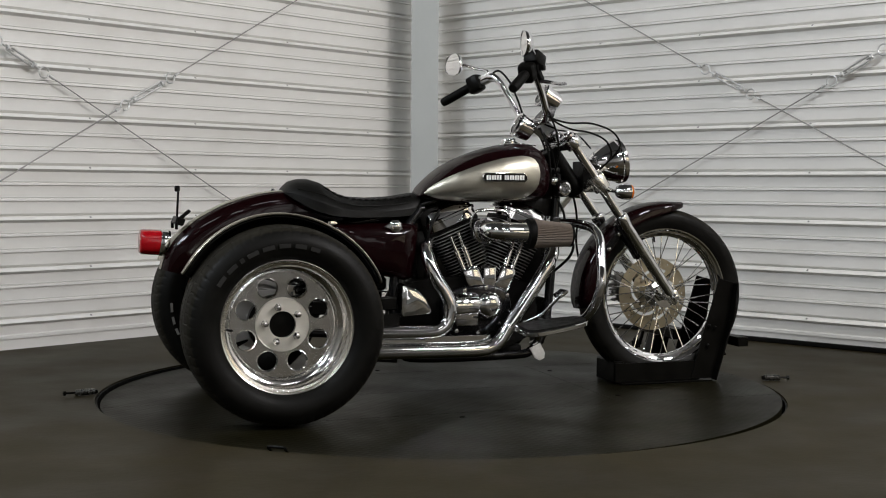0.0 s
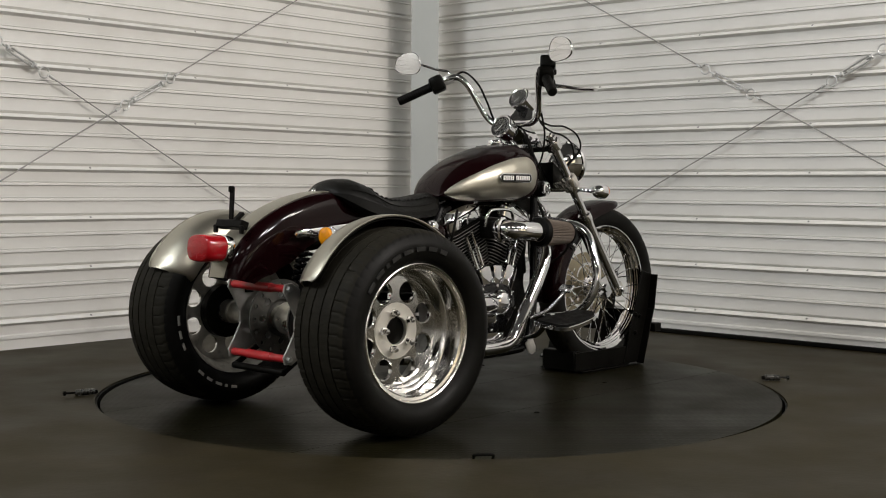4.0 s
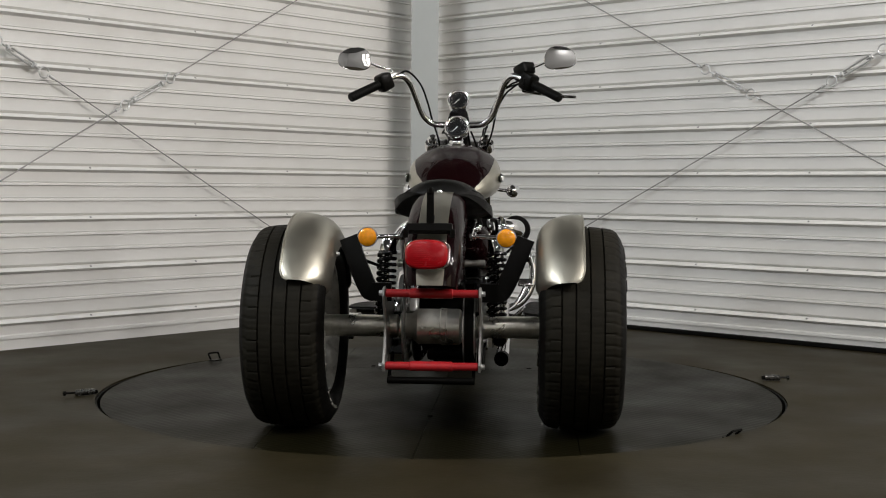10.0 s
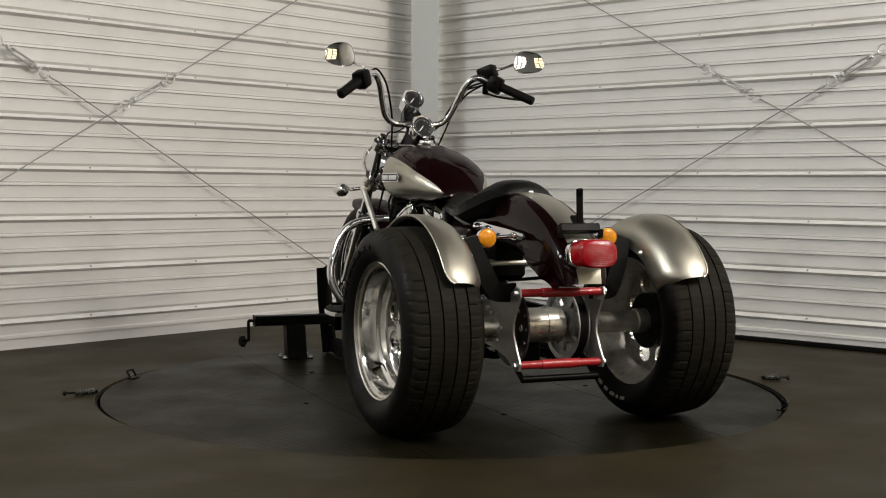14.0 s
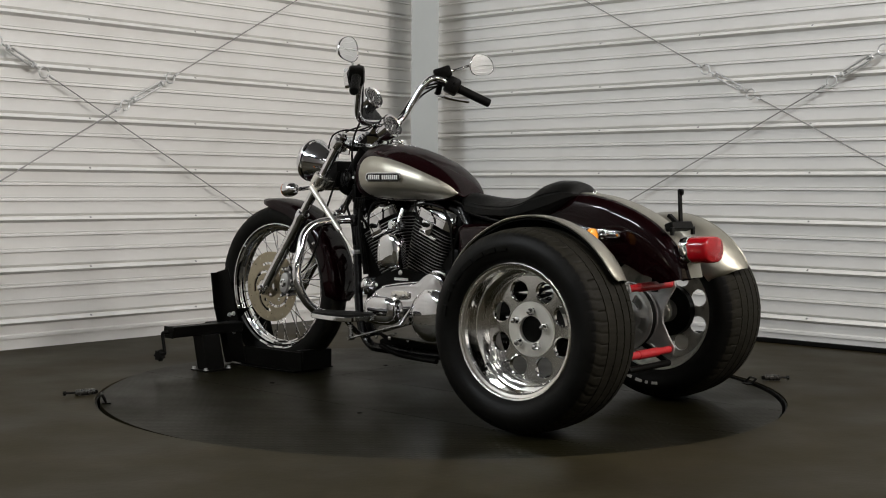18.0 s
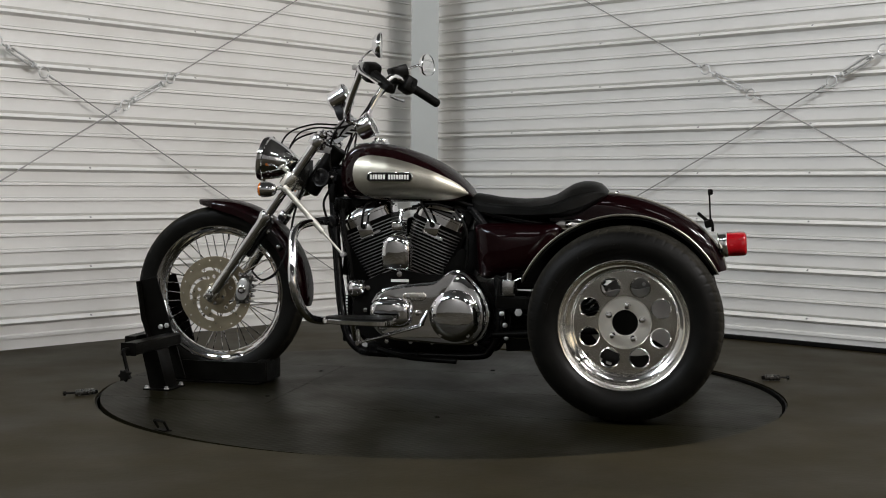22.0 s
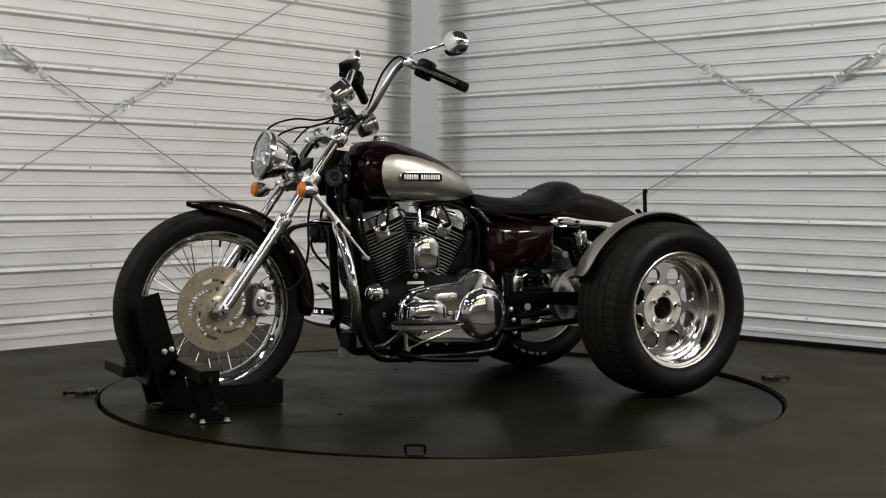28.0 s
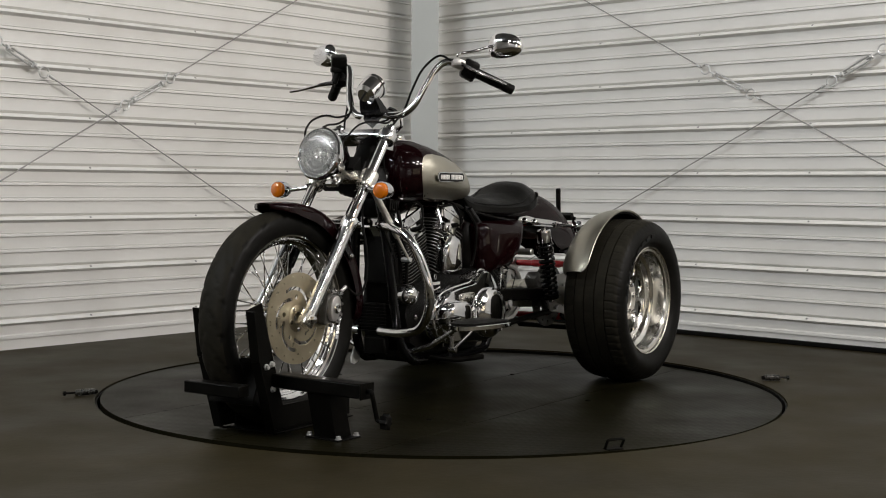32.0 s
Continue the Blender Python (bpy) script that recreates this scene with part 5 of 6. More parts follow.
cable([(0.240, 0.245, 1.150), (0.268, 0.197, 1.187), (0.298, 0.146, 1.142), (0.322, 0.118, 1.070), (0.345, 0.100, 1.00), (0.40, 0.080, 0.93), (0.42, 0.07, 0.85), (0.40, 0.07, 0.74)])
cable([(0.245, -0.245, 1.150), (0.285, -0.195, 1.130), (0.315, -0.148, 1.07), (0.345, -0.118, 1.005), (0.43, -0.11, 0.978), (0.53, -0.095, 0.978), (0.620, -0.085, 0.950), (0.655, -0.075, 0.895), (0.610, -0.05, 0.830)], 0.0036)
cable([(0.245, -0.245, 1.140), (0.295, -0.172, 1.112), (0.335, -0.130, 1.035), (0.375, -0.112, 0.985), (0.45, -0.10, 0.955), (0.53, -0.085, 0.945), (0.600, -0.075, 0.915), (0.625, -0.065, 0.860), (0.590, -0.04, 0.810)], 0.0036)
cable([(0.345, 0.05, 0.97), (0.40, 0.065, 0.955), (0.47, 0.06, 0.958), (0.54, 0.05, 0.94), (0.585, 0.03, 0.89)], 0.0032)
cable([(0.36, -0.035, 0.96), (0.372, -0.045, 0.92), (0.395, -0.05, 0.87), (0.41, -0.05, 0.80)])
cable([(0.345, -0.05, 0.96), (0.36, -0.07, 0.91), (0.37, -0.08, 0.86), (0.38, -0.075, 0.79)])
cable([(0.245, -0.240, 1.140), (0.285, -0.185, 1.100), (0.330, -0.150, 1.030), (0.375, -0.130, 0.950), (0.400, -0.100, 0.870), (0.400, -0.070, 0.800)], 0.0036)
# ---- fuel tank ----
TANK_TOP = [(0.374, 0.800), (0.370, 0.838), (0.361, 0.862), (0.344, 0.884), (0.313, 0.900), (0.257, 0.906), (0.174, 0.893), (0.091, 0.868), (0.008, 0.833), (-0.055, 0.790), (-0.100, 0.745), (-0.118, 0.712)]
TANK_LOW = [(0.374, 0.760), (0.366, 0.715), (0.350, 0.697), (0.320, 0.689), (0.277, 0.686), (0.028, 0.687), (-0.055, 0.692), (-0.100, 0.700), (-0.118, 0.705)]
TANK_WIDE = [(0.374, 0.060), (0.367, 0.098), (0.350, 0.126), (0.313, 0.150), (0.250, 0.168), (0.174, 0.174), (0.091, 0.168), (0.008, 0.148), (-0.055, 0.118), (-0.100, 0.082), (-0.118, 0.060)]


def tank_y(x, z):
    """Half the tank's width at a place on its side."""
    top, low, wide = lerp(TANK_TOP, x), lerp(TANK_LOW, x), lerp(TANK_WIDE, x)
    mid = low + (top - low) * 0.46
    k = (z - mid) / (top - mid) if z > mid else (mid - z) / (mid - low)
    p = 2.25 if z > mid else 2.7
    return wide * max(1 - min(abs(k), 1) ** p, 0) ** (1 / p)


def tank_ring(x, n=40):
    top, low, wide = lerp(TANK_TOP, x), lerp(TANK_LOW, x), lerp(TANK_WIDE, x)
    mid = low + (top - low) * 0.46
    ring = []
    for i in range(n):
        a = i * math.tau / n
        c, s = math.cos(a), math.sin(a)
        p, h = (2.25, top - mid) if s > 0 else (2.7, mid - low)
        ring.append((x, wide * math.copysign(abs(c) ** (2 / p), c), mid + h * math.copysign(abs(s) ** (2 / p), s)))
    return ring


xs = [0.374, 0.372, 0.369, 0.364, 0.356, 0.345, 0.331, 0.313, 0.285, 0.257, 0.225, 0.19, 0.15, 0.11, 0.07, 0.03, -0.01, -0.045, -0.075, -0.098, -0.111, -0.118]
tank = part("fuel_tank", loft([tank_ring(x) for x in xs]), MAROON, trike, "maroon fuel tank with pewter side panels", 70)
PANEL_TOP = [(0.308, 0.800), (0.304, 0.822), (0.290, 0.843), (0.268, 0.853), (0.240, 0.855), (0.169, 0.846), (0.088, 0.825), (0.007, 0.794), (-0.050, 0.766), (-0.085, 0.742), (-0.104, 0.722)]
PANEL_LOW = [(0.308, 0.780), (0.302, 0.750), (0.289, 0.728), (0.268, 0.710), (0.240, 0.698), (0.169, 0.6915), (0.088, 0.6905), (0.007, 0.693), (-0.050, 0.699), (-0.085, 0.708), (-0.104, 0.716)]
for s in (1, -1):
    grid = []
    for x in np.concatenate([np.linspace(0.308, 0.27, 8), np.linspace(0.25, -0.104, 26)]):
        hi, lo = lerp(PANEL_TOP, x), lerp(PANEL_LOW, x)
        grid.append([(x, s * (tank_y(x, z) + 0.0012), z) for z in np.linspace(hi, lo, 18)])
    panel = part("side_panel", sheet(grid, 0.0022), PEWTER, tank, "pewter painted side panel", 60)
    # badge: chrome frame, black plate, one pale bar for the lettering
    c = Vector((0.165, s * (tank_y(0.165, 0.776) + 0.003), 0.776))
    nx = (tank_y(0.235, 0.776) - tank_y(0.095, 0.776)) / 0.14
    nz = (tank_y(0.165, 0.790) - tank_y(0.165, 0.762)) / 0.028
    m = aim(c, (-nx, s, -nz))
    up = m.inverted().to_3x3() @ Vector((0, 0, 1))
    m = m @ pose(0, 0, 0, 0, 0, math.degrees(math.atan2(up.y, up.x)) - 90)
    def badge(w, h):
        return [(w - h + h * math.cos(a), h * math.sin(a)) for a in np.linspace(-1.3, 1.3, 9)] + [(-w + h - h * math.cos(a), h * math.sin(a)) for a in np.linspace(1.3, -1.3, 9)]
    b = part("badge", plate(badge(0.086, 0.0180), 0.006, m, 0.002, None, 0, 2), CHROME, tank, "black badge in a chrome frame")
    part("badge_plate", plate(badge(0.0815, 0.0145), 0.004, m @ pose(0, 0, 0.0018), 0.0005), BLACK_GLOSS, tank, "black badge plate")
    word = Geo()
    for k in range(15):
        if k != 6:
            block((0.0068, 0.0165, 0.002), m @ pose(-0.0672 + 0.0096 * k, 0, 0.0042), 0.0006, word)
    part("badge_lettering", word, PALE_INK, tank)
cap = Geo()
cm = aim((0.242, 0.0, 0.9045), (-0.10, 0, 1))
lathe([(0.034, -0.006), (0.034, 0.002), (0.030, 0.004), (0.027, 0.005), (0.027, 0.012), (0.024, 0.016), (0.010, 0.0175), (0, 0.0175)], 32, cm, cap)
part("filler_cap", cap, CHROME, tank, "chrome filler cap")
for s in (1, -1):
    part("tank_trim", tube(bend([(0.335, s * 0.034, 0.8955), (0.29, s * 0.050, 0.900), (0.25, s * 0.058, 0.9000), (0.20, s * 0.060, 0.893)]), 0.0025, 6), CHROME_DULL, tank)

# ---- seat ----
SEAT_TOP = [(-0.112, 0.712), (-0.125, 0.722), (-0.16, 0.717), (-0.22, 0.707), (-0.305, 0.702), (-0.37, 0.706), (-0.420, 0.720), (-0.450, 0.740), (-0.475, 0.756), (-0.513, 0.767), (-0.550, 0.766), (-0.578, 0.758), (-0.598, 0.738), (-0.604, 0.722)]
SEAT_LOW = [(-0.112, 0.690), (-0.125, 0.650), (-0.14, 0.636), (-0.20, 0.630), (-0.35, 0.628), (-0.45, 0.632), (-0.50, 0.645), (-0.535, 0.662), (-0.58, 0.694), (-0.604, 0.714)]
SEAT_WIDE = [(-0.112, 0.060), (-0.13, 0.082), (-0.20, 0.098), (-0.28, 0.125), (-0.36, 0.150), (-0.43, 0.163), (-0.48, 0.160), (-0.53, 0.142), (-0.57, 0.115), (-0.598, 0.085), (-0.604, 0.050)]


def seat_ring(x, n=36):
    top, low, wide = lerp(SEAT_TOP, x), lerp(SEAT_LOW, x), lerp(SEAT_WIDE, x)
    ring = []
    for i in range(n):
        a = i * math.tau / n
        c, s = math.cos(a), math.sin(a)
        y = wide * math.copysign(abs(c) ** 0.75, c)
        z = (top + low) / 2 + (top - low) / 2 * math.copysign(abs(s) ** 0.75, s)
        if s > 0:
            z -= (top - low) * 0.42 * (abs(y) / wide) ** 2.4
        ring.append((x, y, z))
    return ring


sx = np.concatenate([[-0.112, -0.116, -0.124, -0.135], np.linspace(-0.15, -0.55, 34), [-0.565, -0.578, -0.590, -0.599, -0.604]])
seat = part("seat", loft([seat_ring(x) for x in sx]), LEATHER, trike, "black vinyl solo seat", 80)
for s in (1, -1):
    line = []
    for x in np.linspace(-0.16, -0.56, 26):
        top, low, wide = lerp(SEAT_TOP, x), lerp(SEAT_LOW, x), lerp(SEAT_WIDE, x)
        ring = seat_ring(x, 72)
        line.append(Vector(min((p for p in ring if p[2] > (top + low) / 2 - 0.02), key=lambda p: abs(p[1] - s * wide * 0.80))) + Vector((0, 0, 0.0012)))
    part("seam", tube(line, 0.0022, 6), LEATHER, seat)
    if s > 0:
        continue
    lace = []
    for x in np.linspace(-0.14, -0.47, 110):
        ring = seat_ring(x, 72)
        wide = lerp(SEAT_WIDE, x)
        lace.append(Vector(min((p for p in ring if p[2] > (lerp(SEAT_TOP, x) + lerp(SEAT_LOW, x)) / 2), key=lambda p: abs(p[1] - s * wide * 0.55))) + Vector((0, 0, 0.0010)))
    part("laced_edge", tube(lace, [0.0034 + 0.0022 * math.sin(i * 0.8) for i in range(110)], 6), LEATHER, seat, "laced edge of black vinyl")
part("seat_bolt", lathe([(0.010, 0), (0.010, 0.004), (0.006, 0.010), (0, 0.011)], 12, aim((-0.632, 0.0, 0.722), (-0.1, 0, 1))), CHROME, trike)
part("seat_tab", block((0.045, 0.028, 0.004), pose(-0.620, 0, 0.7225, 0, -2, 0), 0.001), CHROME_DULL, trike)


# ---- side covers: oil tank and battery cover ----
def side_cover(s):
    out = [(-0.132, 0.600), (-0.150, 0.612), (-0.430, 0.618), (-0.452, 0.606), (-0.440, 0.540), (-0.400, 0.482), (-0.325, 0.440), (-0.175, 0.412), (-0.152, 0.420), (-0.142, 0.480)]
    g = Geo()
    c = Vector((-0.29, 0.53))
    rings = []
    for k, y in ((1.0, 0.070), (1.0, 0.088), (0.985, 0.102), (0.95, 0.116), (0.89, 0.128), (0.80, 0.138), (0.66, 0.147), (0.48, 0.153), (0.25, 0.156)):
        rings.append([(c.x + (x - c.x) * k, s * y, c.y + (z - c.y) * k) for x, z in out])
    return loft(rings, g)


covers = both("side_cover", side_cover, MAROON, "glossy maroon side cover", 50)
lock = Geo()
lathe([(0.024, 0), (0.024, 0.010), (0.018, 0.013), (0.018, 0.022), (0.012, 0.026), (0, 0.026)], 6, aim((-0.228, -0.138, 0.604), (0, -1, 0.15)), lock)
plate([(-0.045, 0.004), (-0.020, 0.016), (0.018, 0.012), (0.026, -0.006), (0.004, -0.016)], 0.008, side_at(-0.146) @ pose(-0.226, 0.600, 0), 0.002, lock)
part("cover_latch", lock, CHROME, covers[1], "chrome cover latch")
part("under_seat_tray", block((0.36, 0.14, 0.20), pose(-0.30, 0, 0.53), 0.02), BLACK_SATIN, trike)
part("inner_fender", block((0.30, 0.13, 0.10), pose(-0.56, 0, 0.60, 0, -8, 0), 0.02), BLACK_SATIN, trike)
# ---- engine ----
case = Geo()
loft([[(x, y, z) for x, z in ((0.325, 0.300), (0.300, 0.385), (0.215, 0.425), (0.135, 0.440), (0.050, 0.425), (-0.060, 0.420), (-0.170, 0.400), (-0.205, 0.330), (-0.190, 0.210), (-0.140, 0.165), (0.200, 0.160), (0.290, 0.200))] for y in (-0.095, -0.085, 0.085, 0.095)], case)
engine = part("engine", case, BLACK_CRINKLE, trike, "black and chrome V-twin engine")
sump = Geo()
block((0.46, 0.15, 0.040), pose(0.045, 0, 0.150), 0.012, sump, 0, 2)
for x in (0.14, 0.06, -0.05):
    rod((x, 0.05, 0.150), (x, 0.05, 0.108), 0.012, 10, sump)
part("sump", sump, BLACK_CRINKLE, engine)
for x in (0.26, 0.19, 0.10, 0.02, -0.06, -0.14):
    part("case_bolt", lathe([(0.008, 0), (0.008, 0.006), (0, 0.007)], 6, aim((x, 0.104, 0.178), (0, 1, 0))), CHROME, engine)


def fin_outline(k):
    a, b = 0.076 + 0.024 * k, 0.076 + 0.014 * k
    return oval(a, b, 36, 5.5)


CYL = {}
for name, foot, lean in (("front", (0.186, 0.398), 22.5), ("rear", (0.094, 0.398), -22.5)):
    way = Vector((math.sin(radians(lean)), 0, math.cos(radians(lean))))
    m = Matrix.Translation((foot[0], 0, foot[1])) @ pose(0, 0, 0, 0, lean, 0)
    CYL[name] = m
    core = [[m @ Vector((x * 0.86, y * 0.86, z)) for x, y in fin_outline(k)] for z, k in ((0.0, 0.0), (0.215, 1.0))]
    barrel = part("cylinder", loft(core), BLACK_SATIN, engine)
    for i in range(18):
        k = i / 17
        out = fin_outline(k)
        if i > 14:
            out = [(x, y * 0.97) for x, y in out]
        g = Geo()
        n = len(out)
        mm = m @ pose(0, 0, 0.012 + i * 0.0117)
        lo, hi = -0.0013, 0.0013
        verts = [mm @ Vector((x * 0.95, y * 0.95, hi + 0.0006)) for x, y in out] + [mm @ Vector((x, y, hi)) for x, y in out] + [mm @ Vector((x, y, lo)) for x, y in out] + [mm @ Vector((x * 0.95, y * 0.95, lo - 0.0006)) for x, y in out]
        g.put(verts, [tuple(range(n)), tuple(range(3 * n, 4 * n))] + [(a * n + j, a * n + (j + 1) % n, b * n + (j + 1) % n, b * n + j) for a, b in ((0, 1), (2, 3)) for j in range(n)])
        g.put(verts, [(n + j, n + (j + 1) % n, 2 * n + (j + 1) % n, 2 * n + j) for j in range(n)], None, 1)
        part("fin", g, [BLACK_CRINKLE, FIN_EDGE], engine)
    rocker = Geo()
    block((0.192, 0.150, 0.018), m @ pose(0.002, 0, 0.222), 0.006, rocker, 0, 2)
    part("head", rocker, BLACK_CRINKLE, engine)
    cover = Geo()
    rings = []
    for z, w, d in ((0.229, 0.101, 0.088), (0.254, 0.101, 0.088), (0.256, 0.105, 0.091), (0.264, 0.105, 0.091), (0.267, 0.097, 0.084), (0.290, 0.089, 0.074), (0.300, 0.076, 0.062)):
        rings.append([m @ Vector((x, y, z)) for x, y in oval(w, d, 32, 4.5)])
    loft(rings, cover)
    rb = part("rocker_cover", cover, CHROME, engine, "chrome rocker cover", 30)
    for x, y in ((0.070, 0.066), (0.0, 0.070), (-0.070, 0.066), (0.070, -0.066), (-0.070, -0.066)):
        part("cover_bolt", lathe([(0.008, 0), (0.008, 0.008), (0.005, 0.009), (0, 0.009)], 10, m @ pose(x, y, 0.272)), CHROME, engine)
    # spark plug housing on the left of each head
    plug = Geo()
    block((0.055, 0.024, 0.050), m @ pose(0.012, 0.086, 0.206), 0.006, plug, 0, 2)
    block((0.085, 0.014, 0.016), m @ pose(0.0, 0.088, 0.182), 0.004, plug)
    part("head_bracket", plug, CHROME, engine)
    cap_at = m @ Vector((0.012, 0.100, 0.215))
    top_at = Vector((0.145 + (0.085 if name == "front" else -0.070), 0.040, 0.692))
    part("plug_lead", tube(bend([cap_at, cap_at + Vector((0.0, 0.030, 0.012)), (cap_at + top_at) / 2 + Vector((0.010, 0.050, 0.035)), top_at], 6), 0.0045, 8), RUBBER_SOFT, engine)
    part("plug_cap", rod(cap_at - Vector((0, 0.012, 0)), cap_at + Vector((0, 0.014, 0.004)), 0.009, 10), RUBBER_SOFT, engine)

# chrome horn cover between the cylinders
arch = [(-0.045, -0.052), (-0.047, 0.010), (-0.040, 0.034), (-0.024, 0.050), (0.0, 0.056), (0.024, 0.050), (0.040, 0.034), (0.047, 0.010), (0.045, -0.052), (0.0, -0.058)]
horn = Geo()
rings = []
for k, y in ((1.0, 0.135), (1.0, 0.165), (0.95, 0.176), (0.84, 0.182), (0.55, 0.186)):
    rings.append([(0.141 + x * 1.16 * k, y, 0.508 + z * 1.16 * k) for x, z in arch])
loft(rings, horn)
part("horn_cover", horn, CHROME, engine, "chrome horn cover", 50)
hb = Geo()
block((0.040, 0.060, 0.034), pose(0.143, 0.125, 0.600), 0.008, hb, 0, 2)
lathe([(0.010, 0), (0.010, 0.006), (0, 0.007)], 10, aim((0.143, 0.155, 0.598), (0, 1, 0)), hb)
rod((0.140, 0.12, 0.61), (0.136, 0.10, 0.660), 0.008, 10, hb)
part("horn_bracket", hb, CHROME, engine)
part("case_badge", block((0.066, 0.004, 0.010), pose(0.144, 0.0975, 0.400), 0.001), PALE_INK, engine)
part("case_stud", lathe([(0.010, 0), (0.010, 0.005), (0, 0.006)], 16, aim((0.145, 0.096, 0.424), (0, 1, 0))), CHROME_DULL, engine)


# ---- primary cover on the left ----
def smooth_outline(pts, n=5):
    p = bend([(x, 0, z) for x, z in pts + pts[:3]], n)
    k = len(pts) * n
    return [(q.x, q.z) for q in p[n:n + k]]


PRIMARY = [(0.242, 0.290), (0.232, 0.335), (0.196, 0.372), (0.130, 0.388), (0.060, 0.397), (0.000, 0.405), (-0.030, 0.425), (-0.065, 0.446), (-0.105, 0.440), (-0.140, 0.412), (-0.172, 0.372), (-0.194, 0.320), (-0.197, 0.270), (-0.182, 0.222), (-0.150, 0.188), (-0.090, 0.176), (0.030, 0.182), (0.140, 0.188), (0.205, 0.210), (0.235, 0.248)]
prim = Geo()
out = smooth_outline(PRIMARY)
c = Vector((0.02, 0.295))
rings = []
for k, y in ((1.0, 0.090), (1.0, 0.150), (0.985, 0.156), (0.955, 0.158), (0.945, 0.172), (0.93, 0.180), (0.90, 0.184), (0.5, 0.186)):
    rings.append([(c.x + (x - c.x) * k, y, c.y + (z - c.y) * k) for x, z in out])
loft(rings, prim)
primary = part("primary_cover", prim, CHROME, engine, "polished chrome primary cover", 35)
bulge = Geo()
rings = []
for k, y in ((1.0, 0.172), (0.985, 0.196), (0.95, 0.208), (0.86, 0.218), (0.66, 0.224), (0.35, 0.226)):
    rings.append([(0.152 + x * k, y, 0.291 + z * k) for x, z in oval(0.078, 0.054, 40, 3.2)])
loft(rings, bulge)
part("primary_bulge", bulge, CHROME, engine, "chrome primary bulge", 50)
part("derby_cover", lathe([(0.092, 0.0), (0.092, 0.012), (0.089, 0.017), (0.084, 0.019), (0.080, 0.026), (0.060, 0.031), (0.030, 0.034), (0, 0.035)], 64, aim((-0.080, 0.186, 0.286), (0, 1, 0))), CHROME, engine, "domed chrome clutch cover", 50)
for k in range(5):
    a = math.radians(90 + 72 * k)
    part("cover_screw", lathe([(0.007, 0), (0.007, 0.004), (0.004, 0.0045), (0, 0.003)], 12, aim((-0.080 + 0.083 * math.cos(a), 0.204, 0.286 + 0.083 * math.sin(a)), (0, 1, 0))), CHROME, engine)
for x, z in ((0.226, 0.290), (0.208, 0.352), (0.128, 0.377), (0.050, 0.386), (-0.036, 0.414), (-0.085, 0.431), (-0.140, 0.398), (-0.180, 0.330), (-0.183, 0.262), (-0.150, 0.206), (-0.05, 0.188), (0.06, 0.192), (0.17, 0.206), (0.222, 0.244)):
    part("cover_bolt", lathe([(0.0075, 0), (0.0075, 0.010), (0.005, 0.011), (0, 0.009)], 12, aim((x, 0.152, z), (0, 1, 0))), CHROME, engine)
part("inspection_plate", plate(oval(0.042, 0.016, 24, 4), 0.010, side_at(0.190) @ pose(0.068, 0.350, 0, 0, 0, -3), 0.003, None, 0, 2), ALLOY, engine)
for x in (0.046, 0.090):
    part("plate_screw", lathe([(0.006, 0), (0.006, 0.004), (0, 0.005)], 12, aim((x, 0.195, 0.350), (0, 1, 0))), CHROME, engine)
part("chain_adjuster", lathe([(0.010, 0), (0.010, 0.012), (0.006, 0.014), (0, 0.014)], 6, aim((0.055, 0.186, 0.293), (0, 1, 0))), CHROME, engine)
part("dome_cover", lathe([(0.036, 0), (0.036, 0.020), (0.033, 0.032), (0.024, 0.042), (0.010, 0.047), (0, 0.048)], 36, aim((0.302, 0.080, 0.368), (0.25, 1, 0))), CHROME, engine, "small chrome dome cover", 60)
part("case_nut", lathe([(0.009, 0), (0.009, 0.008), (0, 0.009)], 6, aim((0.262, 0.096, 0.372), (0, 1, 0))), CHROME, engine)
part("case_nut", lathe([(0.009, 0), (0.009, 0.008), (0, 0.009)], 6, aim((0.272, 0.096, 0.290), (0, 1, 0))), CHROME, engine)

# ---- right side: cam cover, tappets, pushrods ----
cam_case = Geo()
rings = []
co = smooth_outline([(-0.040, 0.360), (0.030, 0.388), (0.120, 0.395), (0.190, 0.372), (0.212, 0.310), (0.170, 0.240), (0.080, 0.208), (-0.010, 0.215), (-0.050, 0.270)])
for k, y in ((1.0, -0.090), (1.0, -0.128), (0.97, -0.136), (0.90, -0.140), (0.5, -0.142)):
    rings.append([(0.085 + (x - 0.085) * k, y, 0.300 + (z - 0.300) * k) for x, z in co])
loft(rings, cam_case)
part("cam_cover", cam_case, BLACK_GLOSS, engine, "black cam cover", 50)
part("timing_cover", lathe([(0.049, 0), (0.049, 0.012), (0.045, 0.018), (0.036, 0.026), (0.018, 0.031), (0, 0.032)], 44, aim((0.119, -0.142, 0.322), (0, -1, 0))), CHROME, engine, "round chrome timing cover", 60)
part("oil_pump_cover", lathe([(0.043, 0), (0.046, 0.003), (0.046, 0.082), (0.042, 0.088), (0, 0.088)], 36, aim((-0.016, -0.142, 0.322), (1, 0, 0))), CHROME, engine, "", 40)
part("cover_block", block((0.086, 0.036, 0.076), pose(0.028, -0.160, 0.290), 0.010, None, 0, 2), CHROME, engine)
for x, z in ((0.19, 0.355), (0.200, 0.300), (0.165, 0.255), (0.08, 0.222), (0.0, 0.232), (0.03, 0.375), (0.11, 0.384)):
    part("cover_bolt", lathe([(0.007, 0), (0.007, 0.008), (0, 0.009)], 10, aim((x, -0.134, z), (0, -1, 0))), CHROME, engine)
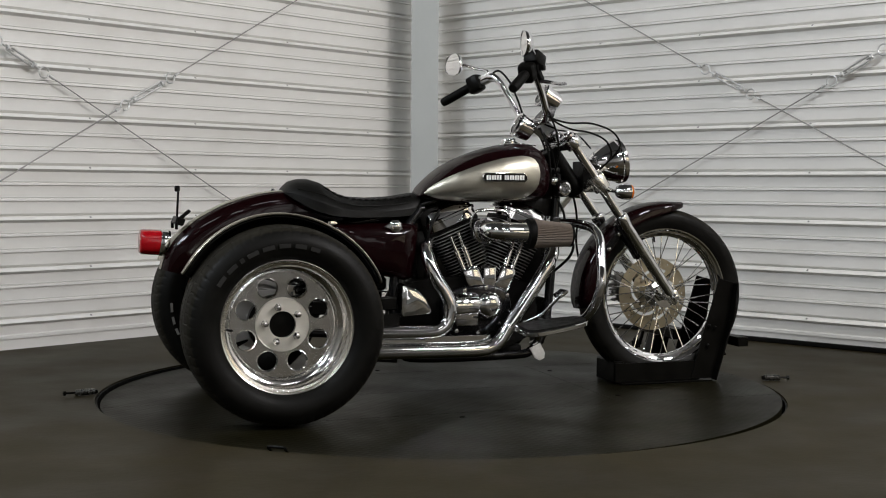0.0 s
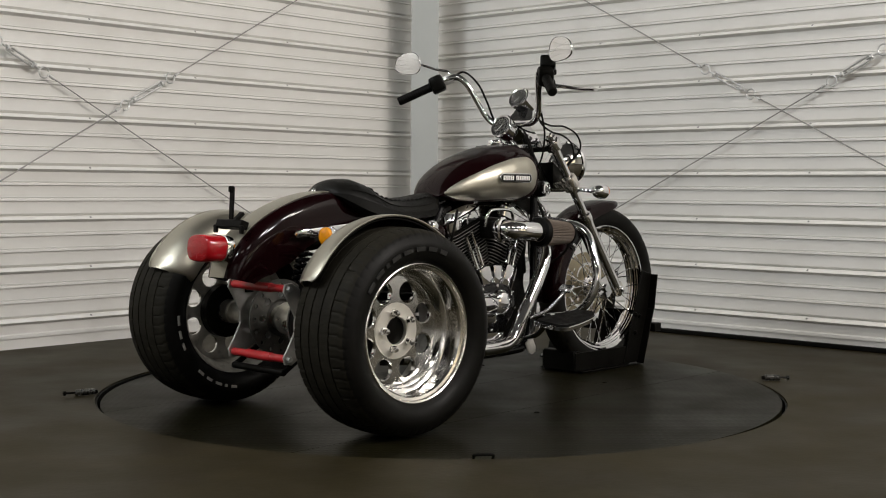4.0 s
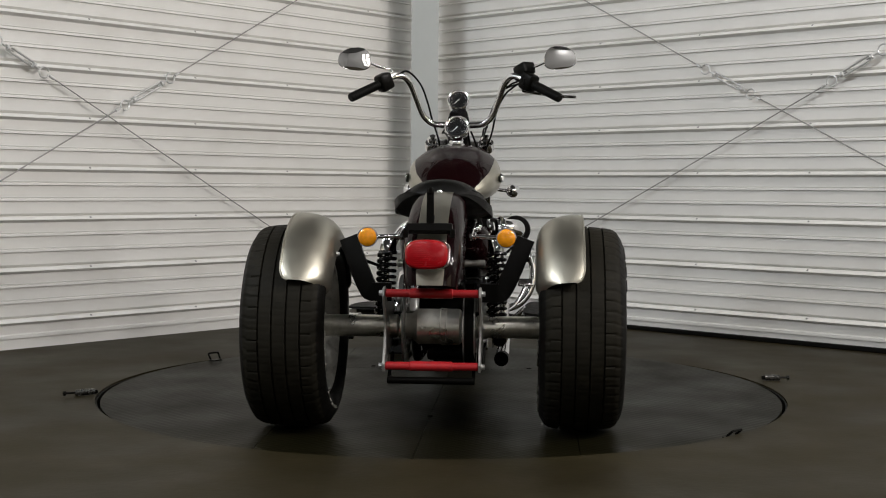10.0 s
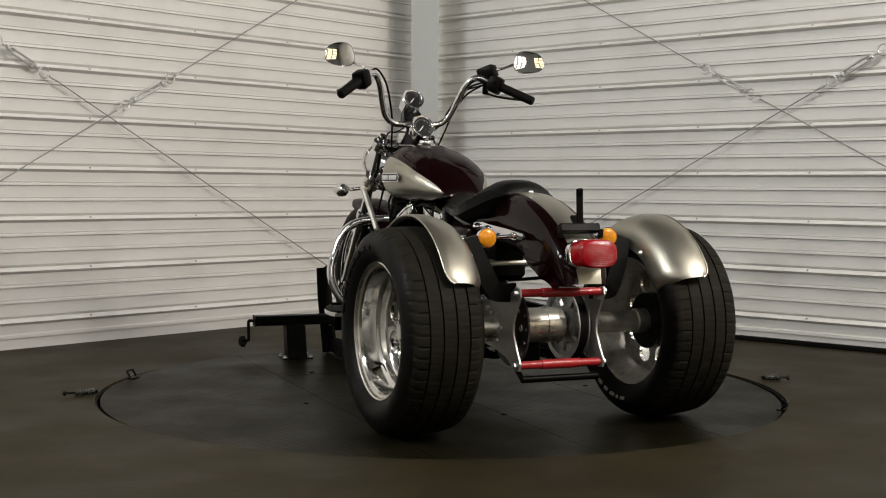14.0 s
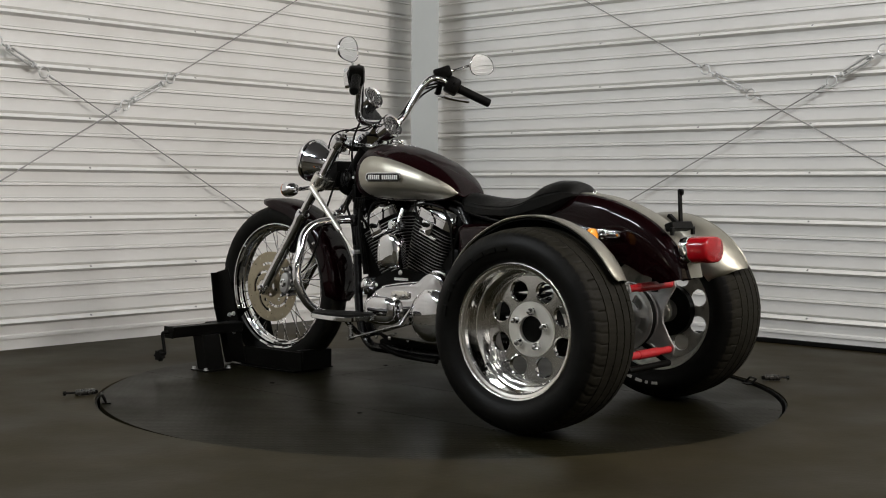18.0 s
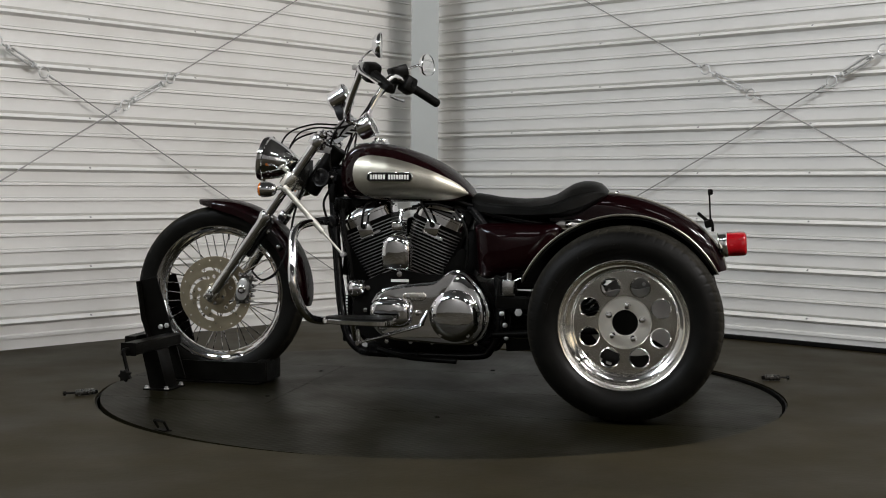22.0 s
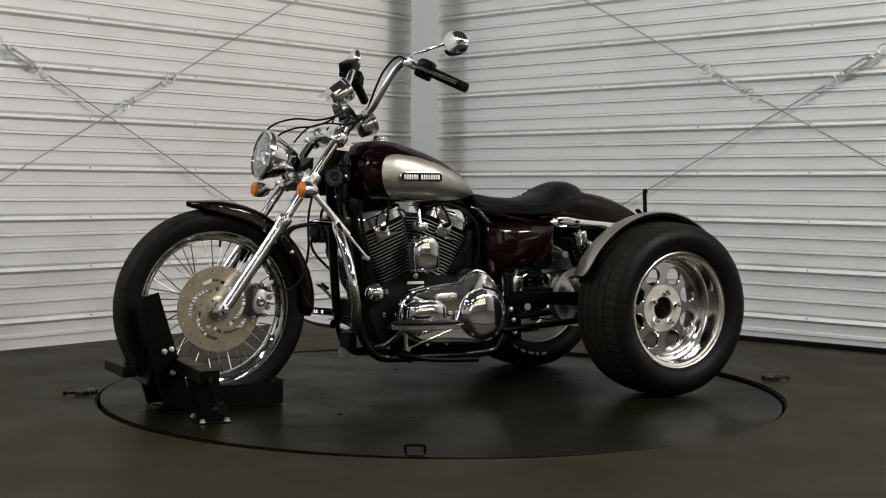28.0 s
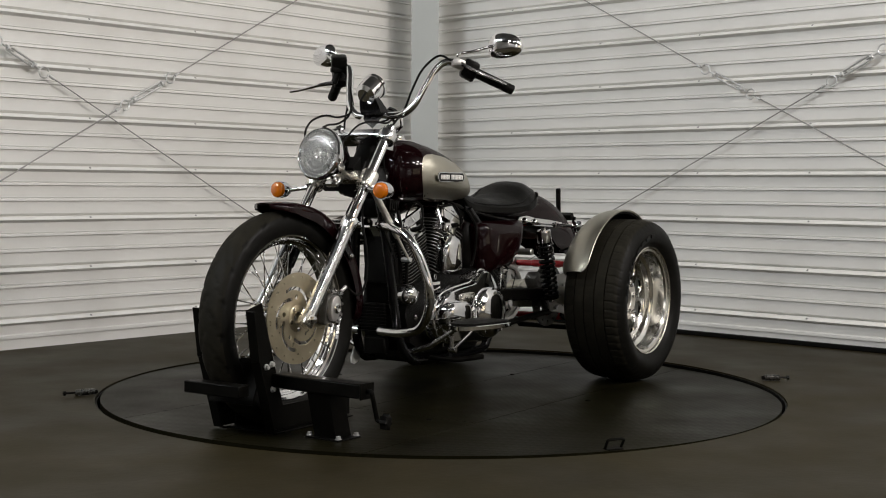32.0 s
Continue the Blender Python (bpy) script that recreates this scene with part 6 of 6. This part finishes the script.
for x, z, lean in ((0.188, 0.412, 22), (0.070, 0.412, -22), (0.128, 0.415, 0)):
    tap = Geo()
    w = 0.031 if lean else 0.026
    block((w * 2, 0.066, 0.094), pose(x, -0.098, z, 0, lean, 0), 0.010, tap, 0, 2)
    part("tappet_block", tap, CHROME, engine, "", 40)
for x0, z0, x1, z1 in ((0.188, 0.440, 0.238, 0.575), (0.214, 0.430, 0.268, 0.560), (0.070, 0.440, 0.020, 0.580), (0.044, 0.430, -0.010, 0.565)):
    push = Geo()
    p, q = Vector((x0, -0.106, z0)), Vector((x1, -0.094, z1))
    rod(p, p.lerp(q, 0.62), 0.0105, 14, push)
    rod(p.lerp(q, 0.58), q, 0.0080, 14, push)
    lathe([(0.0105, 0), (0.0135, 0.002), (0.0135, 0.010), (0.0105, 0.012)], 14, aim(p.lerp(q, 0.55), q - p), push)
    part("pushrod_tube", push, CHROME, engine)
sp = Geo()
rings = []
for k, y in ((1.0, -0.090), (1.0, -0.140), (0.93, -0.150), (0.7, -0.154)):
    rings.append([(-0.150 + x * k, y, 0.340 + z * k) for x, z in ((-0.055, 0.058), (-0.045, 0.062), (0.0, 0.045), (0.040, 0.010), (0.058, -0.035), (0.050, -0.046), (-0.050, -0.054), (-0.058, -0.046))])
loft(rings, sp)
part("sprocket_cover", sp, CHROME, engine, "chrome sprocket cover", 40)
part("oil_fitting", lathe([(0.016, 0), (0.016, 0.012), (0.010, 0.014), (0, 0.014)], 20, aim((-0.275, -0.115, 0.315), (0, -1, 0))), ALLOY_DULL, engine)

# ---- intake on the right ----
inlet = Geo()
lathe([(0.044, 0), (0.047, 0.004), (0.047, 0.016), (0.040, 0.020)], 32, aim((0.088, -0.170, 0.588), (0.25, -1, 0)), inlet)
tube(bend([(0.088, -0.160, 0.588), (0.100, -0.205, 0.588), (0.135, -0.228, 0.586), (0.185, -0.232, 0.584), (0.250, -0.232, 0.581)], 6), 0.036, 28, inlet)
part("intake_elbow", inlet, CHROME, engine, "chrome intake elbow", 50)
part("inlet_body", block((0.09, 0.10, 0.075), pose(0.115, -0.110, 0.592), 0.015, None, 0, 2), BLACK_SATIN, engine)
part("inlet_bridge", tube(bend([(0.055, -0.130, 0.600), (0.060, -0.135, 0.640), (0.085, -0.138, 0.660), (0.170, -0.138, 0.658), (0.195, -0.135, 0.638), (0.198, -0.130, 0.600)], 5), 0.006, 10), CHROME, engine)
pleats = []
for i in range(96):
    a = i * math.tau / 96
    pleats.append((a, 1.0 if i % 2 else 0.93))
fm = aim((0.238, -0.232, 0.580), (1, 0, -0.04))
fil = Geo()
loft([[fm @ Vector((r * k * math.cos(a), r * k * math.sin(a), z)) for a, k in pleats] for r, z in ((0.052, 0.0), (0.051, 0.02), (0.041, 0.148), (0.040, 0.152))], fil)
filt = part("air_filter", fil, FILTER, engine, "pleated brown cone air filter", 20)
part("filter_collar", lathe([(0.036, -0.012), (0.052, -0.010), (0.055, 0.0), (0.055, 0.008), (0.050, 0.012), (0.036, 0.012)], 40, fm), RUBBER_SOFT, engine)
part("filter_cap", lathe([(0.041, 0.149), (0.0425, 0.151), (0.0425, 0.156), (0.036, 0.159), (0, 0.159)], 40, fm), RUBBER_SOFT, engine)
part("breather_hose", tube(bend([(0.40, -0.225, 0.560), (0.408, -0.225, 0.53), (0.400, -0.20, 0.49), (0.38, -0.12, 0.44)]), 0.005, 8), RUBBER_SOFT, engine)

# ---- exhaust ----
FRONT_PIPE = [(0.300, -0.060, 0.560), (0.345, -0.100, 0.555), (0.362, -0.140, 0.520), (0.335, -0.165, 0.470), (0.285, -0.175, 0.395), (0.235, -0.180, 0.325), (0.185, -0.183, 0.255), (0.150, -0.185, 0.205), (0.115, -0.187, 0.180), (0.060, -0.190, 0.170), (-0.10, -0.192, 0.170), (-0.30, -0.195, 0.172), (-0.43, -0.195, 0.174)]
REAR_PIPE = [(-0.075, -0.060, 0.545), (-0.105, -0.110, 0.530), (-0.108, -0.150, 0.485), (-0.088, -0.170, 0.425), (-0.058, -0.178, 0.375), (-0.038, -0.182, 0.325), (-0.045, -0.184, 0.275), (-0.075, -0.186, 0.245), (-0.125, -0.187, 0.236), (-0.30, -0.188, 0.238), (-0.43, -0.188, 0.239)]
for pts, r in ((FRONT_PIPE, 0.0245), (REAR_PIPE, 0.0245)):
    line = bend(pts, 6)
    pipe = part("exhaust_pipe", tube(line, r * 0.86, 20), CHROME_DULL, trike, "chrome exhaust pipe")
    part("heat_shield", tube([p + Vector((0, -0.003, 0)) for p in line[10:]], r, 24), CHROME, pipe, "chrome heat shield")
    end = line[-1]
    part("muffler_tip", lathe([(0.020, 0), (0.024, 0.002), (0.024, 0.030), (0.020, 0.032), (0.018, 0.002), (0, 0.001)], 24, aim(end, (-1, 0, 0))), BLACK_SATIN, pipe)
part("pipe_bracket", block((0.40, 0.006, 0.030), pose(-0.08, -0.162, 0.204), 0.002), CHROME, trike)
# invented black plate for the dark mass there; hides the pipes from the left
part("pipe_screen", plate([(-0.215, 0.125), (-0.205, 0.300), (-0.420, 0.285), (-0.455, 0.250), (-0.455, 0.145)], 0.006, side_at(-0.130), 0.002), BLACK_SATIN, trike)

# ---- chassis tubes ----
for s in (1, -1):
    line = bend([(0.425, s * 0.030, 0.790), (0.405, s * 0.055, 0.640), (0.385, s * 0.075, 0.450), (0.368, s * 0.085, 0.300), (0.345, s * 0.092, 0.205), (0.300, s * 0.100, 0.150), (0.220, s * 0.105, 0.136), (-0.130, s * 0.108, 0.136), (-0.195, s * 0.110, 0.165), (-0.222, s * 0.110, 0.240), (-0.222, s * 0.106, 0.400), (-0.190, s * 0.095, 0.560), (-0.120, s * 0.070, 0.660)], 5)
    part("frame_tube", tube(line, 0.0165, 14), BLACK_GLOSS, trike, "black frame tube")
    part("seat_rail", tube(bend([(-0.10, s * 0.06, 0.665), (-0.30, s * 0.085, 0.625), (-0.46, s * 0.092, 0.605), (-0.62, s * 0.094, 0.600)]), 0.013, 12), BLACK_GLOSS, trike)
part("backbone", tube(bend([(0.43, 0, 0.80), (0.28, 0, 0.77), (0.0, 0, 0.71), (-0.18, 0, 0.64)]), 0.030, 16), BLACK_GLOSS, trike)
gus = Geo()
block((0.07, 0.085, 0.10), pose(0.392, 0, 0.760, 0, 15, 0), 0.015, gus, 0, 2)
block((0.12, 0.09, 0.07), pose(0.345, 0, 0.670), 0.012, gus, 0, 2)
part("neck_gusset", gus, BLACK_SATIN, trike)
part("horn", lathe([(0, 0), (0.020, 0), (0.034, 0.006), (0.036, 0.012), (0.033, 0.016), (0.024, 0.014), (0.010, 0.017), (0, 0.018)], 32, aim((0.448, 0.060, 0.772), (0.25, 1, 0.1))), BLACK_GLOSS, trike, "round black horn")
part("neck_tab", plate([(-0.012, -0.018), (0.014, -0.010), (0.016, 0.010), (0.0, 0.026), (-0.014, 0.010)], 0.004, side_at(0.070) @ pose(0.404, 0.778, 0), 0.001), BLACK_GLOSS, trike)
part("neck_bolt", lathe([(0.006, 0), (0.006, 0.004), (0, 0.005)], 10, aim((0.408, 0.073, 0.776), (0, 1, 0))), CHROME, trike)
part("clamp_tab", plate([(-0.024, -0.006), (0.026, -0.022), (0.030, 0.004), (0.020, 0.012), (-0.020, 0.016)], 0.006, side_at(0.098) @ pose(0.428, 0.876, 0, 0, 0, 24), 0.0015), CHROME_DULL, trike)
box = Geo()
block((0.055, 0.040, 0.044), pose(0.372, 0.062, 0.675, 0, -10, 0), 0.005, box, 0, 2)
block((0.020, 0.030, 0.070), pose(0.410, 0.055, 0.715), 0.004, box, 0, 2)
for k in range(4):
    block((0.004, 0.044, 0.040), pose(0.352 + 0.012 * k, 0.063, 0.677, 0, -10, 0), 0.001, box)
part("ignition_coil", box, BLACK_SATIN, trike)
# made-up black blocks fill the gaps round the cylinders, hiding the wall behind
part("tube_gap_filler", block((0.034, 0.090, 0.24), pose(0.352, 0, 0.530, 0, -6, 0), 0.010, None, 0, 2), RUBBER_SOFT, trike)
part("rear_gap_filler", block((0.050, 0.100, 0.17), pose(-0.105, 0, 0.500, 0, -8, 0), 0.010, None, 0, 2), RUBBER_SOFT, trike)
part("low_gap_filler", block((0.090, 0.120, 0.13), pose(-0.050, 0, 0.455), 0.014, None, 0, 2), BLACK_SATIN, trike)
part("front_gap_filler", block((0.075, 0.120, 0.22), pose(0.318, 0, 0.445, 0, 6, 0), 0.014, None, 0, 2), BLACK_SATIN, trike)
part("upper_gap_filler", block((0.085, 0.120, 0.19), pose(-0.052, 0, 0.575, 0, -20, 0), 0.012, None, 0, 2), BLACK_SATIN, trike)
for k in range(3):
    y = 0.045 + 0.022 * k
    cable([(0.385 - 0.012 * k, y, 0.660), (0.372 - 0.010 * k, y + 0.012, 0.580), (0.350 - 0.008 * k, y + 0.018, 0.500), (0.335 - 0.006 * k, y + 0.010, 0.410)], 0.0065)
cooler = part("oil_cooler", block((0.016, 0.105, 0.10), pose(0.352, -0.020, 0.290), 0.003), BLACK_SATIN, trike, "finned black oil cooler")
for k in range(9):
    part("fin", block((0.018, 0.112, 0.0035), pose(0.358, -0.020, 0.243 + k * 0.0115), 0.0008), BLACK_SATIN, cooler)
part("regulator", block((0.028, 0.09, 0.060), pose(0.362, 0, 0.195), 0.005), BLACK_SATIN, trike)
switch = Geo()
lathe([(0.025, 0), (0.027, 0.004), (0.025, 0.012), (0.018, 0.014), (0.016, 0.010), (0, 0.010)], 28, aim((0.425, -0.090, 0.738), (0.15, -1, 0)), switch)
block((0.006, 0.016, 0.020), pose(0.428, -0.106, 0.738), 0.002, switch)
part("ignition_switch", switch, CHROME, trike, "chrome ignition switch")
part("neck_bolt", lathe([(0.015, 0), (0.015, 0.006), (0.010, 0.010), (0, 0.012)], 20, aim((0.395, -0.070, 0.765), (0, -1, 0)), None), CHROME, trike)
part("neck_bolt", lathe([(0.014, 0), (0.014, 0.006), (0.009, 0.010), (0, 0.012)], 20, aim((0.405, -0.062, 0.805), (0, -1, 0)), None), BLACK_GLOSS, trike)
part("ignition_box", block((0.05, 0.035, 0.06), pose(0.425, -0.065, 0.738), 0.006), BLACK_SATIN, trike)
for pts in ([(0.41, 0.05, 0.75), (0.44, 0.075, 0.68), (0.42, 0.07, 0.60), (0.39, 0.09, 0.52)], [(0.40, -0.05, 0.72), (0.435, -0.075, 0.64), (0.415, -0.08, 0.56), (0.385, -0.09, 0.45)],
            [(-0.06, 0.10, 0.66), (-0.10, 0.115, 0.60), (-0.11, 0.11, 0.52), (-0.10, 0.10, 0.45)], [(-0.20, 0.115, 0.44), (-0.24, 0.130, 0.42), (-0.28, 0.125, 0.45), (-0.33, 0.12, 0.43)],
            [(-0.05, -0.09, 0.66), (-0.09, -0.115, 0.60), (-0.10, -0.11, 0.55)], [(0.10, 0.09, 0.67), (0.02, 0.10, 0.68), (-0.05, 0.09, 0.665)]):
    cable(pts, 0.0048)

# ---- steering damper on the left ----
damp = Geo()
a, b = Vector((0.565, 0.135, 0.728)), Vector((0.352, 0.130, 0.494))
rod(a, a.lerp(b, 0.66), 0.0108, 18, damp)
rod(a.lerp(b, 0.58), b, 0.0045, 10, damp)
lathe([(0, 0), (0.012, 0), (0.012, 0.014), (0, 0.016)], 14, aim(a, a - b), damp)
damper = part("steering_damper", damp, ALLOY_MACHINED, trike, "silver steering damper")
part("ball_end", rod(b + Vector((0, 0.008, 0)), b - Vector((0, 0.03, 0)), 0.008, 12), ZINC, damper)


# ---- engine guard ----
def guard(s):
    pts = [(0.400, 0.040, 0.612), (0.445, 0.090, 0.614), (0.476, 0.145, 0.608), (0.496, 0.200, 0.594), (0.502, 0.245, 0.558), (0.493, 0.277, 0.490), (0.485, 0.301, 0.410), (0.468, 0.285, 0.330), (0.448, 0.238, 0.275), (0.428, 0.165, 0.255), (0.412, 0.100, 0.250), (0.400, 0.045, 0.250)]
    return tube(bend([(x, s * y, z) for x, y, z in pts], 6), 0.0160, 20)


for ob, s in zip(both("engine_guard", guard, CHROME, "chrome engine guard bar"), (1, -1)):
    part("guard_clamp", block((0.030, 0.040, 0.045), pose(0.405, s * 0.062, 0.612), 0.006, None, 0, 2), BLACK_GLOSS, ob)


# ---- footboards ----
def board(s, grow, z, thick):
    out = smooth_outline([(0.118, 0.262), (0.112, 0.330), (0.118, 0.392), (0.160, 0.408), (0.260, 0.398), (0.340, 0.370), (0.362, 0.335), (0.345, 0.285), (0.270, 0.262), (0.180, 0.258)], 3)
    c = Vector((0.235, 0.33))
    pts = [(c.x + (x - c.x) * grow, s * (c.y + (y - c.y) * grow)) for x, y in out]
    return plate(pts, thick, Matrix.Translation((0 if s > 0 else 0.055, 0, z)) @ pose(0.235, 0, 0, 0 if s > 0 else 5, 0 if s > 0 else -7, 0) @ Matrix.Translation((-0.235, 0, s * 0)) @ pose(0, 0, 0.028, 0, 0, 0), 0.002)


for s in (1, -1):
    rise = 0.018 if s > 0 else 0.034
    base = part("footboard", board(s, 1.0, 0.2270 + rise, 0.016), CHROME, trike, "chrome edged footboard with black rubber top")
    part("rubber_mat", board(s, 0.93, 0.2380 + rise, 0.008), RUBBER_SOFT, base)
    arm = Geo()
    tube(bend([(0.300, s * 0.105, 0.175), (0.290, s * 0.18, 0.200), (0.270, s * 0.270, 0.244 + rise)], 5), 0.010, 12, arm)
    part("board_arm", arm, CHROME_DULL, base)
shift = Geo()
rod((0.258, 0.250, 0.186), (0.045, 0.215, 0.246), 0.0045, 10, shift)
rod((0.258, 0.245, 0.188), (0.262, 0.245, 0.235), 0.008, 10, shift)
rod((0.258, 0.262, 0.186), (0.258, 0.232, 0.186), 0.009, 12, shift)
tube(bend([(0.045, 0.215, 0.246), (0.040, 0.205, 0.262), (0.020, 0.19, 0.300)]), 0.006, 10, shift)
part("shift_linkage", shift, CHROME_DULL, trike, "chrome shift linkage")
pedal = Geo()
tube(bend([(0.235, -0.19, 0.262), (0.285, -0.232, 0.292), (0.322, -0.260, 0.340), (0.338, -0.268, 0.360)], 5), 0.007, 10, pedal)
block((0.040, 0.060, 0.014), pose(0.343, -0.270, 0.370, 0, -35, 0), 0.004, pedal)
part("brake_pedal", pedal, CHROME_DULL, trike, "chrome brake pedal")
tab = [(-0.022, 0.030), (0.022, 0.030), (0.024, -0.010), (0.014, -0.028), (-0.006, -0.028), (-0.020, -0.012)]
part("stand_tab", plate(tab, 0.006, side_at(-0.122) @ pose(0.318, 0.142, 0, 0, 0, 25), 0.0015), PALE_INK, trike, "pale metal tab under the frame")
part("side_stand", tube(bend([(0.22, 0.12, 0.15), (0.10, 0.15, 0.128), (-0.08, 0.16, 0.120)]), 0.010, 12), BLACK_SATIN, trike)

# ---- small parts between engine and rear axle ----
mc = Geo()
block((0.045, 0.05, 0.060), pose(-0.262, 0.120, 0.385), 0.006, mc, 0, 2)
rod((-0.262, 0.130, 0.415), (-0.262, 0.130, 0.440), 0.010, 12, mc)
part("junction_block", mc, CHROME_DULL, trike)
part("battery_tray", block((0.11, 0.13, 0.05), pose(-0.29, 0.0, 0.400), 0.01), BLACK_SATIN, trike)
part("belt_guard", block((0.30, 0.045, 0.010), pose(-0.46, -0.103, 0.435, 0, 6, 0), 0.003), BLACK_SATIN, trike)
for s in (1, -1):
    part("lower_link", rod((-0.20, s * 0.13, 0.215), (-0.64, s * 0.14, 0.245), 0.012, 12), BLACK_SATIN, trike)
for x, z in ((-0.253, 0.366), (-0.238, 0.293), (-0.250, 0.252), (-0.255, 0.207)):
    part("frame_bolt", lathe([(0.009, 0), (0.009, 0.006), (0.006, 0.009), (0, 0.010)], 8, aim((x, 0.131, z), (0, 1, 0))), ZINC, trike)
part("brake_rod", rod((-0.281, 0.128, 0.207), (-0.363, 0.128, 0.209), 0.0035, 8), CHROME_DULL, trike)
part("brake_rod", rod((-0.259, 0.134, 0.397), (-0.306, 0.134, 0.422), 0.0028, 8), CHROME_DULL, trike)
part("wire_loop", tube(bend([(-0.300, 0.12, 0.432), (-0.325, 0.14, 0.429), (-0.354, 0.14, 0.417), (-0.346, 0.14, 0.382), (-0.324, 0.14, 0.341), (-0.337, 0.14, 0.317), (-0.367, 0.13, 0.315)], 5), 0.0018, 6), RUBBER_SOFT, trike)
for pts in ([(-0.21, 0.12, 0.43), (-0.225, 0.135, 0.40), (-0.222, 0.135, 0.36)], [(-0.27, 0.12, 0.35), (-0.29, 0.13, 0.37), (-0.285, 0.13, 0.40)], [(-0.22, 0.12, 0.30), (-0.26, 0.13, 0.31), (-0.30, 0.12, 0.28)]):
    cable(pts, 0.0040)
part("axle_bolt", lathe([(0.014, 0), (0.014, 0.008), (0, 0.010)], 6, aim((-0.30, 0.145, 0.300), (0, 1, 0))), ZINC, trike)
# ---- wheel chock bolted to the turntable ----
chock = thing("wheel_chock", "black steel wheel chock bolted to the turntable, holding the front wheel", "wheel chock")
CHOCK_BASE = Matrix.Translation((0, -0.012, 0.0045))
for s in (1, -1):
    rail = part("side_rail", plate([(0.655, 0.006), (0.655, 0.078), (0.985, 0.080), (1.010, 0.060), (1.010, 0.006)], 0.006, side_at(s * 0.084), 0.0015), BLACK_SATIN, chock, "black steel side rail")
    out = [(0.968, 0.010), (1.085, 0.394), (1.152, 0.376), (1.130, 0.230), (1.062, 0.010)]
    post = part("side_post", plate(out, 0.006, side_at(s * 0.088), 0.0015), BLACK_SATIN, chock, "black steel upright plate")
    lip = Geo()
    block((0.006, 0.034, 0.150), pose(1.141, s * 0.105, 0.300, 0, 8, 0), 0.001, lip)
    block((0.006, 0.034, 0.235), pose(1.095, s * 0.105, 0.118, 0, 17, 0), 0.001, lip)
    part("flange", lip, BLACK_SATIN, chock)
    for x, z in ((1.068, 0.203), (1.044, 0.209), (1.040, 0.134)):
        part("bolt", lathe([(0.010, 0), (0.010, 0.003), (0.007, 0.004), (0.007, 0.010), (0, 0.011)], 6, aim((x, s * 0.091, z), (0, s, 0))), ZINC if s > 0 else BLACK_SATIN, chock)
    part("foot_flange", block((0.38, 0.026, 0.005), pose(0.86, s * 0.098, 0.0035), 0.001), BLACK_SATIN, chock)
part("cradle", block((0.040, 0.162, 0.082), pose(0.672, 0, 0.044), 0.004), BLACK_SATIN, chock)
part("base_plate", block((0.36, 0.165, 0.006), pose(0.86, 0, 0.003), 0.001), BLACK_SATIN, chock)
part("front_stop", block((0.006, 0.17, 0.14), pose(1.095, 0, 0.16, 0, -22, 0), 0.001), BLACK_SATIN, chock)
part("stub_bracket", block((0.10, 0.060, 0.030), pose(1.120, -0.01, 0.147), 0.003), BLACK_SATIN, chock)
part("stub_arm", block((0.046, 0.215, 0.036), pose(1.185, 0.002, 0.147), 0.003), BLACK_SATIN, chock, "black square steel stub")
ARM_B = Vector((1.036, 0.436, 0.160))
arm = part("cross_arm", block((0.056, 0.348, 0.042), pose(1.025, 0.262, 0.160, 0, 0, -3.5), 0.004), BLACK_SATIN, chock, "black square steel arm")
part("end_plate", block((0.060, 0.005, 0.046), Matrix.Translation(ARM_B) @ pose(0, 0, 0, 0, 0, -3.5), 0.001), BLACK_SATIN, arm)
LEG_M = Matrix.Translation((0.977, 0.270, 0)) @ pose(0, 0, 0, 0, 0, -4)
def leg_rings():
    return [[LEG_M @ Vector((lean + sx * w, sy * d, z)) for sx, sy in ((-1, -1), (1, -1), (1, 1), (-1, 1))] for z, lean, w, d in ((0.003, 0.0, 0.033, 0.042), (0.142, 0.036, 0.031, 0.042))]


part("leg", loft(leg_rings()), BLACK_SATIN, chock, "black steel leg, leaning to the arm")
part("leg_foot", block((0.100, 0.130, 0.006), LEG_M @ pose(0, 0, 0.003), 0.001), BLACK_SATIN, chock)
NUT = mesh_of("bolt", lathe([(0.010, 0), (0.010, 0.003), (0.007, 0.004), (0.007, 0.010), (0, 0.011)], 6), ZINC)
for x, y in ((0.039, -0.056), (0.039, 0.056), (-0.039, -0.056), (-0.039, 0.056)):
    part("bolt", NUT, None, chock).matrix_local = LEG_M @ pose(x, y, 0.006)
END = ARM_B + Vector((0.006, 0.020, 0))
crank = part("crank", tube(bend([END + Vector(p) for p in ((-0.006, -0.02, 0), (0, 0, 0), (0.001, 0.005, -0.012), (-0.014, 0.008, -0.070), (-0.016, 0.012, -0.082), (-0.018, 0.028, -0.084))], 4), 0.007, 10), BLACK_SATIN, chock, "black crank with a star knob")
knob = [((0.024 if i % 2 else 0.017) * math.cos(i * math.tau / 14), (0.024 if i % 2 else 0.017) * math.sin(i * math.tau / 14)) for i in range(14)]
part("knob", plate(knob, 0.024, aim(END + Vector((-0.019, 0.036, -0.084)), (-0.2, 1, 0)), 0.003), RUBBER_SOFT, crank)


# ---- what moves: table, trike and chock turn together ----
def spin(ob, base):
    walk(ob, [(t * 0.5, pose(0, 0, 0, 0, 0, TURN_START + TURN_RATE * t * 0.5) @ base) for t in range(65)])


def motions():
    spin(turntable, Matrix.Identity(4))
    spin(trike, BASE)
    spin(chock, CHOCK_BASE)


motions()
